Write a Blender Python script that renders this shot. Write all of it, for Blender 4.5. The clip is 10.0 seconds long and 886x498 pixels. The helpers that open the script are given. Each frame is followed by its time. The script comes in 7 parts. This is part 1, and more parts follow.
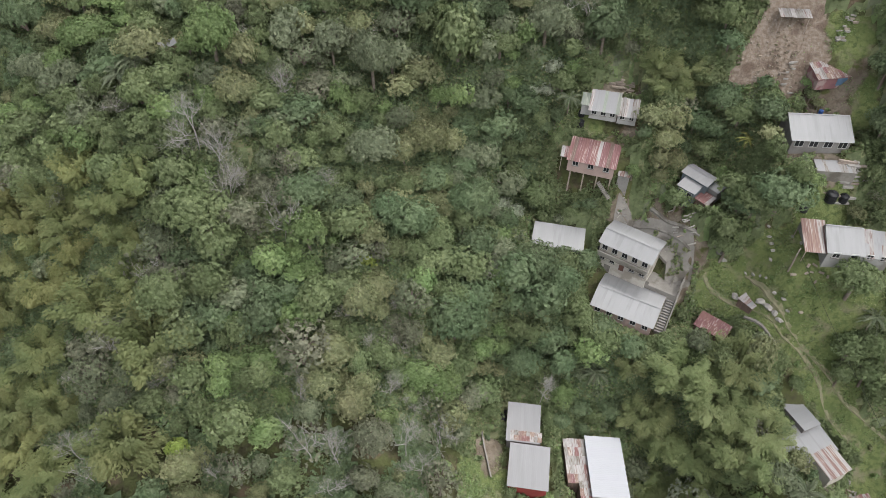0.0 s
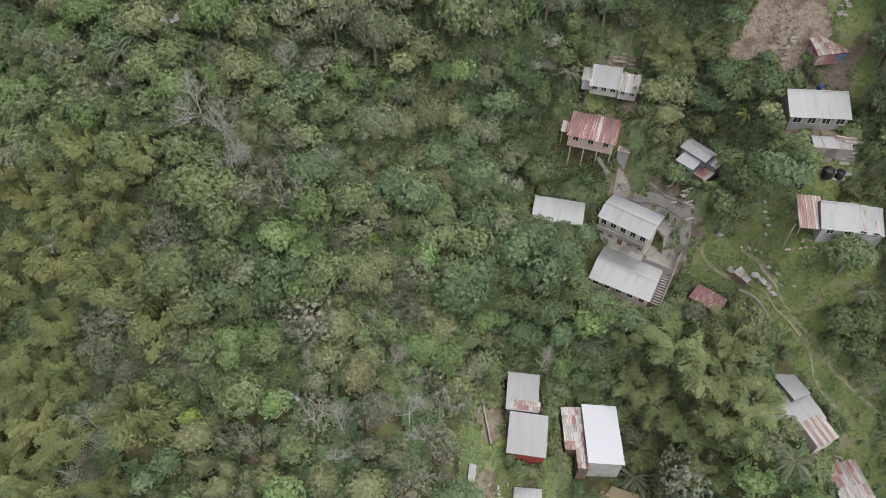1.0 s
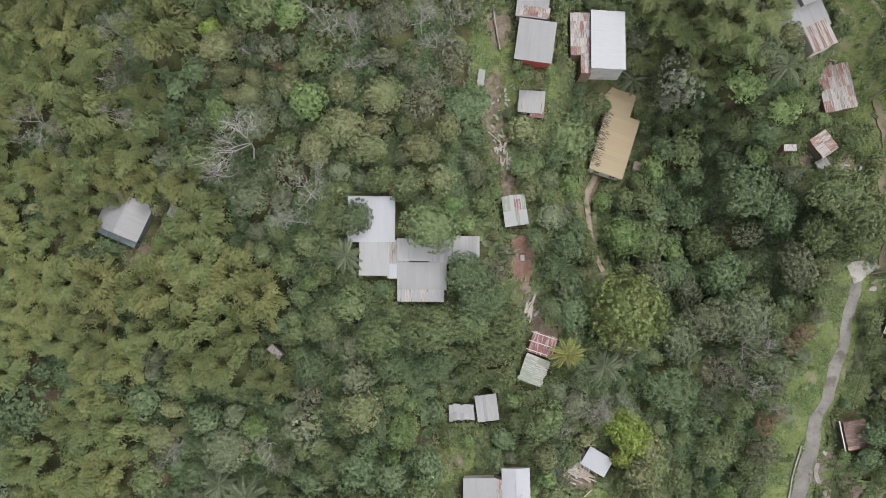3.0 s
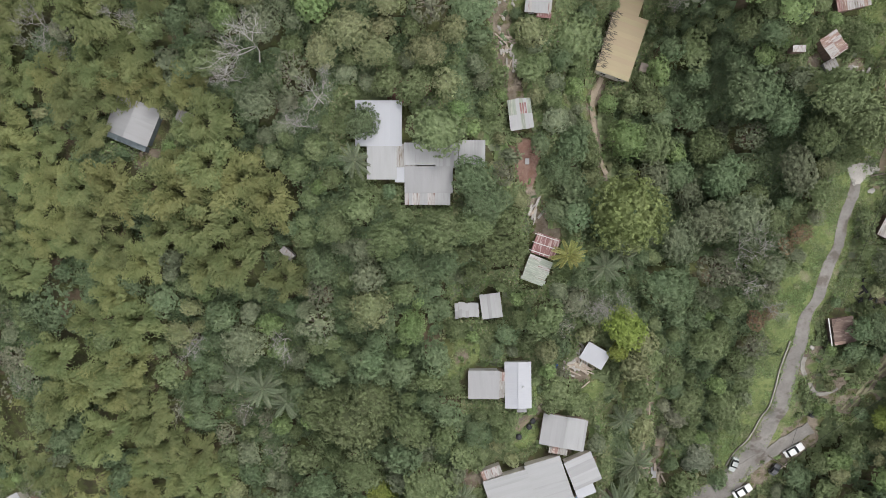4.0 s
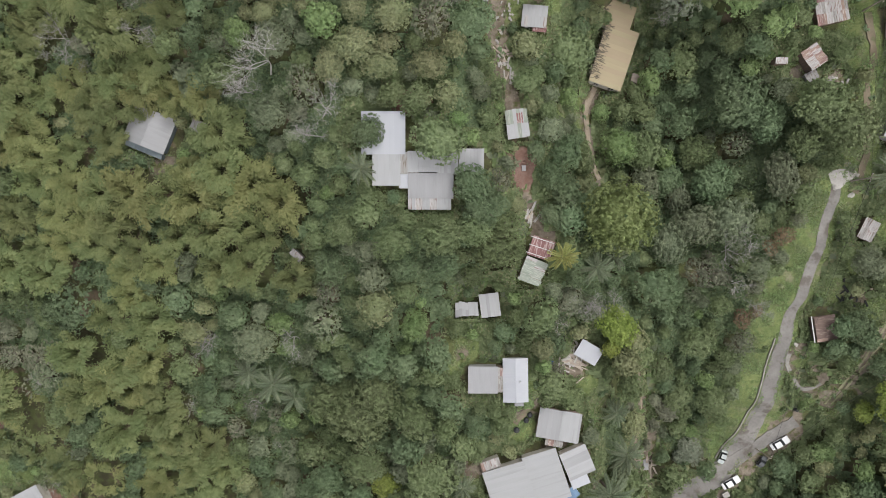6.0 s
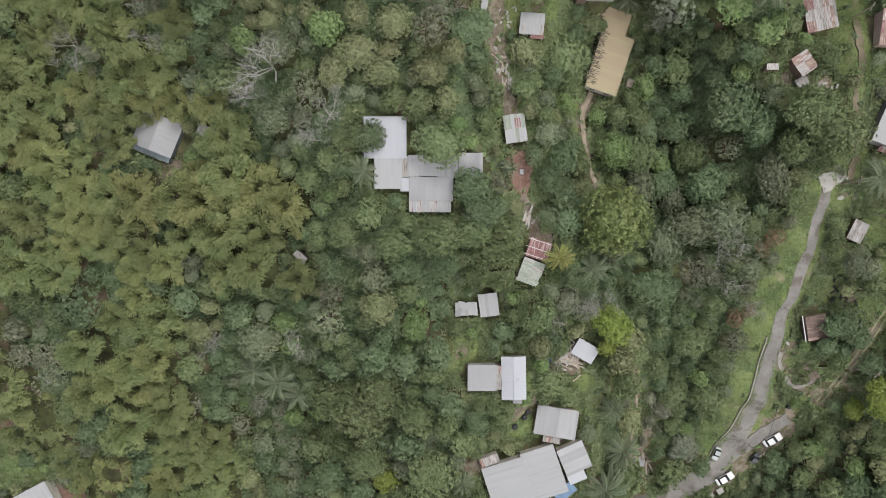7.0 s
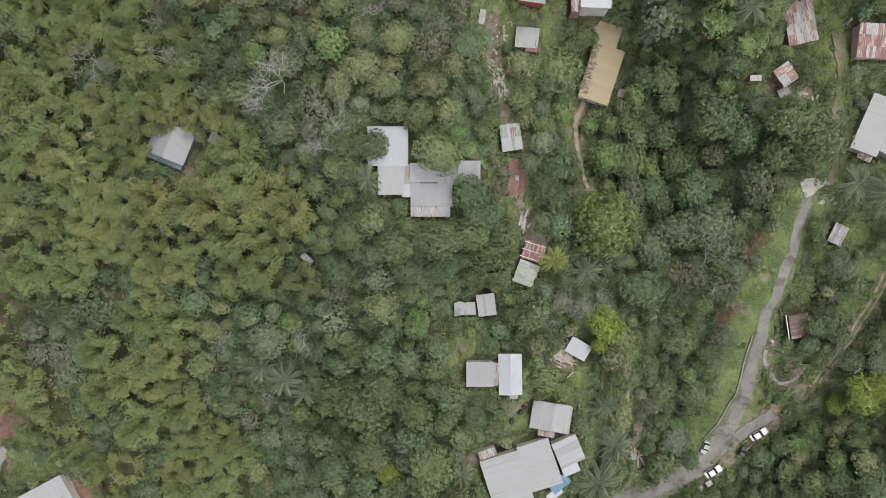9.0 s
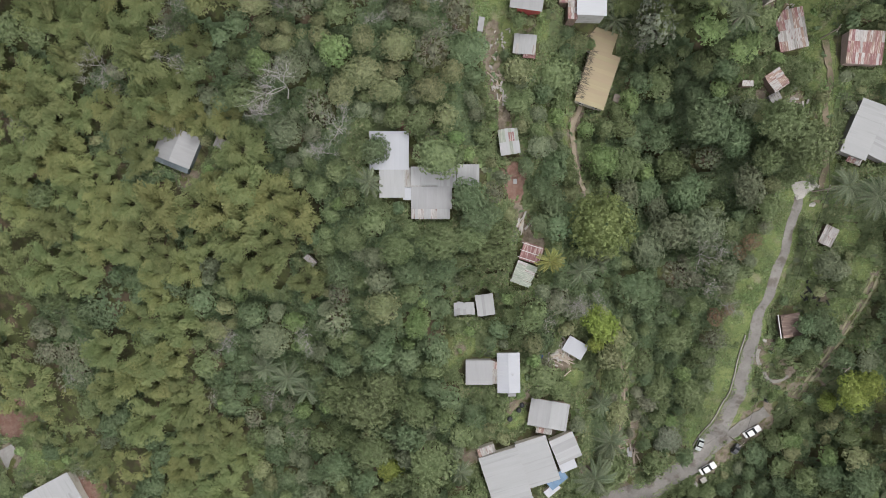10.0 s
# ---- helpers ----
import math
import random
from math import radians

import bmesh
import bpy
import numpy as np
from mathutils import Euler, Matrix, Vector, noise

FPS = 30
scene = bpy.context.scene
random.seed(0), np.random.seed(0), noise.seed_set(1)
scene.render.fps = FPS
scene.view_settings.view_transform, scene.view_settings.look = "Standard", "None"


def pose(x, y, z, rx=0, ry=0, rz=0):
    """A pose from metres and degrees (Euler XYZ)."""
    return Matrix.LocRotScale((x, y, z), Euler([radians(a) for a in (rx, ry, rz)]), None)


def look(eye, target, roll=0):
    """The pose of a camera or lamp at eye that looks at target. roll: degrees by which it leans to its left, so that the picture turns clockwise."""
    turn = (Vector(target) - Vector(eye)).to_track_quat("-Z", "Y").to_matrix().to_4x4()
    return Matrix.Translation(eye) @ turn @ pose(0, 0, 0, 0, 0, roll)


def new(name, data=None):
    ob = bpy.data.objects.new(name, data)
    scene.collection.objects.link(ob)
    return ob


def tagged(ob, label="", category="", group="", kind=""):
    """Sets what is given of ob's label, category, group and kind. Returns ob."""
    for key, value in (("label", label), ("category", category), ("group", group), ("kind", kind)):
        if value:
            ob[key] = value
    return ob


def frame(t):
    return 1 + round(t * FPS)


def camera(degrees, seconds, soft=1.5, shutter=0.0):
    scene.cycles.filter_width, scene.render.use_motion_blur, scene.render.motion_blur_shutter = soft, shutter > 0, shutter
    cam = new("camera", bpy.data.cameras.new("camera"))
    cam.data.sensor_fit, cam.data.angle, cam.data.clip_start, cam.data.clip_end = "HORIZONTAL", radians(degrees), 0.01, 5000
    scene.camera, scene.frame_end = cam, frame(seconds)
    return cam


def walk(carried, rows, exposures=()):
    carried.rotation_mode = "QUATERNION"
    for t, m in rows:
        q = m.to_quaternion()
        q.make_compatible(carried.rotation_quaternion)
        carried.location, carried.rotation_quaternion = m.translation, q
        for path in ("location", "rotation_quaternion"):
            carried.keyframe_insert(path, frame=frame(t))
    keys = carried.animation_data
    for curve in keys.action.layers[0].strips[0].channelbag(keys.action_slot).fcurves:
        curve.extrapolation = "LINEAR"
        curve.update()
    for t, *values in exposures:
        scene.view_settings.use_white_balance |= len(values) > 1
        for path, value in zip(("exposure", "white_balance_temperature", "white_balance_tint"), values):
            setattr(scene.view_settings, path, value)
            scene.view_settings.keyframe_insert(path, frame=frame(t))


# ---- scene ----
cam = camera(64.81, 10.0, soft=0.55)
# seconds, place, pitch, roll, yaw
ROWS = [
    (0, 0.00, 0.00, 142.00, -45.84, -0.96, 0.00),
    (0.5, 0.11, 0.18, 144.10, -46.33, -0.83, 0.07),
    (1, 0.22, 0.36, 145.88, -49.27, -0.69, 0.13),
    (1.5, 0.33, 0.55, 147.18, -55.97, -0.55, 0.20),
    (2, 0.29, 0.54, 148.81, -63.36, -0.30, 0.23),
    (2.5, 0.24, 0.53, 150.54, -72.21, -0.05, 0.26),
    (3, 0.19, 0.52, 152.24, -82.05, 0.20, 0.28),
    (3.2, 0.17, 0.52, 152.92, -87.34, 0.30, 0.30),
    (3.34, 0.09, 0.55, 153.32, -90.17, 0.32, 0.28),
    (4.3, -0.47, 0.78, 156.07, -90.19, 0.48, 0.16),
    (5, -0.54, 0.83, 158.50, -90.15, 0.45, 0.14),
    (5.7, -0.60, 0.88, 160.92, -90.10, 0.41, 0.12),
    (7, -0.72, 0.97, 165.51, -90.00, 0.35, 0.08),
    (8.5, -0.82, 1.07, 170.71, -89.88, 0.28, 0.03),
    (10, -0.92, 1.16, 176.00, -89.75, 0.21, -0.02),
]
walk(cam, [(t, pose(x, y, z, 90 + pitch, roll, yaw)) for t, x, y, z, pitch, roll, yaw in ROWS], exposures=((0, 1.44), (1.5, 1.42), (3.3, 1.27), (10, 1.23)))

# ---- light: a bright overcast day ----
world = bpy.data.worlds.new("overcast_sky")
scene.world = world
world.use_nodes = True
wn, wl = world.node_tree.nodes, world.node_tree.links
sky = wn.new("ShaderNodeTexSky")
sky.sky_type, sky.sun_disc = "NISHITA", False
sky.sun_elevation, sky.sun_rotation = radians(58), radians(150)
sky.air_density, sky.dust_density, sky.ozone_density = 1.0, 4.0, 1.0
grey = wn.new("ShaderNodeHueSaturation")
grey.inputs["Saturation"].default_value = 0.25
wl.new(sky.outputs[0], grey.inputs["Color"])
wl.new(grey.outputs[0], wn["Background"].inputs["Color"])
wn["Background"].inputs["Strength"].default_value = 0.1
sun = new("sun", bpy.data.lights.new("sun", "SUN"))
sun.data.energy, sun.data.angle, sun.data.color = 1.3, radians(25), (1.0, 0.98, 0.94)
sun.matrix_world = look((0, 0, 300), (-60, -104, 110))

# ---- materials ----
def links_of(m):
    return m.node_tree.nodes, m.node_tree.links


def surface(name, one, two, scale=1.0, rough=0.85, metal=0.0, fine=0.15, bump=0.0, bump_scale=8.0, vary=0.0, island=0.0, third=None, third_scale=0.3, coords="Object", stretch=(1, 1, 1), fine_scale=None):
    """Two colours mixed by noise, a finer grain over it, a third one in patches; per-object and per-piece variation."""
    m = bpy.data.materials.new(name)
    m.use_nodes = True
    n, l = links_of(m)
    shader = n["Principled BSDF"]
    shader.inputs["Roughness"].default_value, shader.inputs["Metallic"].default_value = rough, metal
    shader.inputs["Specular IOR Level"].default_value = 0.3
    where = n.new("ShaderNodeTexCoord")
    shift = n.new("ShaderNodeVectorMath")
    shift.operation = "ADD"
    chance = n.new("ShaderNodeObjectInfo")
    spread = n.new("ShaderNodeVectorMath")
    spread.operation = "SCALE"
    spread.inputs[0].default_value = (37, 23, 11)
    l.new(chance.outputs["Random"], spread.inputs["Scale"])
    size = n.new("ShaderNodeMapping")
    size.inputs["Scale"].default_value = stretch
    l.new(where.outputs[coords], size.inputs[0])
    l.new(size.outputs[0], shift.inputs[0])
    l.new(spread.outputs[0], shift.inputs[1])

    def noise_at(s, detail=4.0):
        t = n.new("ShaderNodeTexNoise")
        t.inputs["Scale"].default_value, t.inputs["Detail"].default_value = s, detail
        l.new(shift.outputs[0], t.inputs["Vector"])
        return t

    def blend(a, b, by, low=0.35, high=0.65):
        ramp = n.new("ShaderNodeMapRange")
        ramp.inputs[1].default_value, ramp.inputs[2].default_value = low, high
        l.new(by, ramp.inputs[0])
        x = n.new("ShaderNodeMix")
        x.data_type = "RGBA"
        l.new(ramp.outputs[0], x.inputs["Factor"])
        for value, socket in ((a, x.inputs[6]), (b, x.inputs[7])):
            if isinstance(value, tuple):
                socket.default_value = (*value, 1)
            else:
                l.new(value, socket)
        return x.outputs[2]

    colour = blend(one, two, noise_at(scale).outputs["Fac"])
    if third:
        colour = blend(colour, third, noise_at(third_scale, 6.0).outputs["Fac"], 0.54, 0.64)
    tone = n.new("ShaderNodeHueSaturation")
    l.new(colour, tone.inputs["Color"])
    total = n.new("ShaderNodeMath")
    total.operation = "MULTIPLY_ADD"
    grain = noise_at(fine_scale or scale * 7.0, 2.0)
    l.new(grain.outputs["Fac"], total.inputs[0])
    total.inputs[1].default_value, total.inputs[2].default_value = 2 * fine, 1 - fine - vary / 2 - island / 2
    value = total.outputs[0]
    for amount, kind in ((vary, "object"), (island, "island")):
        if amount:
            source = chance.outputs["Random"] if kind == "object" else n.new("ShaderNodeNewGeometry").outputs["Random Per Island"]
            add = n.new("ShaderNodeMath")
            add.operation = "MULTIPLY_ADD"
            add.inputs[1].default_value = amount
            l.new(source, add.inputs[0])
            l.new(value, add.inputs[2])
            value = add.outputs[0]
    l.new(value, tone.inputs["Value"])
    if vary:
        hue = n.new("ShaderNodeMath")
        hue.operation = "MULTIPLY_ADD"
        hue.inputs[1].default_value, hue.inputs[2].default_value = 0.024, 0.488
        l.new(chance.outputs["Random"], hue.inputs[0])
        l.new(hue.outputs[0], tone.inputs["Hue"])
    l.new(tone.outputs[0], shader.inputs["Base Color"])
    if bump:
        b = n.new("ShaderNodeBump")
        b.inputs["Strength"].default_value, b.inputs["Distance"].default_value = bump, 0.1
        l.new(noise_at(bump_scale, 5.0).outputs["Fac"], b.inputs["Height"])
        l.new(b.outputs[0], shader.inputs["Normal"])
    return m


def foliage(name, one, two, vary=0.22, unit=1.0, leaf=0.5, patch=0.22, spray=0.5):
    """Leaves: varied from leaf to leaf and plant to plant, letting some light through. unit: how many metres the mesh's own unit spans."""
    m = surface(name, one, two, scale=patch * unit, rough=0.6, fine=0.5 * leaf, vary=vary, island=leaf, fine_scale=1.6 * unit)
    n, l = links_of(m)
    shader = n["Principled BSDF"]
    shader.inputs["Specular IOR Level"].default_value = 0.2
    tone = shader.inputs["Base Color"].links[0].from_node
    plant = n.new("ShaderNodeAttribute")
    plant.attribute_name = "plant"
    own = n.new("ShaderNodeMath")
    own.operation = "MULTIPLY_ADD"
    own.inputs[1].default_value = 0.42
    l.new(plant.outputs["Fac"], own.inputs[0])
    l.new(tone.inputs["Value"].links[0].from_socket, own.inputs[2])
    l.new(own.outputs[0], tone.inputs["Value"])
    spot = n.new("ShaderNodeTexVoronoi")
    spot.inputs["Scale"].default_value = 1.35 * unit
    l.new(n["Texture Coordinate"].outputs["Object"], spot.inputs["Vector"])
    single = n.new("ShaderNodeSeparateColor")
    l.new(spot.outputs["Color"], single.inputs[0])
    tuft = n.new("ShaderNodeMath")
    tuft.operation = "MULTIPLY_ADD"
    tuft.inputs[1].default_value = spray
    l.new(single.outputs[0], tuft.inputs[0])
    lower = n.new("ShaderNodeMath")
    lower.inputs[1].default_value = -spray / 2
    l.new(own.outputs[0], lower.inputs[0])
    l.new(lower.outputs[0], tuft.inputs[2])
    l.new(tuft.outputs[0], tone.inputs["Value"])
    thin = n.new("ShaderNodeBsdfTranslucent")
    l.new(tone.outputs[0], thin.inputs["Color"])
    both = n.new("ShaderNodeMixShader")
    both.inputs[0].default_value = 0.38
    l.new(shader.outputs[0], both.inputs[1])
    l.new(thin.outputs[0], both.inputs[2])
    l.new(both.outputs[0], n["Material Output"].inputs["Surface"])
    return m


# roofs
ROOF_WHITE = surface("white_roof_paint", (0.24, 0.242, 0.248), (0.226, 0.228, 0.233), 1.2, 0.55, 0.0, 0.04, vary=0.04, third=(0.207, 0.208, 0.213), third_scale=0.9, stretch=(1.0, 0.6, 1), fine_scale=9.0)
ROOF_BRIGHT = surface("bright_white_roof_paint", (0.277, 0.284, 0.306), (0.264, 0.271, 0.297), 0.3, 0.45, 0.0, 0.03, vary=0.03)
ROOF_GREY = surface("grey_galvanised_sheet", (0.211, 0.211, 0.218), (0.198, 0.198, 0.205), 1.2, 0.6, 0.1, 0.04, vary=0.03, third=(0.19, 0.19, 0.196), third_scale=0.9, stretch=(1.0, 0.6, 1), fine_scale=9.0)
ROOF_DULL = surface("weathered_grey_sheet", (0.242, 0.236, 0.231), (0.173, 0.162, 0.15), 2.2, 0.7, 0.2, 0.12, vary=0.2, third=(0.126, 0.0977, 0.0808), third_scale=1.7, stretch=(2.2, 0.8, 1), fine_scale=9.0)
ROOF_RUST = surface("rusted_sheet", (0.146, 0.0903, 0.0774), (0.215, 0.155, 0.133), 2.2, 0.85, 0.0, 0.2, vary=0.25, third=(0.327, 0.292, 0.275), third_scale=1.7, stretch=(2.2, 0.8, 1), fine_scale=9.0)
ROOF_OLD = surface("dark_rusted_sheet", (0.088, 0.06, 0.052), (0.12, 0.085, 0.074), 2.2, 0.85, 0.0, 0.15, vary=0.25, third=(0.17, 0.135, 0.12), third_scale=1.7, stretch=(2.2, 0.8, 1), fine_scale=9.0)
ROOF_MAROON = surface("maroon_painted_sheet", (0.129, 0.0585, 0.0585), (0.172, 0.0903, 0.086), 2.2, 0.7, 0.0, 0.12, vary=0.2, third=(0.292, 0.224, 0.215), third_scale=1.7, stretch=(2.2, 0.8, 1), fine_scale=9.0)
ROOF_PALE = surface("pale_patched_sheet", (0.298, 0.287, 0.283), (0.228, 0.214, 0.208), 2.2, 0.65, 0.0, 0.12, vary=0.2, third=(0.149, 0.0995, 0.084), third_scale=1.7, stretch=(2.2, 0.8, 1), fine_scale=9.0)
ROOF_TAN = surface("tan_painted_sheet", (0.246, 0.201, 0.127), (0.221, 0.181, 0.115), 0.3, 0.55, 0.0, 0.04, vary=0.04)
ROOF_GREEN = surface("faded_green_sheet", (0.185, 0.205, 0.17), (0.15, 0.17, 0.145), 2.2, 0.7, 0.0, 0.1, vary=0.25, third=(0.25, 0.25, 0.225), third_scale=1.7, stretch=(2.2, 0.8, 1), fine_scale=9.0)
ROOF_BLUE = surface("blue_tarpaulin", (0.085, 0.145, 0.225), (0.07, 0.12, 0.19), 0.8, 0.5, 0.0, 0.08)
# walls
WALL_PINK = surface("pink_render", (0.344, 0.261, 0.241), (0.303, 0.227, 0.206), 0.6, 0.9, 0.0, 0.08, third=(0.206, 0.165, 0.144), third_scale=0.3)
WALL_CREAM = surface("cream_render", (0.461, 0.435, 0.395), (0.395, 0.369, 0.329), 0.5, 0.9, 0.0, 0.08, third=(0.276, 0.25, 0.217), third_scale=0.25)
WALL_WHITE = surface("white_render", (0.318, 0.318, 0.314), (0.271, 0.271, 0.267), 0.5, 0.9, 0.0, 0.07, third=(0.196, 0.187, 0.178), third_scale=0.25)
WALL_GREY = surface("bare_block_wall", (0.206, 0.2, 0.193), (0.165, 0.158, 0.151), 0.7, 0.95, 0.0, 0.15, bump=0.3)
WALL_BOARD = surface("weathered_boards", (0.151, 0.103, 0.0826), (0.103, 0.0757, 0.0619), 0.8, 0.9, 0.0, 0.2, stretch=(4.8, 4.8, 0.8))
WALL_RED = surface("red_painted_wall", (0.248, 0.0482, 0.0413), (0.206, 0.0413, 0.0378), 0.7, 0.8, 0.0, 0.1)
WALL_BLUEGREY = surface("blue_grey_wall", (0.138, 0.165, 0.179), (0.103, 0.124, 0.138), 0.6, 0.85, 0.0, 0.1)
WALL_MULTI = surface("pink_painted_boards", (0.2, 0.1, 0.105), (0.16, 0.082, 0.09), 0.8, 0.85, 0.0, 0.12, third=(0.27, 0.21, 0.2), third_scale=0.6)
CONCRETE = surface("concrete", (0.22, 0.208, 0.19), (0.166, 0.156, 0.142), 0.5, 0.95, 0.0, 0.15, bump=0.2, third=(0.117, 0.107, 0.0915), third_scale=0.35)
PALE_EARTH = surface("pale_trodden_earth", (0.241, 0.201, 0.157), (0.183, 0.15, 0.113), 0.5, 0.97, 0.0, 0.2, bump=0.3, third=(0.124, 0.117, 0.0658), third_scale=0.5)
ASPHALT = surface("worn_asphalt", (0.128, 0.12, 0.112), (0.172, 0.162, 0.153), 0.35, 0.95, 0.0, 0.2, bump=0.2, third=(0.095, 0.083, 0.073), third_scale=0.4)
PALE_STONE = surface("pale_rubble_concrete", (0.297, 0.284, 0.264), (0.232, 0.219, 0.206), 0.6, 0.95, 0.0, 0.2, vary=0.2, bump=0.4)
DIRT = surface("trodden_earth", (0.119, 0.0972, 0.0684), (0.151, 0.126, 0.09), 0.35, 0.98, 0.0, 0.2, bump=0.4, third=(0.0828, 0.0864, 0.0432), third_scale=0.5)
TRODDEN = surface("trodden_grass", (0.215, 0.2, 0.135), (0.178, 0.172, 0.105), 0.6, 0.98, 0.0, 0.2, third=(0.13, 0.14, 0.07), third_scale=0.8)
TIMBER = surface("grey_timber", (0.31, 0.267, 0.224), (0.206, 0.172, 0.146), 0.8, 0.9, 0.0, 0.2, vary=0.3)
SLIVER_DARK = surface("dark_grey_brown", (0.1, 0.085, 0.062), (0.07, 0.062, 0.048), 1.0, 0.95, 0.0, 0.2, island=0.4)
BLACK_PLASTIC = surface("black_tank_plastic", (0.0103, 0.0112, 0.0138), (0.0172, 0.0172, 0.0206), 1.0, 0.45, 0.0, 0.1)
BLUE_PLASTIC = surface("blue_plastic", (0.0258, 0.0774, 0.258), (0.0258, 0.0688, 0.224), 1.0, 0.4, 0.0, 0.1)
CAR_WHITE = surface("white_car_paint", (0.468, 0.468, 0.473), (0.451, 0.451, 0.456), 0.5, 0.25, 0.0, 0.02)
CAR_GREY = surface("dull_grey_car_paint", (0.292, 0.318, 0.31), (0.241, 0.258, 0.258), 0.8, 0.45, 0.0, 0.1)
CAR_DARK = surface("dark_car_paint", (0.032, 0.035, 0.04), (0.045, 0.047, 0.05), 0.8, 0.35, 0.0, 0.1)
RUBBER = surface("tyre_rubber", (0.018, 0.018, 0.018), (0.025, 0.025, 0.024), 2.0, 0.8)
METAL = surface("dull_metal", (0.387, 0.387, 0.396), (0.31, 0.31, 0.318), 1.0, 0.4, 0.9)
GLASS_DARK = surface("dark_window_glass", (0.0172, 0.0189, 0.0215), (0.0258, 0.0275, 0.0301), 0.5, 0.1, 0.0, 0.02)
FRAME_WHITE = surface("white_frame_paint", (0.386, 0.386, 0.38), (0.339, 0.339, 0.333), 1.0, 0.6)
DOOR_BROWN = surface("brown_door_paint", (0.138, 0.0688, 0.0516), (0.103, 0.0516, 0.043), 1.0, 0.6)
# plants
BARK = surface("grey_brown_bark", (0.13, 0.105, 0.085), (0.20, 0.175, 0.15), 2.0, 0.9, 0.0, 0.2, bump=0.4)
BARK_PALE = surface("pale_dead_wood", (0.33, 0.32, 0.305), (0.25, 0.24, 0.225), 1.0, 0.9, 0.0, 0.15, vary=0.2)
CANE = surface("bamboo_cane", (0.26, 0.25, 0.13), (0.20, 0.21, 0.10), 1.5, 0.6, 0.0, 0.15)
GREENS = {
    "mid": ("mid_green", (0.131, 0.168, 0.080), (0.174, 0.210, 0.108)),
    "deep": ("deep_green", (0.115, 0.162, 0.087), (0.154, 0.197, 0.11)),
    "olive": ("olive", (0.181, 0.203, 0.106), (0.227, 0.237, 0.133)),
    "golden": ("golden_olive", (0.188, 0.242, 0.096), (0.245, 0.292, 0.128)),
    "fresh": ("fresh_green", (0.152, 0.217, 0.090), (0.195, 0.256, 0.115)),
    "greyed": ("grey_green", (0.151, 0.177, 0.111), (0.187, 0.212, 0.136)),
    "dry": ("brownish", (0.157, 0.173, 0.114), (0.189, 0.193, 0.138)),
    "lime": ("lime_green", (0.192, 0.246, 0.06), (0.236, 0.282, 0.082)),
    "yellow": ("yellow", (0.436, 0.398, 0.035), (0.507, 0.456, 0.057)),
    "silver": ("silvery", (0.25, 0.285, 0.21), (0.302, 0.33, 0.252)),
    "bamboo": ("bamboo", (0.127, 0.158, 0.068), (0.192, 0.214, 0.094)),
    "bamboogreen": ("feathery_bamboo", (0.166, 0.205, 0.092), (0.222, 0.252, 0.122)),
    "bambooyellow": ("yellowing_bamboo", (0.155, 0.176, 0.073), (0.216, 0.226, 0.096)),
    "palm": ("palm", (0.144, 0.177, 0.111), (0.196, 0.221, 0.146)),
    "rust": ("rusty_brown", (0.175, 0.125, 0.08), (0.215, 0.158, 0.1)),
    "palmgold": ("yellowing_palm", (0.235, 0.25, 0.08), (0.295, 0.298, 0.112)),
}
LEAVES = {key: foliage(words + "_leaves", one, two, 0.3, 3.0, *((0.16, 0.4, 0.14) if "bamboo" in key else (0.28, 0.22, 0.34))) for key, (words, one, two) in GREENS.items()}
WOOD_LEAVES = {key: foliage(words + "_forest_leaves", one, two, 0.0, 1.0, *((0.16, 0.4, 0.14) if "bamboo" in key else (0.28, 0.22, 0.34))) for key, (words, one, two) in GREENS.items()}


# The lie of the land: coarse heights every 36 m, rows from south to north, then terraces cut for houses and the road.
RELIEF = np.array([
    (-18.5, -13.8, -9.2, -5.3, -2.9, -10.9, -15.1, 5.5, 20.7),
    (-10, -7.4, -4.7, 3.7, 7.1, -3.3, -7.8, 10.6, 27.3),
    (-0.8, -0.7, 8.7, 6.6, 18.4, 7.4, 1.2, 18.1, 30),
    (6.6, 11.9, 20.9, 24.9, 37.1, 18.2, 17.3, 24.3, 37),
    (17.2, 24.6, 27.2, 37.9, 40.7, 12.6, 21.5, 37.3, 46.9),
    (28.8, 37.2, 39.5, 51.7, 50.9, 35.4, 52.2, 56.7, 65.6),
    (41.2, 51.1, 61, 75, 68.7, 71.5, 87.8, 80, 81.1),
    (53.7, 65.9, 79.8, 90.7, 100, 103.8, 104.1, 98.2, 96.7),
    (65.5, 79.8, 96.7, 110.1, 117.6, 121, 120.4, 115.6, 114.8),
    (76.1, 91.6, 110.7, 122.8, 130.7, 133.6, 132.3, 131, 130.4),
])
LAND_X, LAND_Y, LAND_STEP = -144.0, -112.0, 36.0
PADS = []


def pad(x, y, radius, z):
    PADS.append((x, y, radius, z))


def spline(a, b, c, d, t):
    return b + 0.5 * t * (c - a + t * (2 * a - 5 * b + 4 * c - d + t * (3 * (b - c) + d - a)))


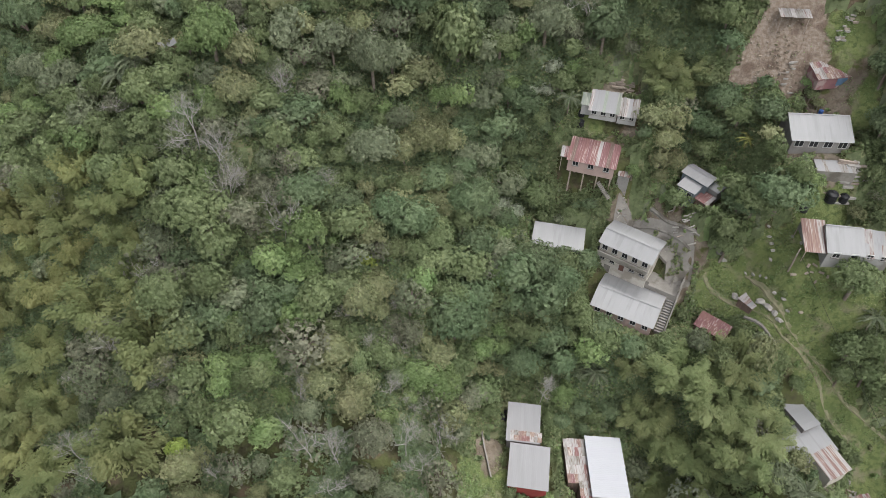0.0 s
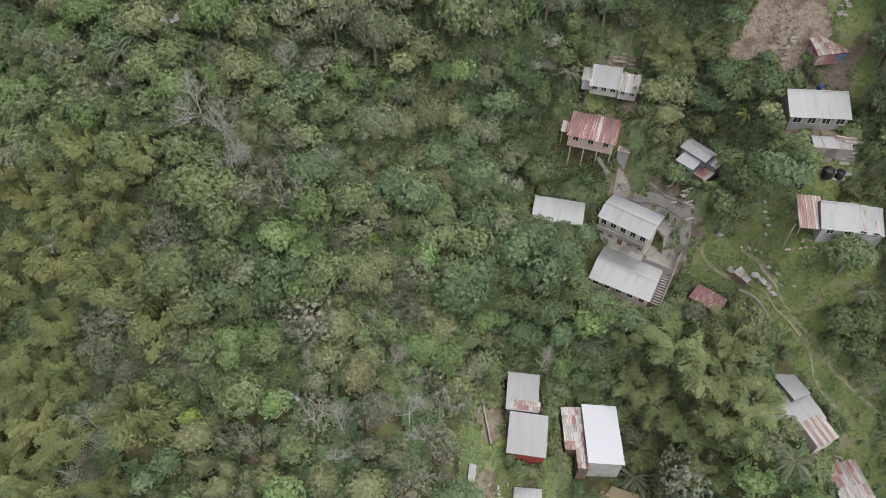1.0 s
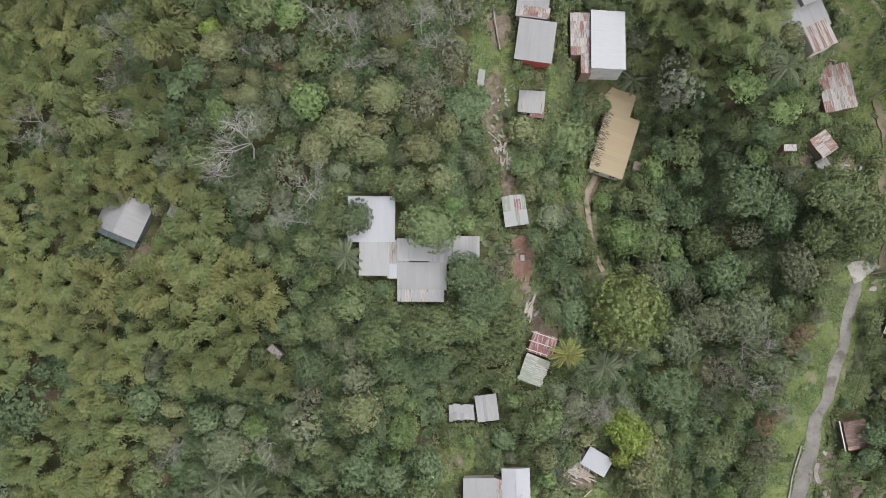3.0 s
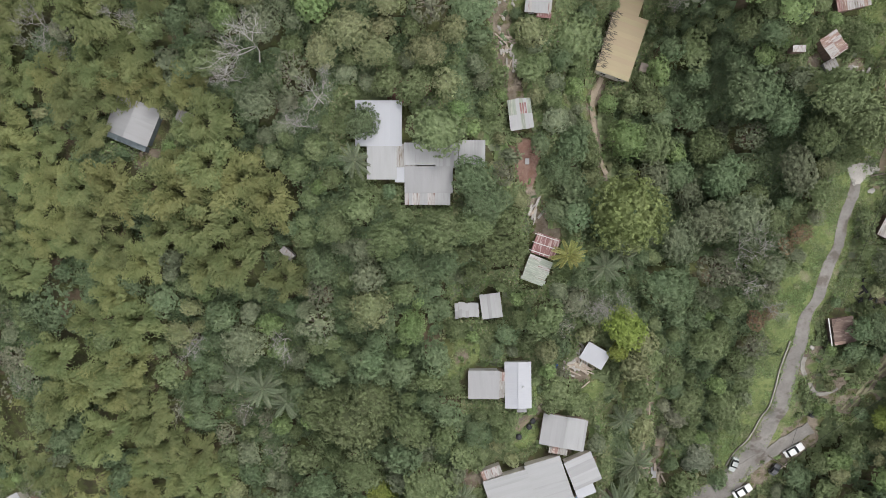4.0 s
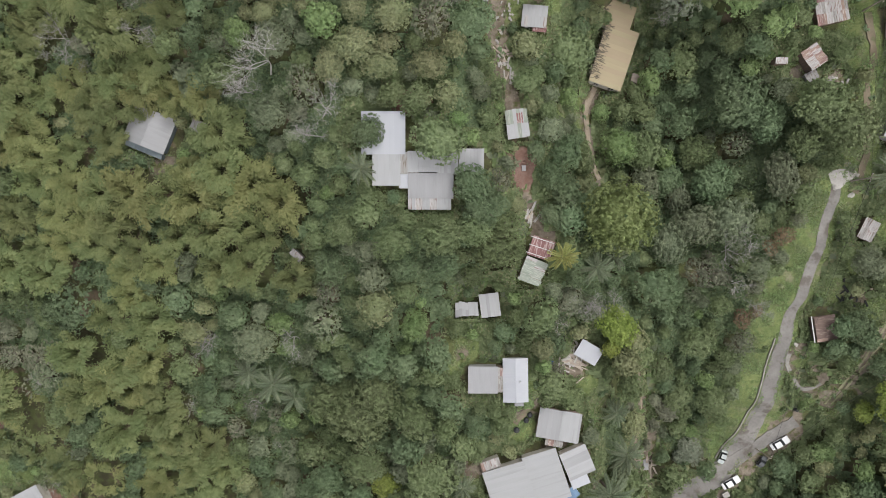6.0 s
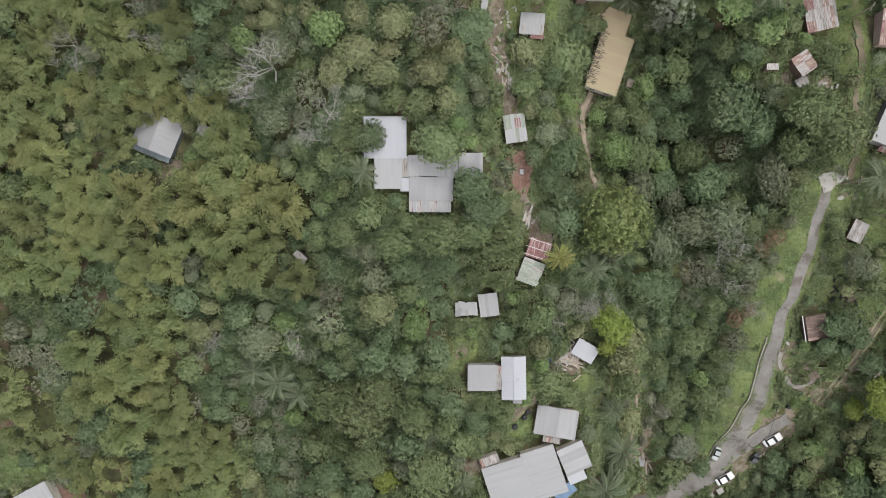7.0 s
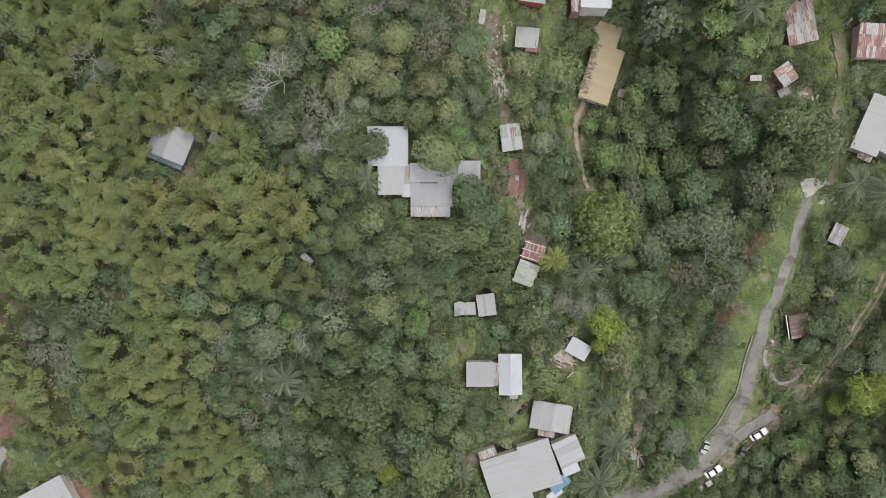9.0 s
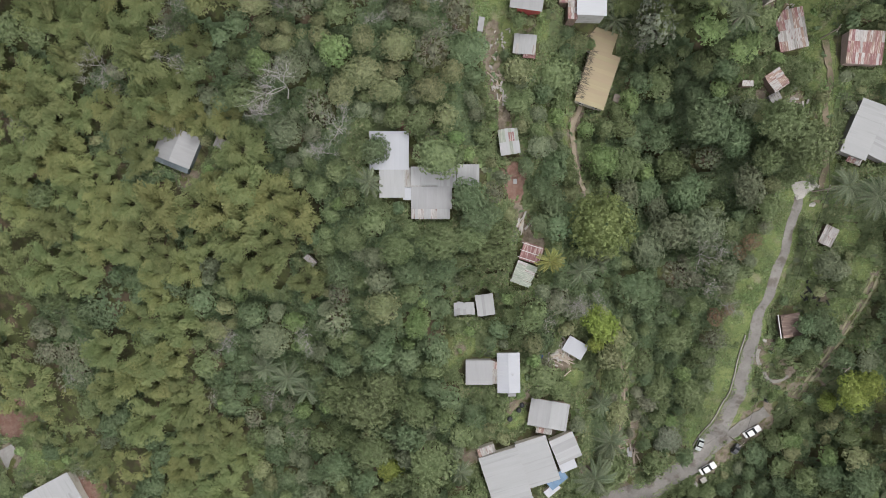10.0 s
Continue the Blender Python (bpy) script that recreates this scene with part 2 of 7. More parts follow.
def land(x, y):
    """Height of the natural slope, terraces included, for arrays or numbers."""
    x, y = np.asarray(x, float), np.asarray(y, float)
    rows, cols = RELIEF.shape
    gx = np.clip((x - LAND_X) / LAND_STEP, 0, cols - 1.001)
    gy = np.clip((y - LAND_Y) / LAND_STEP, 0, rows - 1.001)
    i, j = np.floor(gx).astype(int), np.floor(gy).astype(int)
    strips = []
    for dj in (-1, 0, 1, 2):
        jj = np.clip(j + dj, 0, rows - 1)
        strips.append(spline(*[RELIEF[jj, np.clip(i + di, 0, cols - 1)] for di in (-1, 0, 1, 2)], gx - i))
    z = spline(*strips, gy - j)
    total, weight = z.copy(), np.ones_like(z)
    for px, py, radius, pz in PADS:
        away = np.maximum(np.hypot(x - px, y - py) - radius, 0)
        w = 30 * np.exp(-(away / 3.2) ** 2) + 1.5 * np.exp(-(away / 9.0) ** 2)
        total, weight = total + w * pz, weight + w
    return total / weight


pad(-9, 18, 6, 39.8)
pad(0, 13, 6, 39.4)
pad(-57, 22.5, 4, 27)
pad(11.7, 23.1, 2.5, 35.3)
pad(15.6, 44.3, 2.5, 28.4)
pad(33.3, 40.3, 6, 14.8)
pad(34.6, 48.9, 5, 14.6)
pad(15.5, -1, 4, 30)
pad(5.5, -10.5, 3, 24.6)
pad(6.1, -24.1, 3, 27)
pad(12.4, -24.4, 4, 25.4)
pad(22.1, -35.2, 4.5, 16.9)
pad(12.5, -50, 6, 15.6)
pad(21, -45, 6, 16)
pad(27.4, -20.3, 2, 19.8)
pad(72, 48, 4, 26)
pad(69.3, 37.5, 2.5, 26)
pad(85.7, 43.4, 4, 29)
pad(90, 27.6, 6, 24.8)
pad(83.6, 4.7, 2, 19.8)
pad(76.7, -15.7, 3, 14.3)
pad(-99, -60, 8, 0)
pad(15.4, 60.8, 4, 34.8)
pad(15.6, 53.2, 4, 34.2)
pad(27.6, 57.2, 3.6, 31.6)
pad(26.6, 52.6, 3.6, 31.6)
pad(33.4, 50.6, 3, 14.6)
pad(31.6, 46.4, 2.5, 14.6)
pad(63, 54.2, 4, 36.0)
pad(61.2, 57.5, 5, 36.2)
pad(22.3, 90, 4, 50.2)
pad(24.8, 92, 2.6, 50.2)
pad(19.6, 93, 2.6, 50.2)
pad(35, 87, 5, 50)
pad(34.5, 79.7, 5, 44.6)
pad(47.9, 74, 2.5, 45)
pad(54, 77, 2, 50)
pad(28, 97, 4, 59.5)
pad(31.3, 103, 4.2, 69.7)
pad(33, 100.8, 1.8, 68.4)
pad(45, 92.5, 4, 60.5)
pad(62, 93, 5, 71.6)
pad(64, 78.5, 5, 61.8)
pad(60.6, 79, 2.2, 61.2)
pad(60, 68, 3, 46)
ROAD = [(75.8, 13.3, 22.6), (74.6, 4, 20.4), (72.6, -6, 18.0), (70, -17, 14.8), (68.4, -24, 11.2), (67.2, -30, 8.2), (65, -38, 4), (61, -46, 0.6), (52, -53, -2.2), (40, -60, -5)]
for road_x, road_y, road_z in ROAD:
    pad(road_x, road_y, 1.6, road_z)


# Open ground: no trees stand within these; kind says what covers it.
CLEARINGS = []


def clearing(kind, *spots):
    for x, y, radius in spots:
        CLEARINGS.append((x, y, radius, kind))


def lane(kind, radius, *stops):
    """A strip of open ground along a line of stops."""
    for (ax, ay), (bx, by) in zip(stops, stops[1:]):
        steps = max(1, int(math.hypot(bx - ax, by - ay) / max(1.0, radius)))
        for k in range(steps + 1):
            CLEARINGS.append((ax + (bx - ax) * k / steps, ay + (by - ay) * k / steps, radius, kind))


clearing("grass", (56, 80, 4.5), (61, 73, 5), (66, 73.5, 5), (52, 79, 4), (64, 68, 4), (68.5, 66, 3.5), (64, 85, 4.5), (58, 79, 4), (57, 75, 4), (48.5, 80.5, 3), (70, 71, 3))
clearing("grass", (56.2, 71.4, 2.2), (54, 73.6, 1.8), (28.4, 104.6, 2.2), (26, 106, 1.5), (70, 101, 3), (71, 97.5, 2.5))
clearing("soil", (33, 110.3, 2.2), (36.2, 110, 1.5), (30, 110.2, 1.4), (31, 101, 1.0), (34.6, 101, 1.2), (27.5, 101.8, 0.7), (32.2, 105.8, 1.4), (34.5, 104.5, 1.2), (58.6, 92, 2.2), (59, 95, 1.4), (64, 89.5, 2.5), (41.4, 89.8, 1.6), (43.4, 87, 1.4), (43.1, 91, 1.0), (39.9, 93, 1.0), (34.6, 94, 1.0), (46.3, 83.7, 1.2))
clearing("quarry", (57.5, 108.3, 3.8), (61, 107, 4.0), (54.5, 107, 2.4), (62, 110, 3.2), (51.8, 106.4, 1.2), (58.5, 111.5, 2.6), (64.5, 106, 1.8))
clearing("soil", (65.5, 102.5, 1.6), (68, 101, 1.4), (70.5, 102.5, 1.2), (60, 103.5, 1.2), (64, 99.5, 1.6))
clearing("grass", (70, 106, 2.5), (67, 108, 2))
clearing("soil", (67.5, 99, 2.5), (9.3, 57.5, 2.2), (9.6, 54.5, 1.4), (9, 41, 1.6), (16.5, 48, 1.0))
clearing("grass", (9.2, 57, 2.6), (7, 53, 2.6), (16, 48, 1.8))
clearing("grass", (8, 48, 3), (11, 46, 3), (10, 52, 2.5), (19, 47.5, 2), (20.5, 33, 1.8), (21, 27, 1.6))
lane("soil", 1.5, (8.6, 47), (8, 41), (9.8, 31.5), (11, 27))
lane("soil", 1.6, (15.1, 8), (15.8, 4.3), (18, 2.5))
clearing("red", (-31.9, 90.7, 0.5), (-28.9, 83.6, 0.4))
clearing("red", (13.1, 16.7, 2.4), (12.8, 13.5, 2.2), (-8, 26.5, 2.2), (-5, 26.8, 1.5))
lane("soil", 1.0, (13, 12), (15.1, 8))
lane("soil", 1.2, (29.7, 33.4), (27.8, 29), (28.1, 23.7), (28.8, 18.5), (29.8, 14.7))
lane("grass", 1.5, (26.5, 31), (26.2, 25))
lane("grass", 2.6, (54, 79), (57.4, 72), (63, 67), (67.3, 63.9), (71.4, 58), (75, 54))
lane("grass", 1.8, (75, 54), (78.5, 48), (79.8, 40), (81.2, 31), (81.8, 24), (82, 16))
clearing("grass", (77, 43, 2.2), (78, 37, 2.2), (75.5, 32, 2), (80, 20, 2.5), (80.5, 10, 2.5), (80, 54, 1.8), (75, 58, 2.5), (81, 50, 1.5), (92, 38, 1.2), (84, 36, 1.2))
clearing("soil", (74, 33.5, 1.8), (66.5, 35, 1.5), (64, 51, 2), (77.5, 30, 1.2))
ROAD_LINE = [(77.0, 14.2), (75.6, 7), (74.3, -1), (72.6, -8), (71.0, -14.5), (70.3, -20), (70.0, -26), (69.8, -32), (69.0, -37), (66.8, -42.6), (64.6, -47.8), (60.5, -53.5), (52, -59), (42, -63), (30, -70)]
lane("grass", 2.4, *ROAD_LINE)
lane("road", 1.4, *ROAD_LINE)
lane("soil", 0.9, (72.1, -21.4), (71.9, -24.2), (74.6, -26.8), (75.6, -29.7), (78.2, -30.4), (80.2, -28.2))
lane("grass", 1.6, (72.2, -37), (71.4, -40), (74.2, -36))
KERB_LINE = [(68.4, -18.0), (68.0, -23.2), (67.8, -27.4), (67.5, -31.4), (66.4, -36.8), (64.0, -42.0), (61.0, -47.4)]
lane("grass", 1.4, *KERB_LINE)
lane("road", 0.5, *KERB_LINE)
lane("soil", 1.5, (33, 93), (39.6, 90.8), (42.6, 87.8), (44.6, 84.4), (43.6, 81.6))
lane("road", 1.6, (66.5, -45.5), (70, -42.5), (74, -39.5), (78, -36))
clearing("grass", (63, -36, 2.5), (61.5, -40, 2.2), (64.5, -30, 2.5), (65, -24, 2.6), (66, -16, 3), (42, 80, 2), (40.5, 76.5, 1.8))
lane("grass", 3.2, (75, 12), (71.5, -3), (68, -17))
clearing("grass", (72, -33.5, 2.2), (73.5, -35.5, 2), (70.5, -29, 1.6), (63, -41, 1.8), (60.5, -45, 1.8), (67, -8, 3), (70, 2, 3), (65.5, -18, 2.6), (64.5, -26, 2.4), (63.5, -33, 2.2), (59.5, -41, 2.0), (79, -8, 3), (83, -2, 3), (88, 5, 3), (91, -3, 3), (88, -12, 3), (73, -23, 3))
clearing("grass", (96.1, -41.8, 1.8), (79.3, -31.9, 2), (84.4, -36, 1.6))
clearing("soil", (84.2, -9.4, 1.6), (73.8, -19.8, 1.0), (74.5, -26, 0.8), (84.4, -28, 1.2), (87.4, -30.1, 1.2), (81, -31, 1.0), (74.5, -40, 2.6), (77.5, -40.5, 2.4), (68.5, -50, 2.4), (65.5, -53.5, 2.2), (70.5, -45.5, 2.2), (71.8, -47, 1.6), (74.8, -43, 2.6), (73, -45, 2.2), (63.5, -57, 1.6), (76.5, -37, 2))
clearing("grass", (3, -18.7, 2.5), (0.8, -22, 1.8), (16, -26, 1.5), (14.5, -36.5, 3), (28, -27.5, 2.5), (31, -31, 1.8))
clearing("soil", (2.2, -19.5, 1.0), (17, -31.5, 1.8), (4.5, -45.5, 2.4), (25, -23, 2.6), (14, -33, 1.6), (23, -39, 1.5), (31, -50, 1.5))
lane("soil", 0.8, (39.5, -24.2), (41.3, -30), (42.2, -36), (41.4, -42), (43.1, -49), (44, -60))
lane("grass", 1.5, (39.5, -24.2), (41.3, -30), (42.2, -36), (41.4, -42), (43.1, -49), (44, -60))
lane("soil", 1.3, (45.5, -41), (46, -52), (46, -58))
clearing("soil", (80, -27.5, 1.6), (83, -30, 1.8), (86, -26.4, 1.4), (78, -25, 1.2), (74.4, -21.5, 0.8))
clearing("soil", (-56.6, 16.4, 1.6), (-54.4, 17.4, 1.2), (-50.4, 21.8, 0.8))
clearing("red", (-89.2, -58.9, 2.8), (-91.5, -62, 2.5), (-93.2, -56.6, 1.2), (-108.1, -39.8, 4.2), (-111.5, -42.5, 4.0))
clearing("soil", (-112.1, -51, 3.5))
clearing("grass", (-104, -51, 3), (-99, -52.4, 2), (-106, -46, 2))
lane("soil", 1.5, (82.4, -33.3), (85, -28.2), (87.8, -23.4))
lane("soil", 0.8, (82.4, -33.3), (87.5, -22.9), (90.1, -17.1), (93, -9.9), (94.7, -3.8))
lane("grass", 1.6, (82.4, -33.3), (87.5, -22.9), (90.1, -17.1), (93, -9.9), (94.7, -3.8))
HOUSE_SPOTS = []

# ---- the ground, one sheet out to the horizon ----
inner_x, inner_y = np.arange(-150, 151, 1.25), np.arange(-112, 201, 1.25)
reach = np.array([4, 10, 22, 45, 90, 180, 360, 800, 1600, 3000.0])
ground_x = np.concatenate([inner_x[0] - reach[::-1], inner_x, inner_x[-1] + reach])
ground_y = np.concatenate([inner_y[0] - reach[::-1], inner_y, inner_y[-1] + reach])
GX, GY = np.meshgrid(ground_x, ground_y)


def lumps(x, y, size, seed):
    """Smooth value noise of about unit height, for arrays."""
    r = np.random.default_rng(seed).random((64, 64)) - 0.5
    u, v = np.asarray(x) / size % 63, np.asarray(y) / size % 63
    i, j = np.floor(u).astype(int), np.floor(v).astype(int)
    u, v = u - i, v - j
    u, v = u * u * (3 - 2 * u), v * v * (3 - 2 * v)
    i1, j1 = (i + 1) % 64, (j + 1) % 64
    return (r[i, j] * (1 - u) + r[i1, j] * u) * (1 - v) + (r[i, j1] * (1 - u) + r[i1, j1] * u) * v


def rolling(x, y):
    """The lie of the land with its small unevenness."""
    return land(x, y) + 0.45 * lumps(x, y, 11, 1) + 0.3 * lumps(x, y, 3.1, 2)


GZ = rolling(GX, GY)
masks = {k: np.zeros(GX.shape) for k in ("grass", "soil", "quarry", "red", "road")}
for cx, cy, radius, kind in CLEARINGS:
    near = np.clip((radius + 1.2 - np.hypot(GX - cx, GY - cy)) / 2.0, 0, 1)
    masks[kind] = np.maximum(masks[kind], near)
for kind, other in (("soil", "grass"), ("red", "grass"), ("quarry", "grass")):
    masks[other] = masks[other] * (1 - masks[kind])
GZ += masks["quarry"] * 1.3 * lumps(GX, GY, 1.7, 5)


def raw_mesh(name, verts, quads, materials=(), slots=None, smooth=False):
    """A mesh from arrays of vertices and four-cornered faces."""
    me = bpy.data.meshes.new(name)
    verts, quads = np.asarray(verts, np.float32), np.asarray(quads, np.int32)
    me.vertices.add(len(verts))
    me.vertices.foreach_set("co", verts.ravel())
    me.loops.add(quads.size)
    me.loops.foreach_set("vertex_index", quads.ravel())
    me.polygons.add(len(quads))
    me.polygons.foreach_set("loop_start", np.arange(len(quads), dtype=np.int32) * quads.shape[1])
    for m in materials:
        me.materials.append(m)
    if slots is not None:
        me.polygons.foreach_set("material_index", np.asarray(slots, np.int32))
    me.polygons.foreach_set("use_smooth", np.full(len(quads), smooth))
    me.update(calc_edges=True)
    return me


nx, ny = len(ground_x), len(ground_y)
cell = (np.arange(ny - 1)[:, None] * nx + np.arange(nx - 1)[None]).ravel()
ground_mesh = raw_mesh("ground", np.stack([GX, GY, GZ], -1).reshape(-1, 3), np.stack([cell, cell + 1, cell + nx + 1, cell + nx], -1), smooth=True)
for kind, mask in masks.items():
    ground_mesh.attributes.new(kind, "FLOAT", "POINT").data.foreach_set("value", mask.astype(np.float32).ravel())


def ground_material():
    """Leaf litter and low growth, with lawn, bare earth and quarry rubble where the land is open."""
    m = bpy.data.materials.new("hillside_ground")
    m.use_nodes = True
    n, l = links_of(m)
    shader = n["Principled BSDF"]
    shader.inputs["Roughness"].default_value = 0.95
    shader.inputs["Specular IOR Level"].default_value = 0.1
    where = n.new("ShaderNodeTexCoord").outputs["Object"]

    def noise_at(scale, detail=6.0):
        t = n.new("ShaderNodeTexNoise")
        t.inputs["Scale"].default_value, t.inputs["Detail"].default_value = scale, detail
        l.new(where, t.inputs["Vector"])
        return t.outputs["Fac"]

    def blend(a, b, by, low, high):
        ramp = n.new("ShaderNodeMapRange")
        ramp.inputs[1].default_value, ramp.inputs[2].default_value = low, high
        l.new(by, ramp.inputs[0])
        x = n.new("ShaderNodeMix")
        x.data_type = "RGBA"
        l.new(ramp.outputs[0], x.inputs["Factor"])
        for value, socket in ((a, x.inputs[6]), (b, x.inputs[7])):
            if isinstance(value, tuple):
                socket.default_value = (*value, 1)
            else:
                l.new(value, socket)
        return x.outputs[2]

    litter = blend((0.055, 0.052, 0.030), (0.075, 0.085, 0.035), noise_at(0.5), 0.4, 0.6)
    litter = blend(litter, (0.11, 0.085, 0.06), noise_at(0.23), 0.56, 0.66)
    lawn = blend((0.1, 0.128, 0.049), (0.145, 0.17, 0.07), noise_at(0.22), 0.38, 0.62)
    lawn = blend(lawn, (0.08, 0.108, 0.041), noise_at(1.3), 0.48, 0.62)
    lawn = blend(lawn, (0.17, 0.16, 0.105), noise_at(0.35, 8.0), 0.55, 0.7)
    earth = blend((0.115, 0.094, 0.072), (0.172, 0.146, 0.117), noise_at(0.6), 0.4, 0.6)
    earth = blend(earth, (0.0738, 0.0803, 0.0302), noise_at(0.45, 8.0), 0.54, 0.62)
    rubble = blend((0.181, 0.141, 0.111), (0.253, 0.213, 0.178), noise_at(1.6, 10.0), 0.38, 0.62)
    rubble = blend(rubble, (0.132, 0.0994, 0.0784), noise_at(0.25), 0.55, 0.66)
    red = blend((0.13, 0.0759, 0.0598), (0.165, 0.108, 0.0894), noise_at(0.7), 0.4, 0.6)
    colour = litter
    for kind, over in (("grass", lawn), ("soil", earth), ("red", red), ("quarry", rubble)):
        mask = n.new("ShaderNodeAttribute")
        mask.attribute_name = kind
        rough_edge = n.new("ShaderNodeMath")
        rough_edge.operation = "ADD"
        l.new(mask.outputs["Fac"], rough_edge.inputs[0])
        l.new(noise_at(0.8, 8.0), rough_edge.inputs[1])
        colour = blend(colour, over, rough_edge.outputs[0], 0.86, 1.06)
    l.new(colour, shader.inputs["Base Color"])
    b = n.new("ShaderNodeBump")
    b.inputs["Strength"].default_value, b.inputs["Distance"].default_value = 0.7, 0.5
    l.new(noise_at(2.2, 8.0), b.inputs["Height"])
    l.new(b.outputs[0], shader.inputs["Normal"])
    return m


ground_mesh.materials.append(ground_material())
tagged(new("ground", ground_mesh), "steep green hillside with leaf litter, lawns and bare earth", "ground", kind="structure")


def foot(x, y):
    return float(rolling(x, y))


# ---- plants ----
def quads_to_faces(count):
    return np.arange(count * 4).reshape(-1, 4)


def leaf_quads(at, normal, length, width, r, along=None):
    """Pointed four-cornered leaf sprays centred at the places given, facing along the normals."""
    k = len(at)
    normal = normal / np.maximum(np.linalg.norm(normal, axis=1, keepdims=True), 1e-6)
    side = r.normal(size=(k, 3)) if along is None else along
    u = side - normal * (side * normal).sum(1, keepdims=True)
    u /= np.maximum(np.linalg.norm(u, axis=1, keepdims=True), 1e-6)
    v = np.cross(normal, u)
    length, width = np.reshape(length, (-1, 1)), np.reshape(width, (-1, 1))
    a = at - u * length * 0.5
    b = at + v * width * 0.5 + u * length * 0.08 - normal * width * 0.15
    c = at + u * length * 0.5 - normal * length * 0.18
    d = at - v * width * 0.5 + u * length * 0.08 - normal * width * 0.15
    return np.stack([a, b, c, d], 1).reshape(-1, 3)


def tube(points, radii, sides=5):
    """A tapered tube along a line of points."""
    points, radii = np.asarray(points, float), np.asarray(radii, float)
    ahead = np.gradient(points, axis=0)
    ahead /= np.maximum(np.linalg.norm(ahead, axis=1, keepdims=True), 1e-6)
    across = np.cross(ahead, (0.31, 0.95, 0.07))
    across /= np.maximum(np.linalg.norm(across, axis=1, keepdims=True), 1e-6)
    other = np.cross(ahead, across)
    a = np.linspace(0, 2 * np.pi, sides, endpoint=False)
    ring = np.cos(a)[None, :, None] * across[:, None] + np.sin(a)[None, :, None] * other[:, None]
    v = (points[:, None] + ring * radii[:, None, None]).reshape(-1, 3)
    f = []
    for i in range(len(points) - 1):
        for j in range(sides):
            f.append((i * sides + j, i * sides + (j + 1) % sides, (i + 1) * sides + (j + 1) % sides, (i + 1) * sides + j))
    return v, np.array(f)


def gather(pieces):
    """Joins pieces of vertices and faces into one, all in triangles."""
    verts, faces, base = [], [], 0
    for v, f in pieces:
        verts.append(v)
        faces.append((f if f.shape[1] == 3 else np.concatenate([f[:, :3], f[:, [0, 2, 3]]])) + base)
        base += len(v)
    return np.concatenate(verts), np.concatenate(faces)


def unit_rows(v):
    return v / np.maximum(np.linalg.norm(v, axis=1, keepdims=True), 1e-6)


def leaf_bits(at, normal, length, width, r, along=None):
    """Small three-cornered leaf sprays at the places given, facing along the normals."""
    normal = unit_rows(normal)
    side = r.normal(size=at.shape) if along is None else along
    u = unit_rows(side - normal * (side * normal).sum(1, keepdims=True))
    v = np.cross(normal, u)
    length, width = np.reshape(length, (-1, 1)), np.reshape(width, (-1, 1))
    back = at - u * length * 0.42
    tip = at + u * length * 0.58 - normal * length * 0.16
    return np.stack([back + v * width * 0.5, back - v * width * 0.5, tip], 1).reshape(-1, 3), np.arange(3 * len(at)).reshape(-1, 3)


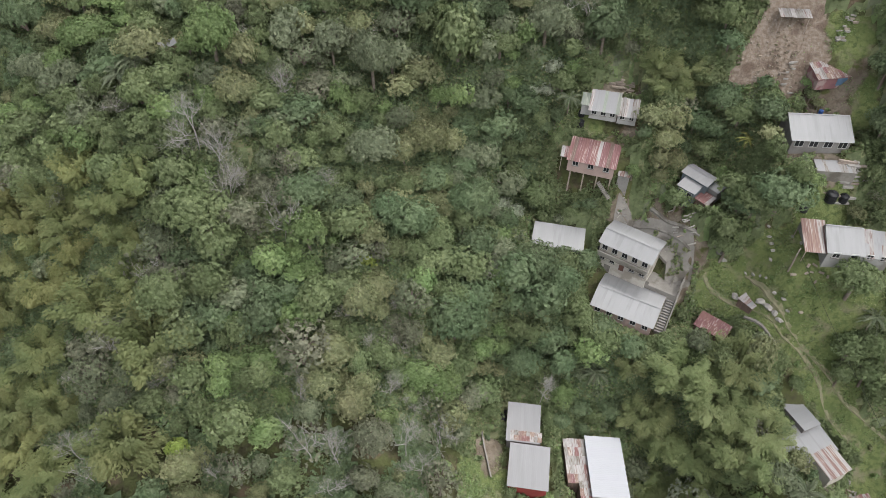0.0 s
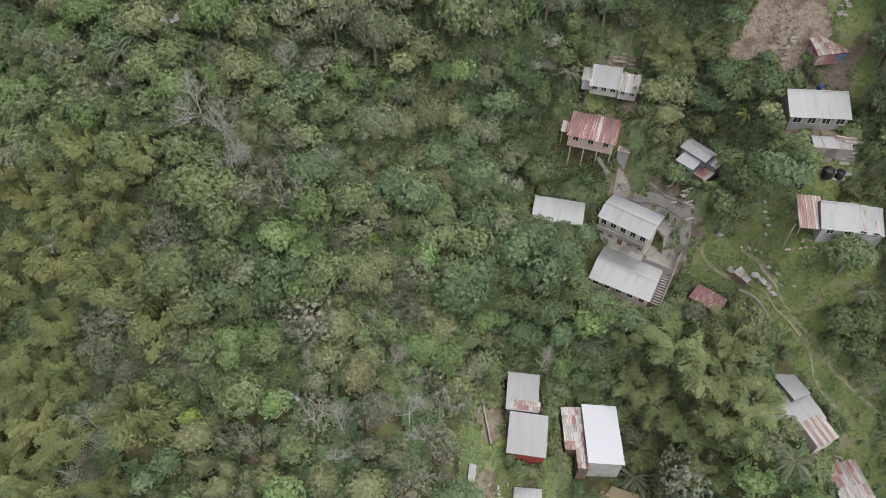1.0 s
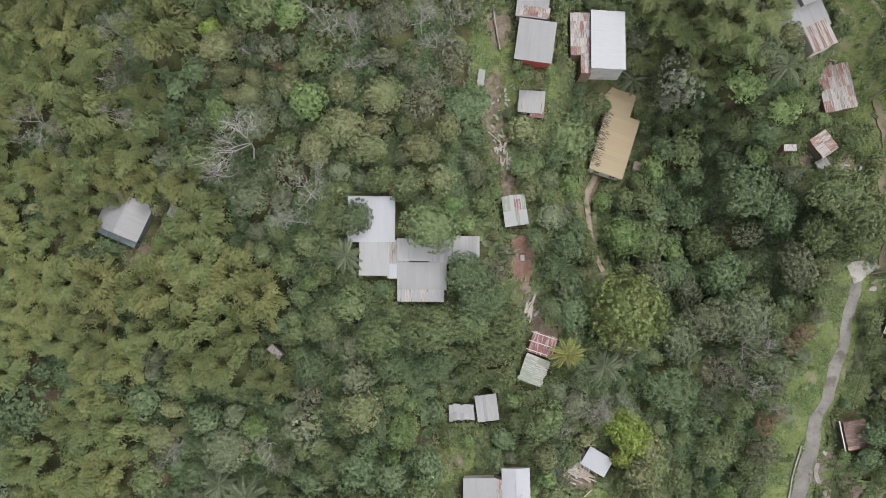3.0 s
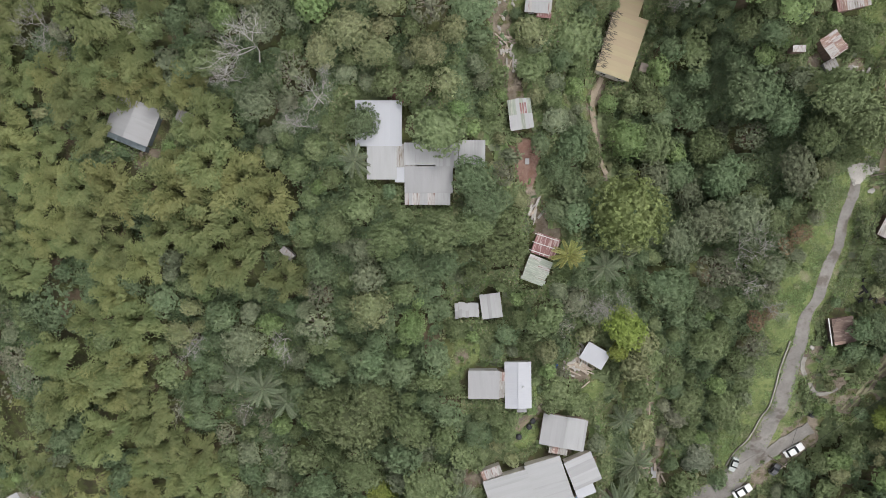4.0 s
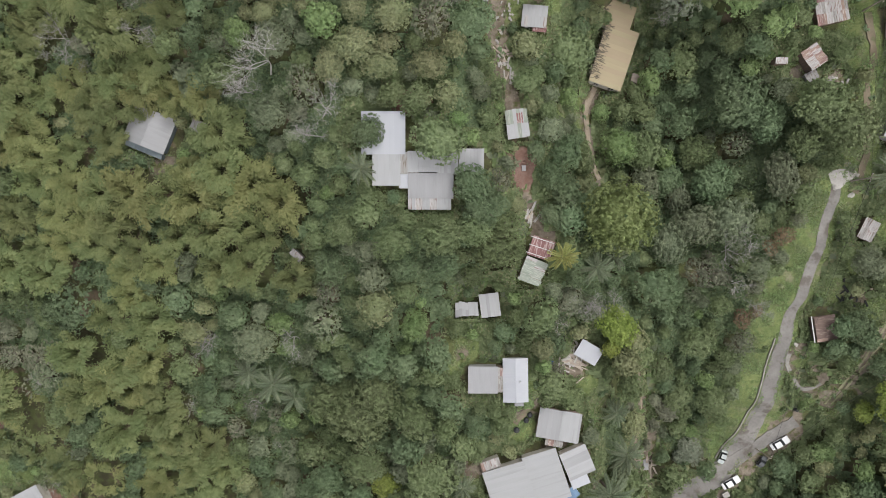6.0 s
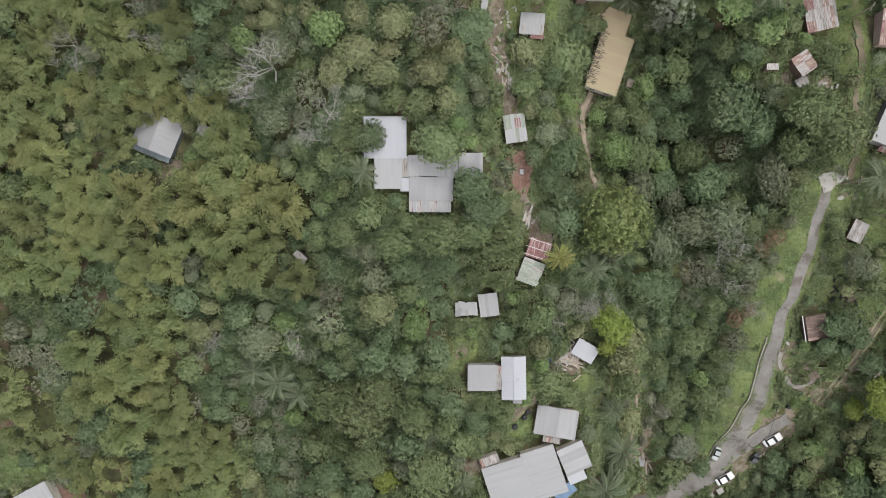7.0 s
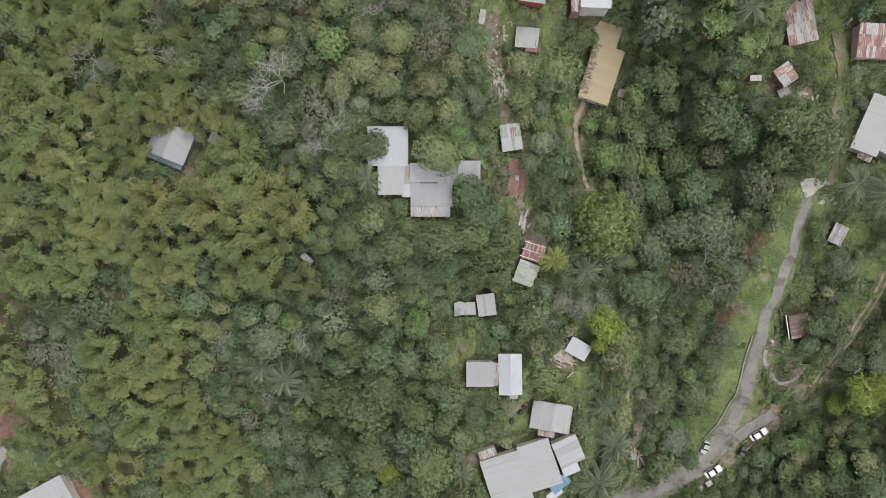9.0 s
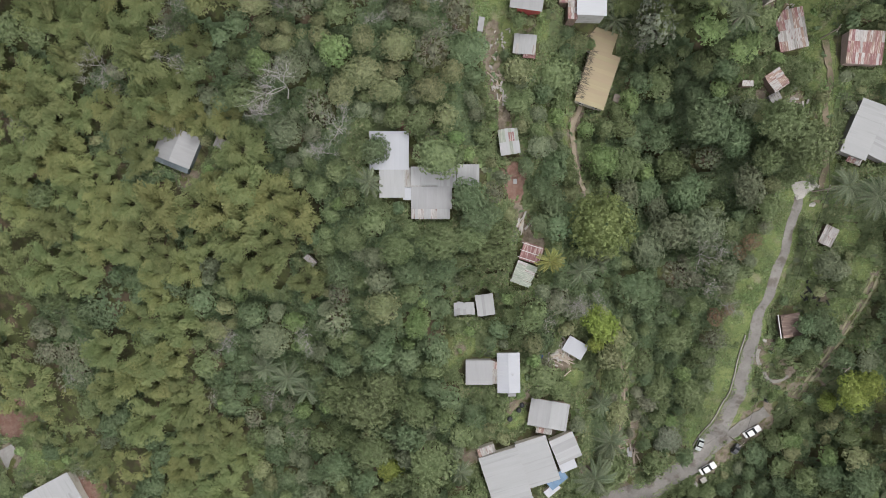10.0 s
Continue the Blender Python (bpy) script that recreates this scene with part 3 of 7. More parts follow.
def crown_shape(seed, tufts, tallness=0.85, tuft=0.15, leaf=0.15, bits=7, low=-0.2, lobes=7, depth=0.34, core=0.64, rosette=False):
    """A crown of radius about one: an uneven dome of leaf tufts round a dark core, on a trunk with limbs; returns wood and leaves."""
    r = np.random.default_rng(seed)
    centre = np.array([0, 0, 0.55 + tallness * 0.62])
    heads = unit_rows(r.normal(size=(lobes, 3)) * (1, 1, 0.7) + (0, 0, 0.35))
    swell, spread = r.uniform(0.45, 1.1, lobes) * depth, r.uniform(0.3, 0.75, lobes)

    def reach_of(d):
        near = np.clip(d @ heads.T, -1, 1)
        return (1.0 - depth) + (swell * np.exp(-((1 - near) / (spread * spread)))).max(1)

    k = np.arange(tufts)
    up = 1 - (1 - low) * (k + 0.5) / tufts
    a = 2.39996 * k
    flat = np.sqrt(np.maximum(0, 1 - up * up))
    d = unit_rows(np.stack([flat * np.cos(a), flat * np.sin(a), up], -1) + r.normal(size=(tufts, 3)) * 0.06)
    size = tuft * r.uniform(0.7, 1.3, tufts)
    rad = reach_of(d) * r.uniform(0.74, 1.08, tufts)
    form = np.array([1, 1, tallness])
    at = centre + d * rad[:, None] * form
    facing = unit_rows(d * (1, 1, 0.8) + (0, 0, 0.35))
    if rosette:
        out = r.normal(size=(tufts, bits, 3))
        out -= facing[:, None] * (out * facing[:, None]).sum(2, keepdims=True)
        out = unit_rows(out.reshape(-1, 3))
        many = np.repeat(facing, bits, 0)
        long = np.repeat(size, bits) * r.uniform(0.9, 1.3, tufts * bits)
        spots = np.repeat(at, bits, 0) + out * long[:, None] * 0.55
        leaves = leaf_bits(spots, many + out * 0.5, long, long * 0.5, r, out)
    else:
        mini = r.normal(size=(tufts, bits, 3))
        mini = unit_rows(mini.reshape(-1, 3) + 0.9 * np.repeat(facing, bits, 0))
        spots = np.repeat(at, bits, 0) + mini * np.repeat(size, bits)[:, None] * r.uniform(0.6, 1.05, (tufts * bits, 1))
        long = leaf * r.uniform(0.65, 1.35, tufts * bits)
        leaves = leaf_bits(spots, mini * 0.7 + np.repeat(facing, bits, 0) * 0.6 + r.normal(size=spots.shape) * 0.42, long * 1.2, long, r)
    pieces = [leaves]
    if core:
        rings, around = 7, 11
        t, q = np.linspace(0.08, 2.1, rings), np.linspace(0, 2 * np.pi, around, endpoint=False)
        ball = np.stack([np.sin(t)[:, None] * np.cos(q), np.sin(t)[:, None] * np.sin(q), np.cos(t)[:, None] + 0 * q], -1).reshape(-1, 3)
        ball = centre + ball * (reach_of(ball) * core * r.uniform(0.9, 1.1, len(ball)))[:, None] * form
        pieces.append((ball, np.array([(i * around + j, i * around + (j + 1) % around, (i + 1) * around + (j + 1) % around, (i + 1) * around + j) for i in range(rings - 1) for j in range(around)])))
    lean = r.uniform(-0.1, 0.1, 2)
    wood = [tube([(0, 0, -0.4), (lean[0], lean[1], 0.5), (lean[0] * 1.4, lean[1] * 1.4, 1.1)], [0.085, 0.065, 0.04])]
    for c in at[:: max(1, tufts // (4 if core > 0.5 else 16))]:
        wood.append(tube([(lean[0], lean[1], 0.55), (c[0] * 0.5, c[1] * 0.5, c[2] * 0.78), tuple(c)], [0.04, 0.028, 0.01], 4 if core > 0.5 else 3))
    return gather(wood), gather(pieces)


def bamboo_shape(seed, plumes=12, bits=240, fine=0.88):
    """A clump of arching canes ending in soft drooping plumes of fine leaves, of radius about one."""
    r = np.random.default_rng(seed)
    wood, pieces = [], []
    for k in range(plumes):
        a = 2.4 * k + r.uniform(-0.4, 0.4)
        reach_out = 0.25 + 0.8 * math.sqrt((k + 0.4) / plumes) * r.uniform(0.8, 1.1)
        tall = r.uniform(1.0, 1.6) - 0.42 * reach_out
        out = np.array([math.cos(a), math.sin(a), 0])
        cross = np.array([-out[1], out[0], 0])
        s = np.linspace(0, 1, 10)
        sway = r.uniform(-0.22, 0.22)
        line = out[None] * (0.06 + reach_out * s[:, None] ** 1.5) + cross[None] * (sway * s[:, None] ** 2) + np.stack([0 * s, 0 * s, tall * (1.3 * s - 0.46 * s ** 3.0) - 0.2], -1)
        wood.append(tube(line[:8:2], 0.018 * (1 - 0.8 * s[:8:2]), 3))
        fat = r.uniform(0.8, 1.2) * (1.0 if plumes < 20 else 0.85)
        swell = fat * np.interp(s, [0, 0.3, 0.55, 0.8, 0.95, 1], [0.0, 0.1, 0.24, 0.3, 0.24, 0.06])
        pieces.append(tube(line[3:] - (0, 0, 0.05), swell[3:] * 0.45, 5))
        t = 1 - 0.66 * r.random(bits) ** 1.1
        at = np.stack([np.interp(t, s, line[:, i]) for i in range(3)], -1)
        width = np.interp(t, s, swell)[:, None] + 0.02
        swing = r.uniform(-1.6, 1.6, bits)
        off = cross[None] * np.sin(swing)[:, None] + np.array([0, 0, 1.0])[None] * np.cos(swing)[:, None]
        spots = at + off * width * r.uniform(0.4, 1.3, (bits, 1)) + r.normal(size=(bits, 3)) * 0.03
        size = r.uniform(0.038, 0.07, bits) * fine
        pieces.append(leaf_bits(spots, off * 0.5 + (0, 0, 0.9) + r.normal(size=(bits, 3)) * 0.26, size * 2.0, size * 0.95, r, out * 0.9 + off * 0.5 - (0, 0, 0.4) + r.normal(size=(bits, 3)) * 0.5))
    return gather(wood), gather(pieces)


def bare_shape(seed, spread=1.0, levels=5):
    """A leafless tree of radius about one: trunk, limbs, branches and twigs."""
    r = np.random.default_rng(seed)
    wood = []

    def grow(start, way, length, radius, level):
        bend = way + r.normal(size=3) * 0.18
        mid = start + bend / np.linalg.norm(bend) * length * 0.5
        bend2 = way + r.normal(size=3) * 0.22 + (0, 0, 0.05)
        end = mid + bend2 / np.linalg.norm(bend2) * length * 0.5
        wood.append(tube([start, mid, end] if level < 4 else [start, end], [radius, radius * 0.8, radius * 0.55] if level < 4 else [radius, radius * 0.5], 4 if level < 2 else 3))
        if level == levels:
            return
        for k in range((4, 4, 3, 3, 2)[level] + (r.random() < 0.35)):
            turn = r.normal(size=3)
            turn[2] = abs(turn[2]) * 0.3
            nxt = way * 0.75 + turn * (0.62 if level else 0.75)
            nxt[2] = max(nxt[2], -0.1)
            nxt /= np.linalg.norm(nxt)
            begin = start + (end - start) * r.uniform(0.55, 1.0)
            grow(begin, nxt, length * r.uniform(0.55, 0.82), radius * 0.61, level + 1)

    grow(np.array([0, 0, -0.2]), np.array([0.05, 0.02, 1.0]), 1.0, 0.032, 0)
    v, f = gather(wood)
    flat = np.hypot(v[:, 0], v[:, 1])
    v[:, :2] *= spread / max(1e-3, np.quantile(flat, 0.97))
    return v, f


def frond_shape(seed, droop, pairs=24, feather=0.16):
    """One arching palm frond of length about one along x: rib and leaflets."""
    r = np.random.default_rng(seed)
    s = np.linspace(0, 1, 7)
    line = np.stack([s, 0 * s, droop[0] * s - droop[1] * s ** 2.2], -1)
    t = np.linspace(0.14, 0.99, pairs)
    at = np.stack([np.interp(t, s, line[:, i]) for i in range(3)], -1)
    spots, normals, ways, sizes = [], [], [], []
    for sign in (1, -1):
        size = feather * (0.5 + 0.6 * np.sin(np.pi * (0.15 + 0.8 * t)))
        way = np.array([0.6, sign, -0.3]) + r.normal(size=(pairs, 3)) * 0.1
        way /= np.linalg.norm(way, axis=1, keepdims=True)
        spots.append(at + way * size[:, None] * 0.48)
        normals.append(np.array([0, sign * 0.3, 1.0]) + r.normal(size=(pairs, 3)) * 0.12)
        ways.append(way)
        sizes.append(size)
    at, nor, way, size = (np.concatenate(q) for q in (spots, normals, ways, sizes))
    return gather([tube(line[::2], [0.02, 0.015, 0.01, 0.004], 3), (leaf_quads(at, nor, size, size * 0.0 + 0.045, r, way), quads_to_faces(len(at)))])


def blob(centre, radius, r, rings=4, around=7):
    """An uneven rounded mass of inner foliage."""
    t = np.linspace(0.15, np.pi - 0.3, rings)
    a = np.linspace(0, 2 * np.pi, around, endpoint=False)
    v = np.stack([np.sin(t)[:, None] * np.cos(a), np.sin(t)[:, None] * np.sin(a), np.cos(t)[:, None] + 0 * a], -1)
    v = v * (radius * (0.8 + 0.35 * r.random(v.shape[:2]))[..., None]) + centre
    f = [(i * around + j, i * around + (j + 1) % around, (i + 1) * around + (j + 1) % around, (i + 1) * around + j) for i in range(rings - 1) for j in range(around)]
    return v.reshape(-1, 3), np.array(f + [(0, 1, 2, 3), (0, 3, 4, 5)])


def shrub_shape(seed, leaves=66):
    r = np.random.default_rng(seed)
    pieces, spots, normals = [], [], []
    for k in range(3):
        a = r.uniform(0, 6.3)
        c = np.array([math.cos(a) * 0.5 * (k > 0), math.sin(a) * 0.5 * (k > 0), r.uniform(0.15, 0.4)])
        size = r.uniform(0.4, 0.6)
        pieces.append(blob(c, size * 0.8, r, 3, 6))
        d = r.normal(size=(leaves // 3, 3))
        d /= np.linalg.norm(d, axis=1, keepdims=True)
        d[:, 2] = abs(d[:, 2])
        spots.append(c + d * size * (0.85 + 0.3 * r.random((len(d), 1))))
        normals.append(d * 0.6 + (0, 0, 0.6) + r.normal(size=d.shape) * 0.4)
    at, nor = np.concatenate(spots), np.concatenate(normals)
    size = 0.28 * (0.6 + 0.8 * r.random(len(at)))
    pieces.append((leaf_quads(at, nor, size * 1.3, size, r), quads_to_faces(len(at))))
    return gather(pieces)


# shapes: kind -> list of (wood, leaves)
SHAPES = {
    "broad": [crown_shape(k, 105, 0.74, 0.16, 0.115, 9, lobes=9, depth=0.42) for k in (11, 12, 13, 14, 15, 16, 17, 18)],
    "tall": [crown_shape(k, 105, 0.95, 0.16, 0.115, 9, low=-0.3, depth=0.42) for k in (21, 22, 23)],
    "dome": [crown_shape(k, 190, 0.7, 0.11, 0.085, 8, lobes=14, depth=0.24, core=0.76) for k in (25, 26)],
    "big": [crown_shape(k, 280, 0.6, 0.1, 0.07, 9, lobes=16, depth=0.4, core=0.7) for k in (31, 32, 33)],
    "great": [crown_shape(k, 520, 0.66, 0.075, 0.058, 9, lobes=36, depth=0.3, core=0.78) for k in (37, 38)],
    "small": [crown_shape(k, 46, 0.85, 0.2, 0.2, 7, depth=0.45) for k in (45, 46, 47)],
    "star": [crown_shape(k, 150, 0.7, 0.15, 0.15, rosette=True, bits=8, core=0.62, depth=0.4) for k in (35, 36)],
    "airy": [crown_shape(k, 90, 0.7, 0.11, 0.1, 7, low=-0.1, core=0.3, depth=0.4) for k in (41, 42, 43)],
    "twigs": [(bare_shape(k, 1.0, 3), crown_shape(k, 34, 0.9, 0.1, 0.11, 6, core=0)[1]) for k in (65, 66, 67)],
    "bamboo": [bamboo_shape(k) for k in (51, 52, 53, 54)],
    "grove": [bamboo_shape(k, 22, 330, 0.58) for k in (55, 56, 57)],
}
WOODS = {"bamboo": CANE, "grove": CANE, "twigs": BARK_PALE}
made_meshes = {}


def plant_mesh(key, data, material):
    if key not in made_meshes:
        made_meshes[key] = raw_mesh("_".join(str(k) for k in key if isinstance(k, str)), data[0], data[1], [material], smooth=True)
    return made_meshes[key]


def tree_pose(x, y, radius, r, tall=1.0, sink=0.0):
    return Matrix.Translation((x, y, foot(x, y) - sink)) @ Matrix.Rotation(r.uniform(0, 6.28), 4, "Z") @ Matrix.Diagonal((radius * r.uniform(0.82, 1.18), radius * r.uniform(0.82, 1.18), radius * tall, 1))


TREE_WORDS = {"mid": "mid-green", "deep": "deep green", "olive": "olive-green", "golden": "pale olive", "fresh": "fresh green", "greyed": "grey-green", "dry": "brownish half-dry", "lime": "bright lime-green", "yellow": "bright yellow", "silver": "silvery pale-leaved", "rust": "rusty brown dying", "bamboo": "yellow-green", "bamboogreen": "feathery", "bambooyellow": "yellowing"}
PLANTED = []
grow_rng = np.random.default_rng(99)


def tree(kind, tint, x, y, radius, tall=1.0):
    """One tree or bamboo clump: an Empty at its foot, wood and foliage under it."""
    kind = "big" if kind == "broad" and radius > 3.1 else kind
    PLANTED.append((x, y, radius * {"bamboo": 0.65, "grove": 0.65, "dome": 1.25, "great": 1.25}.get(kind, 1.0)))
    i = int(grow_rng.integers(len(SHAPES[kind])))
    wood, leaves = SHAPES[kind][i]
    bamboo = kind in ("bamboo", "grove")
    ob = new("bamboo_clump" if bamboo else "tree")
    ob.matrix_world = tree_pose(x, y, radius, grow_rng, tall, -0.3 * radius)
    size = "" if 2 < radius < 4.2 else "small " if radius <= 2 else "large "
    words = "arching canes and drooping plumes" if bamboo else {"broad": "rounded clumped crown on the slope", "tall": "narrow upright crown in the forest", "big": "wide spreading crown", "dome": "smooth even dome of a crown", "great": "broad even domed crown", "star": "large leaves in pale rosettes", "twigs": "few leaves on pale bare branches", "airy": "thin open crown"}[kind]
    tagged(ob, f"{size}{TREE_WORDS[tint]} {'bamboo clump' if bamboo else 'broadleaf tree'} with {words}", "bamboo" if bamboo else "tree", "bamboo clumps" if bamboo else "forest trees")
    stem = new("cane" if bamboo else "trunk", plant_mesh((kind, "wood", i), wood, WOODS.get(kind, BARK)))
    stem.parent = ob
    if bamboo:
        tagged(stem, kind="stuff")
    new("foliage" if bamboo else "crown", plant_mesh((kind, tint, i), leaves, LEAVES[tint])).parent = ob
    return ob


BARE = [bare_shape(s) for s in (61, 62, 63)]


def bare_tree(x, y, radius, tall=1.15):
    PLANTED.append((x, y, radius * 0.6))
    i = int(grow_rng.integers(len(BARE)))
    ob = new("bare_tree", plant_mesh(("bare", "tree", i), BARE[i], BARK_PALE))
    ob.matrix_world = tree_pose(x, y, radius, grow_rng, tall, -0.45 * radius)
    return tagged(ob, "leafless pale grey tree with fine branching twigs", "tree", "bare trees")


FRONDS = [frond_shape(71, (0.75, 0.75)), frond_shape(72, (0.35, 0.6)), frond_shape(73, (0.05, 0.5))]
PALM_TRUNK = tube([(0, 0, -0.3), (0.06, 0.03, 0.7), (0, 0, 1.45)], [0.07, 0.05, 0.045], 6)


def palm(x, y, radius, tint="palm", tall=1.25, fronds=18):
    PLANTED.append((x, y, radius * 1.4))
    ob = new("palm_tree")
    ob.matrix_world = tree_pose(x, y, radius, grow_rng, tall)
    tagged(ob, ("yellowing" if tint == "palmgold" else "dark green") + " palm tree with a star of arching feather fronds", "palm tree", "palms")
    new("trunk", plant_mesh(("palm", "trunk"), PALM_TRUNK, BARK)).parent = ob
    for k in range(fronds):
        i = k * 3 // fronds
        leaf = new("frond", plant_mesh(("palm", tint, "frond", i), FRONDS[i], LEAVES[tint]))
        leaf.parent = ob
        size = float(grow_rng.uniform(0.85, 1.05))
        leaf.matrix_basis = Matrix.Translation((0, 0, 1.45)) @ Matrix.Rotation(2.4 * k + float(grow_rng.uniform(-0.25, 0.25)), 4, "Z") @ Matrix.Diagonal((size, size, size, 1))
    return ob


# ---- building kit ----
def part(name, bm, material, parent, label="", m=None):
    """Links a bmesh as one mesh object under a thing or a part."""
    me = bpy.data.meshes.new(name)
    bm.to_mesh(me)
    bm.free()
    me.materials.append(material)
    ob = new(name, me)
    ob.parent = parent
    if m is not None:
        ob.matrix_basis = m
    return tagged(ob, label)


def add_box(bm, x0, x1, y0, y1, z0, z1):
    v = [bm.verts.new(c) for c in ((x0, y0, z0), (x1, y0, z0), (x1, y1, z0), (x0, y1, z0), (x0, y0, z1), (x1, y0, z1), (x1, y1, z1), (x0, y1, z1))]
    for q in ((0, 3, 2, 1), (4, 5, 6, 7), (0, 1, 5, 4), (1, 2, 6, 5), (2, 3, 7, 6), (3, 0, 4, 7)):
        bm.faces.new([v[i] for i in q])
    return bm


def boxes(*sizes, bevel=0.0):
    bm = bmesh.new()
    for size in sizes:
        add_box(bm, *size)
    if bevel:
        bmesh.ops.bevel(bm, geom=bm.edges, offset=bevel, segments=1, affect="EDGES")
    return bm


def sheet_mesh(material):
    """A ribbed roofing sheet one metre square, to be stretched to its size."""
    key = ("roof", "sheet", material.name)
    if key not in made_meshes:
        xs = (-0.5, -0.36, -0.32, -0.28, -0.04, 0.0, 0.04, 0.28, 0.32, 0.36, 0.5)
        zs = (0, 0, 0.008, 0, 0, 0.008, 0, 0, 0.008, 0, 0)
        top = [(x, y, z + 0.012) for y in (-0.5, 0.5) for x, z in zip(xs, zs)]
        k = len(xs)
        bottom = [(x, y, -0.012) for y in (-0.5, 0.5) for x in (-0.5, 0.5)]
        faces = [(i, i + 1, k + i + 1, k + i) for i in range(k - 1)]
        b = 2 * k
        faces += [(b, b + 2, b + 3, b + 1), (0, k, b + 2, b), (k - 1, b + 1, b + 3, 2 * k - 1)]
        made_meshes[key] = raw_mesh("roof_sheet", top + bottom, faces, [material])
    return made_meshes[key]


roof_rng = random.Random(5)


def slope(parent, m, width, run, drop, palette, rows=1, ragged=0.0, lift=0.0):
    """One roof slope: its upper edge along local x at the origin of m, running down towards local -y; sheets laid side by side."""
    length = math.hypot(run, drop)
    tilt = Matrix.Rotation(math.atan2(drop, run), 4, "X")
    count = max(2, round(width / (0.62 if len(palette) > 1 else 0.95)))
    step = width / count
    for i in range(count):
        for j in range(rows):
            skew = ragged * roof_rng.uniform(-1, 1)
            extra = 0.12 if j else 0.0
            each = length / rows
            x = -width / 2 + (i + 0.5) * step + 0.1 * skew
            y = -(j + 0.5) * each + extra / 2 + 0.25 * skew
            z = 0.004 * (i % 2) + 0.025 * (rows - 1 - j) + lift + abs(skew) * 0.03
            weights = [w for w, s in palette]
            material = roof_rng.choices([s for w, s in palette], weights)[0]
            sheet = new("roof_sheet", sheet_mesh(material))
            sheet.parent = parent
            local = Matrix.Translation((x, y, z)) @ Matrix.Rotation(0.05 * skew, 4, "Z") @ Matrix.Rotation((0.012 if ragged else 0.003) * roof_rng.uniform(-1, 1), 4, "Y")
            sheet.matrix_basis = m @ tilt @ local @ Matrix.Diagonal((step * 1.05, each + extra, 1, 1))


def opening(parent, m, width, height, door=False, bars=0):
    """A window or a door set on a wall that faces local -y."""
    t = 0.08
    if door:
        leaf = part("door", boxes((-width / 2, width / 2, -0.06, 0.02, 0, height)), DOOR_BROWN, parent, m=m)
        part("door_frame", boxes((-width / 2 - t, -width / 2, -0.08, 0.03, 0, height + t), (width / 2, width / 2 + t, -0.08, 0.03, 0, height + t), (-width / 2, width / 2, -0.08, 0.03, height, height + t)), FRAME_WHITE, leaf)
        return
    rim = boxes((-width / 2 - t, -width / 2, -0.08, 0.03, -t, height + t), (width / 2, width / 2 + t, -0.08, 0.03, -t, height + t), (-width / 2, width / 2, -0.08, 0.03, -t, 0), (-width / 2, width / 2, -0.08, 0.03, height, height + t), (-0.025, 0.025, -0.07, 0.03, 0, height))
    window = part("window", rim, FRAME_WHITE, parent, m=m)
    part("pane", boxes((-width / 2, width / 2, -0.045, 0.02, 0, height)), GLASS_DARK, window)
    if bars:
        part("sill", boxes((-width / 2 - 0.15, width / 2 + 0.15, -0.18, 0.0, -t - 0.06, -t)), CONCRETE, window)


def house(label, x, y, z, name="house", category="house", group="hillside houses"):
    ob = new(name)
    ob.location = (x, y, z)
    return tagged(ob, label, category, group)


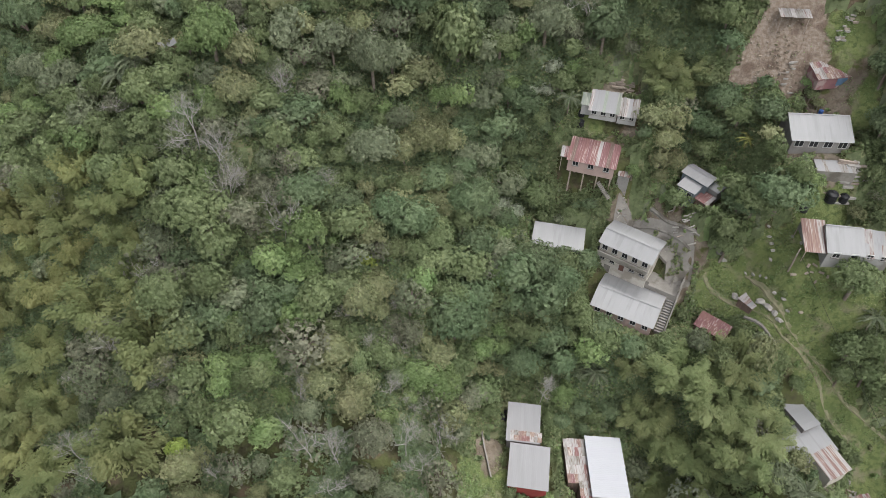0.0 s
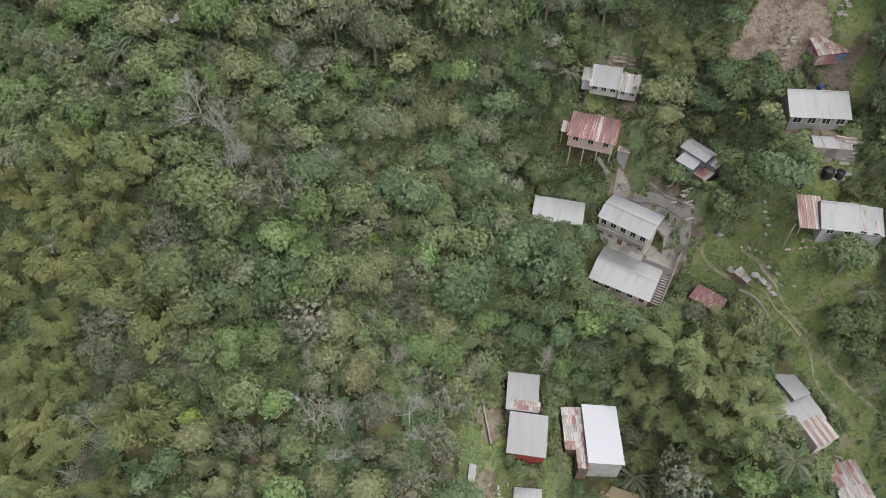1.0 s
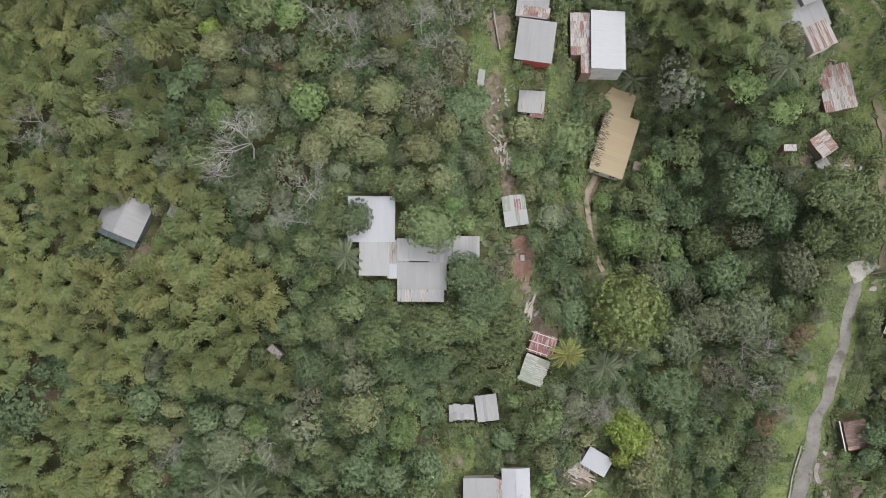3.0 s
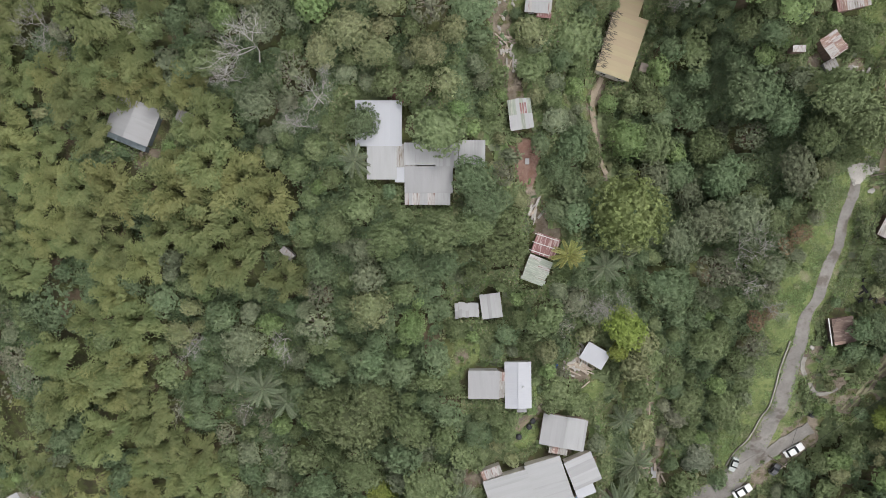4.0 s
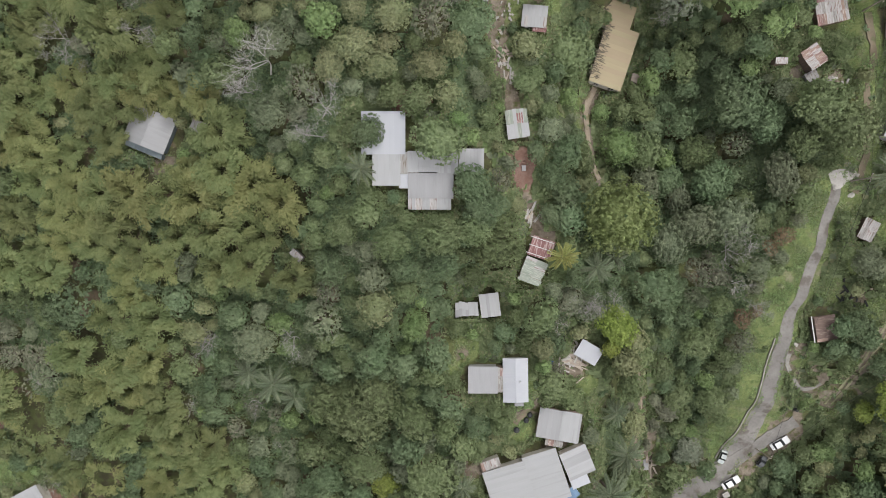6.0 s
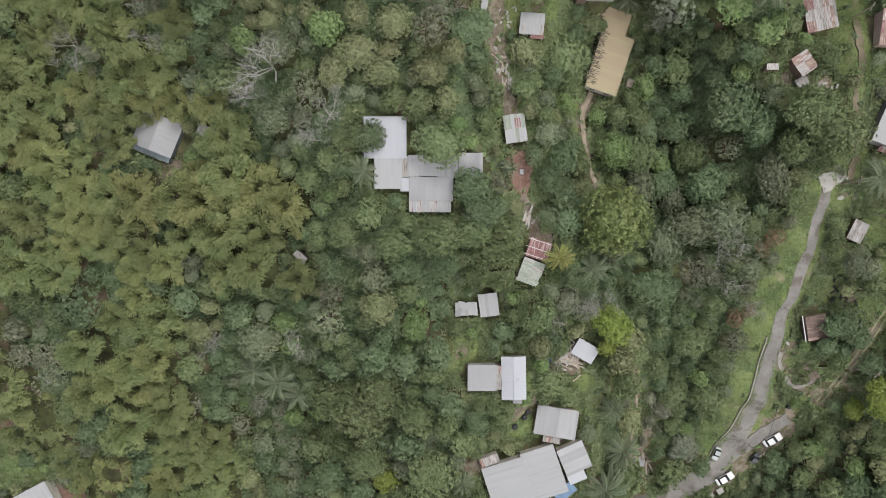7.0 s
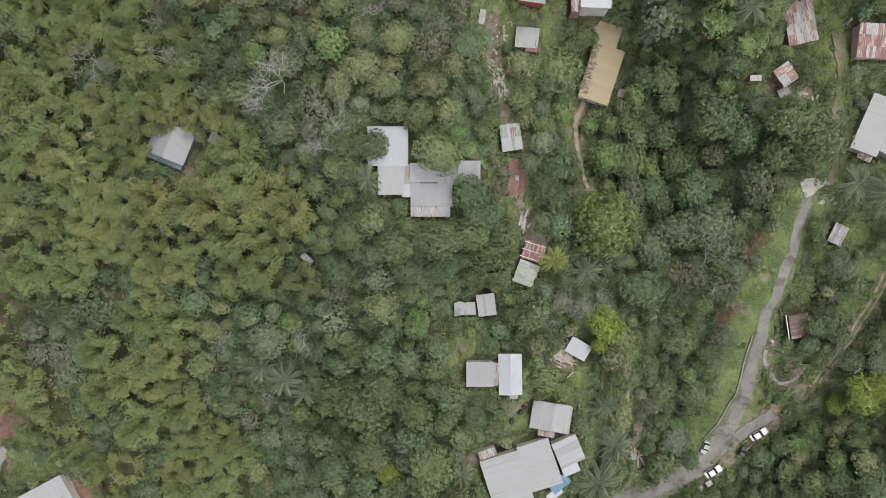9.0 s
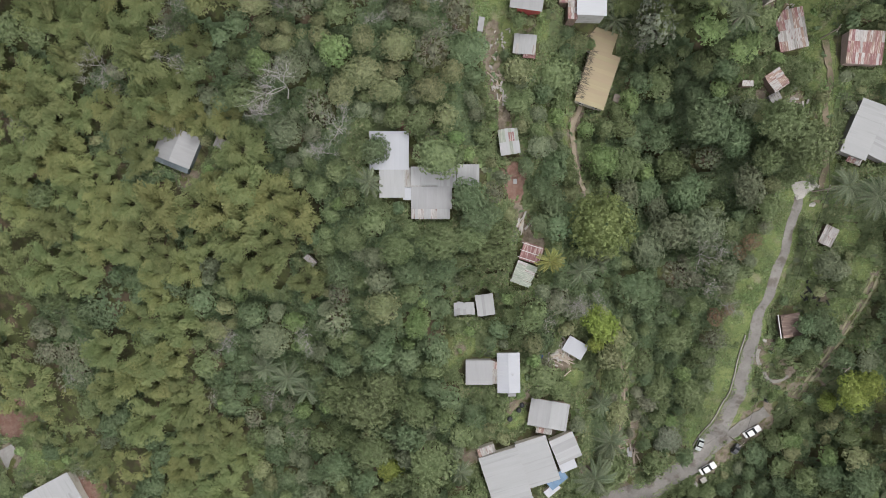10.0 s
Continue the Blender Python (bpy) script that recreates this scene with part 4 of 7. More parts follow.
def wing(h, x, y, w, d, yaw, base, eave, wall, palette, kind="shed", rise=0.5, over=0.4, rows=1, ragged=0.0, openings=(), split=0.5, legs=False, turn=0, sunk=7):
    """A block of a house in world places: walls from base to eave and a roof over it.
    kind: shed falls towards local -y, gable has its ridge along local x. turn: quarter turns of the roof. openings: (side, along 0..1, width, height, sill, door)."""
    short, long = min(w, d), max(w, d)
    lie = radians(yaw + (90 if d > w else 0))
    for k in range(math.ceil(long / short)):
        away = (k + 0.5) / math.ceil(long / short) * long - long / 2
        HOUSE_SPOTS.append((x + away * math.cos(lie), y + away * math.sin(lie), 0.56 * short))
    place = Matrix.Translation((x - h.location.x, y - h.location.y, 0)) @ Matrix.Rotation(radians(yaw), 4, "Z")
    low, high = base - h.location.z, eave - h.location.z
    rw, rd = (d, w) if turn % 2 else (w, d)
    spin = place @ Matrix.Rotation(radians(90 * turn), 4, "Z")
    bm = bmesh.new()
    half, deep = rw / 2, rd / 2
    ridge_y = deep - rd * split if kind == "gable" else deep
    profile = [(-deep, high), (deep, high + rise)] if kind == "shed" else [(-deep, high), (ridge_y, high + rise), (deep, high)]
    ends = []
    ground_low = min(foot((spin @ Vector((sx, sy, 0))).x + h.location.x, (spin @ Vector((sx, sy, 0))).y + h.location.y) for sx in (-half, half) for sy in (-deep, deep)) - h.location.z
    foot_z = max(min(low - 0.6, ground_low - 0.3), low - sunk) if not legs else high - 0.3
    for sx in (-half, half):
        ends.append([bm.verts.new((sx, -deep, foot_z))] + [bm.verts.new((sx, py, pz - 0.06)) for py, pz in profile] + [bm.verts.new((sx, deep, foot_z))])
    bm.faces.new(ends[0][::-1])
    bm.faces.new(ends[1])
    for i in range(len(ends[0])):
        j = (i + 1) % len(ends[0])
        bm.faces.new((ends[0][i], ends[0][j], ends[1][j], ends[1][i]))
    bmesh.ops.recalc_face_normals(bm, faces=bm.faces)
    part("wall", bm, wall, h, m=spin)
    if legs:
        for sx in (-1, 1):
            for sy in (-1, 1):
                part("post", boxes((sx * half - 0.1 * (sx > 0), sx * half + 0.1 * (sx < 0), sy * deep - 0.1 * (sy > 0), sy * deep + 0.1 * (sy < 0), max(min(low - 0.6, ground_low - 0.2), low - 1), high - 0.3)), TIMBER, h, m=spin)
    width = rw + 2 * over
    if kind == "shed":
        grade = rise / rd
        top = spin @ Matrix.Translation((0, deep + over, high + rise + over * grade))
        slope(h, top, width, rd + 2 * over, rise + 2 * over * grade, palette, rows, ragged)
    else:
        grade = rise / (ridge_y + deep)
        top = spin @ Matrix.Translation((0, ridge_y, high + rise))
        slope(h, top, width, ridge_y + deep + over, rise + over * grade, palette, rows, ragged)
        grade = rise / max(0.1, deep - ridge_y)
        back = spin @ Matrix.Translation((0, ridge_y, high + rise)) @ Matrix.Rotation(math.pi, 4, "Z")
        slope(h, back, width, deep - ridge_y + over, rise + over * grade, palette, rows, ragged)
        cap = boxes((-width / 2, width / 2, -0.14, 0.14, 0.02, 0.06), bevel=0.015)
        part("ridge_cap", cap, palette[0][1], h, m=spin @ Matrix.Translation((0, ridge_y, high + rise + 0.03)))
    for side, along, ow, oh, sill, door in openings:
        quarter = {"s": 0, "e": 1, "n": 2, "w": 3}[side]
        span, out = (w, d / 2) if quarter % 2 == 0 else (d, w / 2)
        m = place @ Matrix.Rotation(radians(90 * quarter), 4, "Z") @ Matrix.Translation(((along - 0.5) * span, -out, low + sill))
        opening(h, m, ow, oh, door, bars=not door)


def row_of(side, count, width=1.0, height=1.0, sill=1.0, door=None):
    made = [(side, (i + 0.5) / count, width, height, sill, False) for i in range(count)]
    if door is not None:
        made[door] = (side, (door + 0.5) / count, 0.9, 2.0, 0.05, True)
    return made


W, BR, G, D = [(1, ROOF_WHITE)], [(1, ROOF_BRIGHT)], [(1, ROOF_GREY)], [(1, ROOF_DULL)]
RUSTY = [(4, ROOF_RUST), (5, ROOF_PALE), (2, ROOF_DULL), (2, ROOF_MAROON)]
PALEROOF = [(5, ROOF_PALE), (2, ROOF_DULL), (1, ROOF_RUST)]
MAROON = [(6, ROOF_MAROON), (1, ROOF_PALE)]

# ---- houses on the ridge ----
h = house("rambling white-roofed house of several joined blocks among trees", -4, 15, 39.6)
wing(h, -11.7, 20.6, 6.9, 6.7, 0, 39.6, 42.4, WALL_WHITE, BR, "shed", 0.5, 0.3)
wing(h, -11.2, 14.3, 4.4, 5.0, 0, 39.6, 42.0, WALL_CREAM, W, "shed", 0.35, 0.2)
wing(h, -7.2, 15.5, 3.0, 3.6, 0, 39.6, 42.1, WALL_CREAM, D, "shed", 0.2, 0.05)
wing(h, -4.9, 15.7, 5.0, 3.3, 0, 39.5, 42.3, WALL_CREAM, W, "shed", 0.35, 0.15)
wing(h, -0.7, 15.6, 3.4, 3.8, 0, 39.5, 42.0, WALL_CREAM, [(2, ROOF_WHITE), (1, ROOF_GREY)], "shed", 0.35, 0.12)
wing(h, 3.4, 15.9, 4.0, 3.9, 0, 39.3, 41.7, WALL_CREAM, [(3, ROOF_WHITE), (1, ROOF_GREY)], "shed", 0.35, 0.15)
wing(h, -3.6, 11.6, 7.6, 4.1, 0, 39.4, 41.6, WALL_CREAM, G, "shed", 0.5, 0.1)
wing(h, -8.0, 12.4, 1.9, 2.2, 0, 39.5, 41.7, WALL_CREAM, BR, "shed", 0.2, 0.1)
wing(h, -3.8, 8.6, 7.2, 1.9, 0, 39.3, 41.2, WALL_CREAM, [(3, ROOF_WHITE), (1, ROOF_PALE)], "shed", 0.25, 0.12, ragged=0.2)

h = house("small white-roofed house half hidden by bamboo", -57.3, 22.6, 27.2)
wing(h, -57.4, 23.4, 7.8, 6.4, -22, 27.2, 29.6, WALL_BLUEGREY, [(1, ROOF_GREY)], "gable", 1.1, 0.3, turn=1)
wing(h, -58.85, 19.65, 7.4, 1.0, -22, 27.2, 28.7, WALL_BLUEGREY, [(1, WALL_BLUEGREY)], "shed", 0.2, 0.05)
h = house("small flat shed of grey-brown sheets among bamboo", -47.6, 23.7, 27.0, "shed", "shed", "sheds")
wing(h, -47.6, 23.7, 2.8, 2.0, -25, foot(-47.6, 23.7), foot(-47.6, 23.7) + 2.2, WALL_BOARD, [(1, ROOF_DULL)], "shed", 0.2, 0.1)

h = house("narrow shed with a striped patchwork of corrugated sheets", 11.7, 23.1, 35.3, "shed", "shed", "sheds")
wing(h, 11.7, 23.1, 3.4, 4.6, 8, 35.3, 37.4, WALL_BOARD, [(4, ROOF_GREEN), (3, ROOF_WHITE)], "shed", 0.5, 0.25, rows=2, ragged=0.25, turn=0)
for k in (0.15, 0.55, 0.95):
    part("roof_strip", boxes((-0.14, 0.14, -0.9, 0.9, 0, 0.02)), ROOF_MAROON, h, "faded maroon roofing strip", Matrix.Rotation(radians(8), 4, "Z") @ Matrix.Translation((k, 0.9, 2.5)) @ Matrix.Rotation(0.11, 4, "X"))

h = house("small house with a white and red patched sheet roof", 15.6, 44.3, 28.4)
wing(h, 15.6, 44.5, 4.2, 3.5, -5, 28.4, 30.4, WALL_BOARD, [(5, ROOF_WHITE), (2, ROOF_PALE)], "shed", 0.5, 0.25, rows=2, ragged=0.2, openings=row_of("s", 2, 0.8, 0.9, 0.9))
wing(h, 16.6, 42.3, 2.4, 0.8, -5, 28.4, 29.9, WALL_BOARD, MAROON, "shed", 0.2, 0.1, legs=True)

h = house("long house with a plain tan sheet roof", 34, 43, 15)
wing(h, 33.5, 40.3, 6.4, 12.0, -18, 15, 17.8, WALL_CREAM, [(1, ROOF_TAN)], "shed", 0.7, 0.3, turn=1, openings=row_of("s", 2, 1.0, 1.0, 1.0))
wing(h, 34.1, 48.8, 6.2, 5.0, -18, 15, 18.0, WALL_CREAM, [(1, ROOF_TAN)], "shed", 0.5, 0.3, turn=1)

h = house("open shed with maroon sheets and pale battens", 16.5, 1.2, 30, "shed", "shed", "sheds")
wing(h, 16.7, 0.9, 3.9, 3.4, -18, 30, 32.4, WALL_BOARD, [(1, ROOF_MAROON)], "shed", 0.5, 0.15)
for k in range(3):
    part("batten", boxes((-2.2, 2.2, -0.07, 0.07, 0, 0.06)), FRAME_WHITE, h, m=Matrix.Rotation(radians(-18), 4, "Z") @ Matrix.Translation((0, -1.7 + 1.5 * k, 2.55 + 0.23 * k)))
h = house("old shed with faded green corrugated sheets", 14.6, -3.2, 30, "shed", "shed", "sheds")
wing(h, 15.2, -3.4, 4.0, 4.4, -21, 30, 31.8, WALL_BOARD, [(6, ROOF_GREEN), (1, ROOF_PALE)], "shed", 0.5, 0.15, rows=2, ragged=0.7, turn=1)

h = house("small two-part house with weathered white sheet roofs", 5.5, -10.5, 24.6)
wing(h, 3.1, -10.9, 4.0, 2.4, 3, 24.6, 26.6, WALL_GREY, [(4, ROOF_WHITE), (1, ROOF_GREY)], "shed", 0.25, 0.2, rows=2, ragged=0.7)
wing(h, 7.5, -10.1, 3.4, 4.2, 8, 24.6, 27.0, WALL_GREY, [(3, ROOF_WHITE), (2, ROOF_GREY)], "shed", 0.4, 0.2, ragged=0.2)

h = house("house with one grey and one bright white roof", 9, -24.3, 26)
wing(h, 6.1, -24.1, 5.2, 4.8, 0, 26.6, 29.5, WALL_WHITE, [(1, ROOF_GREY)], "shed", 0.45, 0.2, openings=row_of("s", 3, 0.8, 0.9, 1.0))
wing(h, 9.35, -24.1, 0.9, 4.6, 0, 26.6, 29.3, WALL_BOARD, [(3, ROOF_DULL), (1, ROOF_RUST)], "shed", 0.3, 0.05, rows=3, ragged=0.4)
wing(h, 12.4, -24.4, 4.4, 8.0, 1, 25.4, 28.2, WALL_WHITE, BR, "gable", 0.45, 0.22, turn=1)
wing(h, 13.2, -29.2, 1.6, 0.7, 1, 25.2, 27.2, WALL_GREY, G, "shed", 0.1, 0.05)
part("vent_pipe", boxes((-0.12, 0.12, -0.12, 0.12, 0, 0.6), bevel=0.03), METAL, h, m=Matrix.Translation((4.2, -0.3, 2.8)))

h = house("pale grey-roofed house beside black water tanks", 22.1, -35.2, 16.9)
wing(h, 22.1, -35.2, 8.2, 5.5, -10, 16.9, 19.5, WALL_PINK, [(1, ROOF_GREY)], "shed", 0.5, 0.25, turn=2, openings=row_of("s", 3, 0.9, 1.0, 1.0, 1))
wing(h, 24.2, -35.5, 3.0, 5.6, -10, 16.9, 19.56, WALL_PINK, W, "shed", 0.5, 0.22, turn=2)
wing(h, 21.2, -38.9, 3.4, 1.4, -10, 16.9, 18.9, WALL_BOARD, [(2, ROOF_DULL), (1, ROOF_RUST)], "shed", 0.2, 0.1, legs=True)

h = house("large white-roofed compound of joined wings with a blue tarpaulin", 16, -47, 15.8)
wing(h, 12.9, -50.6, 8.6, 13.4, 18, 15.6, 18.3, WALL_CREAM, W, "shed", 0.7, 0.2, turn=3)
wing(h, 8.3, -43.7, 3.8, 1.8, 20, 15.6, 18.1, WALL_CREAM, PALEROOF, "shed", 0.15, 0.1)
wing(h, 19.7, -46.0, 6.9, 10.0, 19, 15.6, 18.6, WALL_CREAM, W, "shed", 0.6, 0.2, turn=3)
wing(h, 26.0, -42.9, 5.4, 5.4, 23, 15.8, 18.9, WALL_CREAM, [(2, ROOF_WHITE), (2, ROOF_GREY)], "shed", 0.4, 0.2, turn=1)
wing(h, 26.6, -46.9, 3.6, 2.4, 23, 15.6, 18.1, WALL_CREAM, BR, "shed", 0.15, 0.1)
wing(h, 24.3, -50.4, 4.4, 2.2, 40, 15.6, 17.8, WALL_CREAM, [(1, ROOF_BLUE)], "shed", 0.25, 0.1)
wing(h, 23.2, -52.8, 3.4, 1.6, 40, 15.4, 17.4, WALL_CREAM, BR, "shed", 0.15, 0.1)

h = house("lean-to with a white sheet roof beside a scrap heap", 27.6, -20.3, 19.8, "shed", "shed", "sheds")
wing(h, 27.7, -20.0, 4.4, 3.2, -30, 19.8, 21.6, WALL_BOARD, [(1, ROOF_BRIGHT)], "shed", 0.4, 0.2)

h = house("scrap of pale roofing showing between treetops", -28.9, -0.5, foot(-28.9, -0.5), "shed", "shed", "sheds")
wing(h, -28.9, -0.5, 2.2, 0.9, -42, foot(-28.9, -0.5), foot(-28.9, -0.5) + 3.0, WALL_GREY, D, "shed", 0.3, 0.2)
h = house("narrow grey sheet roof over a small cistern", 6.2, 47, foot(6.2, 47), "shed", "shed", "sheds")
wing(h, 6.2, 47, 1.1, 2.8, -8, foot(6.2, 47), foot(6.2, 47) + 1.2, CONCRETE, [(1, ROOF_GREY)], "shed", 0.15, 0.05, turn=1)

# ---- houses along the eastern track ----
h = house("house with a heavily rusted patchwork sheet roof", 72, 48.1, 26)
wing(h, 72.0, 48.1, 5.8, 8.0, 13, 26, 28.4, WALL_BOARD, RUSTY, "shed", 0.8, 0.2, rows=4, ragged=0.25)
h = house("small shack with a pink and white patched sheet roof", 69.3, 37.5, 26, "shed", "shed", "sheds")
wing(h, 69.3, 37.6, 3.7, 3.7, 33, 26, 28, WALL_BOARD, [(3, ROOF_RUST), (3, ROOF_PALE)], "shed", 0.5, 0.2, rows=2, ragged=0.4, turn=1)
wing(h, 69.4, 34.2, 2.2, 1.6, 28, 25.6, 27.0, WALL_GREY, [(1, ROOF_DULL)], "shed", 0.15, 0.1)
h = house("house with a maroon and rust patched sheet roof", 85.8, 43.4, 29)
wing(h, 85.8, 43.4, 7.0, 6.4, -3, 29, 31.4, WALL_PINK, [(4, ROOF_MAROON), (3, ROOF_RUST), (3, ROOF_PALE)], "shed", 0.8, 0.2, rows=3, ragged=0.2)
h = house("large house with a pale weathered sheet roof", 89.8, 27.6, 24.8)
wing(h, 87.9, 27.2, 5.0, 12.0, -24, 24.8, 27.5, WALL_GREY, [(1, ROOF_WHITE)], "shed", 0.7, 0.2, turn=3)
wing(h, 92.6, 26.4, 4.8, 11.2, -24, 24.8, 27.4, WALL_GREY, [(5, ROOF_WHITE), (1, ROOF_GREY)], "shed", 0.7, 0.2, turn=1)
wing(h, 86.8, 21.2, 2.8, 2.2, -25, 24.4, 26.2, WALL_BOARD, RUSTY, "shed", 0.3, 0.1, rows=3, ragged=0.4, legs=True)
h = house("small pale shed on the slope by the road", 83.6, 4.7, 19.8, "shed", "shed", "sheds")
wing(h, 83.6, 4.7, 2.7, 3.9, -24, 19.8, 21.6, WALL_BOARD, [(3, ROOF_PALE), (2, ROOF_DULL)], "shed", 0.4, 0.2, rows=2, ragged=0.2)
h = house("roadside shed with a dark rusted roof", 76.9, -15.7, 14.3, "shed", "shed", "sheds")
wing(h, 77.9, -15.6, 4.4, 4.8, 8, 14.3, 16.4, WALL_BOARD, [(3, ROOF_OLD), (1, ROOF_RUST)], "shed", 0.6, 0.2, rows=2, ragged=0.4, turn=1)
part("rail", boxes((-0.12, 0.12, -2.8, 2.8, 0, 0.1)), FRAME_WHITE, h, m=Matrix.Translation((-1.7, -0.2, 2.3)) @ Matrix.Rotation(radians(8), 4, "Z"))
h = house("tiny pale sheet-roofed hut under trees", 63.2, 36.9, foot(63.2, 36.9), "shed", "shed", "sheds")
wing(h, 63.2, 36.9, 2.1, 1.0, 0, foot(63.2, 36.9), foot(63.2, 36.9) + 2.2, WALL_BOARD, [(1, ROOF_PALE)], "shed", 0.15, 0.1)
h = house("large pale-roofed house by a red yard", -99, -60, 0)
wing(h, -98.2, -60.6, 12.6, 9.0, 28, 0, 2.8, WALL_CREAM, [(4, ROOF_WHITE), (1, ROOF_GREY)], "shed", 0.6, 0.3, rows=2)

# ---- houses north along the ridge ----
h = house("house with two plain grey sheet roofs, one below the other", 15.5, 57, 34.4)
wing(h, 15.3, 60.8, 5.1, 6.6, -7, 34.8, 37.5, WALL_GREY, [(1, ROOF_GREY)], "shed", 0.6, 0.22)
wing(h, 15.5, 58.3, 5.0, 1.5, -7, 34.8, 37.62, WALL_GREY, RUSTY, "shed", 0.15, 0.1, rows=2, ragged=0.2)
wing(h, 15.6, 53.2, 6.1, 6.9, -8, 34.2, 36.9, WALL_RED, [(1, ROOF_GREY)], "shed", 0.6, 0.22)
h = house("house with a bright white roof and a rusted lean-to", 27, 54.5, 31.6)
wing(h, 28.8, 54.5, 5.7, 10.3, -1, 31.6, 34.6, WALL_WHITE, BR, "shed", 0.5, 0.25, turn=1, sunk=2.5)
wing(h, 24.0, 55.8, 3.4, 7.6, 0, 31.6, 34.1, WALL_BOARD, RUSTY, "shed", 0.35, 0.1, rows=5, ragged=0.3)
wing(h, 25.0, 50.4, 1.8, 3.4, 0, 31.6, 34.0, WALL_BOARD, RUSTY, "shed", 0.25, 0.1, rows=3, ragged=0.3)
h = house("L-shaped house with pale grey roofs and a rusted porch", 61.4, 57.5, 36.3)
wing(h, 60.9, 62.4, 3.4, 7.4, 24, 37.2, 40.2, WALL_GREY, W, "shed", 0.4, 0.2, turn=1, sunk=1)
wing(h, 61.0, 56.9, 8.2, 5.6, 22, 36.6, 38.8, WALL_WHITE, W, "shed", 0.6, 0.25, sunk=1, openings=row_of("s", 3, 0.9, 1.0, 1.0))
wing(h, 64.2, 53.6, 4.2, 4.2, 25, 36.0, 38.4, WALL_CREAM, [(2, ROOF_RUST), (2, ROOF_PALE)], "shed", 0.5, 0.2, rows=1, ragged=0.15, sunk=1)
h = house("long low house with a plain pale roof", 22.4, 89.6, 50.2)
wing(h, 22.4, 89.6, 8.8, 5.0, -12, 50.8, 53.2, WALL_CREAM, W, "shed", 0.5, 0.25, openings=row_of("s", 4, 0.8, 0.8, 1.1))
h = house("two-storey cream house with a pale gabled roof above a concrete terrace", 35.1, 87, 50)
wing(h, 35.1, 87.0, 9.4, 6.2, -34, 50, 54.9, WALL_CREAM, W, "gable", 1.2, 0.35, openings=row_of("s", 5, 0.9, 1.1, 3.4) + row_of("s", 5, 0.8, 1.0, 1.0, 2), split=0.62)
part("balcony", boxes((-4.6, 4.6, -1.3, 0, 0, 0.16), (-4.6, 4.6, -1.3, -1.2, 0.16, 1.0)), CONCRETE, h, m=Matrix.Rotation(radians(-34), 4, "Z") @ Matrix.Translation((0, -3.1, 2.7)))
h = house("pink house with a broad pale gabled roof beside steps", 34.5, 79.7, 44.6)
wing(h, 34.5, 79.7, 10.6, 8.6, -28, 44.6, 48.0, WALL_PINK, W, "gable", 1.3, 0.35, openings=row_of("s", 5, 0.9, 1.1, 2.1), split=0.6)
h = house("low shed with a faded maroon roof on the lawn", 47.9, 74, foot(47.9, 74), "shed", "shed", "sheds")
wing(h, 47.9, 74, 5.1, 3.1, -40, foot(47.9, 74), foot(47.9, 74) + 1.9, WALL_BOARD, [(1, ROOF_MAROON)], "shed", 0.4, 0.2, rows=2, ragged=0.1)
h = house("little hut of pink and white sheets among boulders", 54, 76.8, 50, "shed", "shed", "sheds")
wing(h, 54, 76.8, 2.7, 2.4, -56, 49.6, 51.2, WALL_BOARD, [(2, ROOF_RUST), (2, ROOF_PALE), (1, ROOF_WHITE)], "shed", 0.3, 0.15, rows=1, ragged=0.3)
h = house("pink house on stilts with a rusted red roof", 28.5, 98, 59.5)
wing(h, 28.2, 98.8, 8.2, 4.8, -18, 62.6, 64.7, WALL_PINK, [(5, ROOF_MAROON), (2, ROOF_OLD), (1, ROOF_PALE)], "shed", 1.3, 0.3, rows=1, ragged=0.1, sunk=0.5, openings=row_of("s", 3, 0.9, 1.0, 1.0))
wing(h, 24.2, 100.0, 2.8, 2.4, -14, 61.9, 64.3, WALL_BOARD, [(2, ROOF_MAROON), (1, ROOF_PALE)], "shed", 0.4, 0.15, ragged=0.2, legs=True)
wing(h, 33.6, 96.0, 2.0, 1.8, -18, 60.5, 63.0, WALL_GREY, PALEROOF, "shed", 0.2, 0.1)
for k in range(4):
    part("stilt", boxes((-0.12, 0.12, -0.12, 0.12, -2.0, 2.75)), TIMBER, h, m=Matrix.Rotation(radians(-18), 4, "Z") @ Matrix.Translation((-3.9 + 2.4 * k, -1.75, 0)))
part("stair", boxes(*[(-0.45, 0.45, -0.28 * k - 0.28, -0.28 * k, 2.0 - 0.18 * k, 2.08 - 0.18 * k) for k in range(11)]), CONCRETE, h, m=Matrix.Rotation(radians(40), 4, "Z") @ Matrix.Translation((-1.5, -2.4, 0)))
h = house("white-walled house with a patched grey and green sheet roof", 31.6, 103.7, 69)
wing(h, 30.0, 104.9, 4.8, 3.8, -15, 70.0, 71.2, WALL_WHITE, [(4, ROOF_PALE), (4, ROOF_GREY), (2, ROOF_DULL), (1, ROOF_GREEN)], "shed", 1.5, 0.25, ragged=0.15, sunk=0.7, openings=row_of("s", 3, 0.8, 0.65, 0.35))
wing(h, 34.0, 103.7, 3.2, 3.4, -15, 69.8, 70.9, WALL_WHITE, [(1, ROOF_PALE), (1, ROOF_DULL), (1, ROOF_GREY)], "shed", 1.3, 0.2, ragged=0.4, sunk=0.7, openings=row_of("s", 2, 0.7, 0.6, 0.35))
wing(h, 27.1, 106.2, 1.7, 2.8, -15, 69.9, 71.3, WALL_WHITE, [(1, ROOF_GREEN)], "shed", 0.6, 0.15, sunk=0.7)
h = house("small grey-walled house with stepped silver roofs", 46, 93, 60.5)
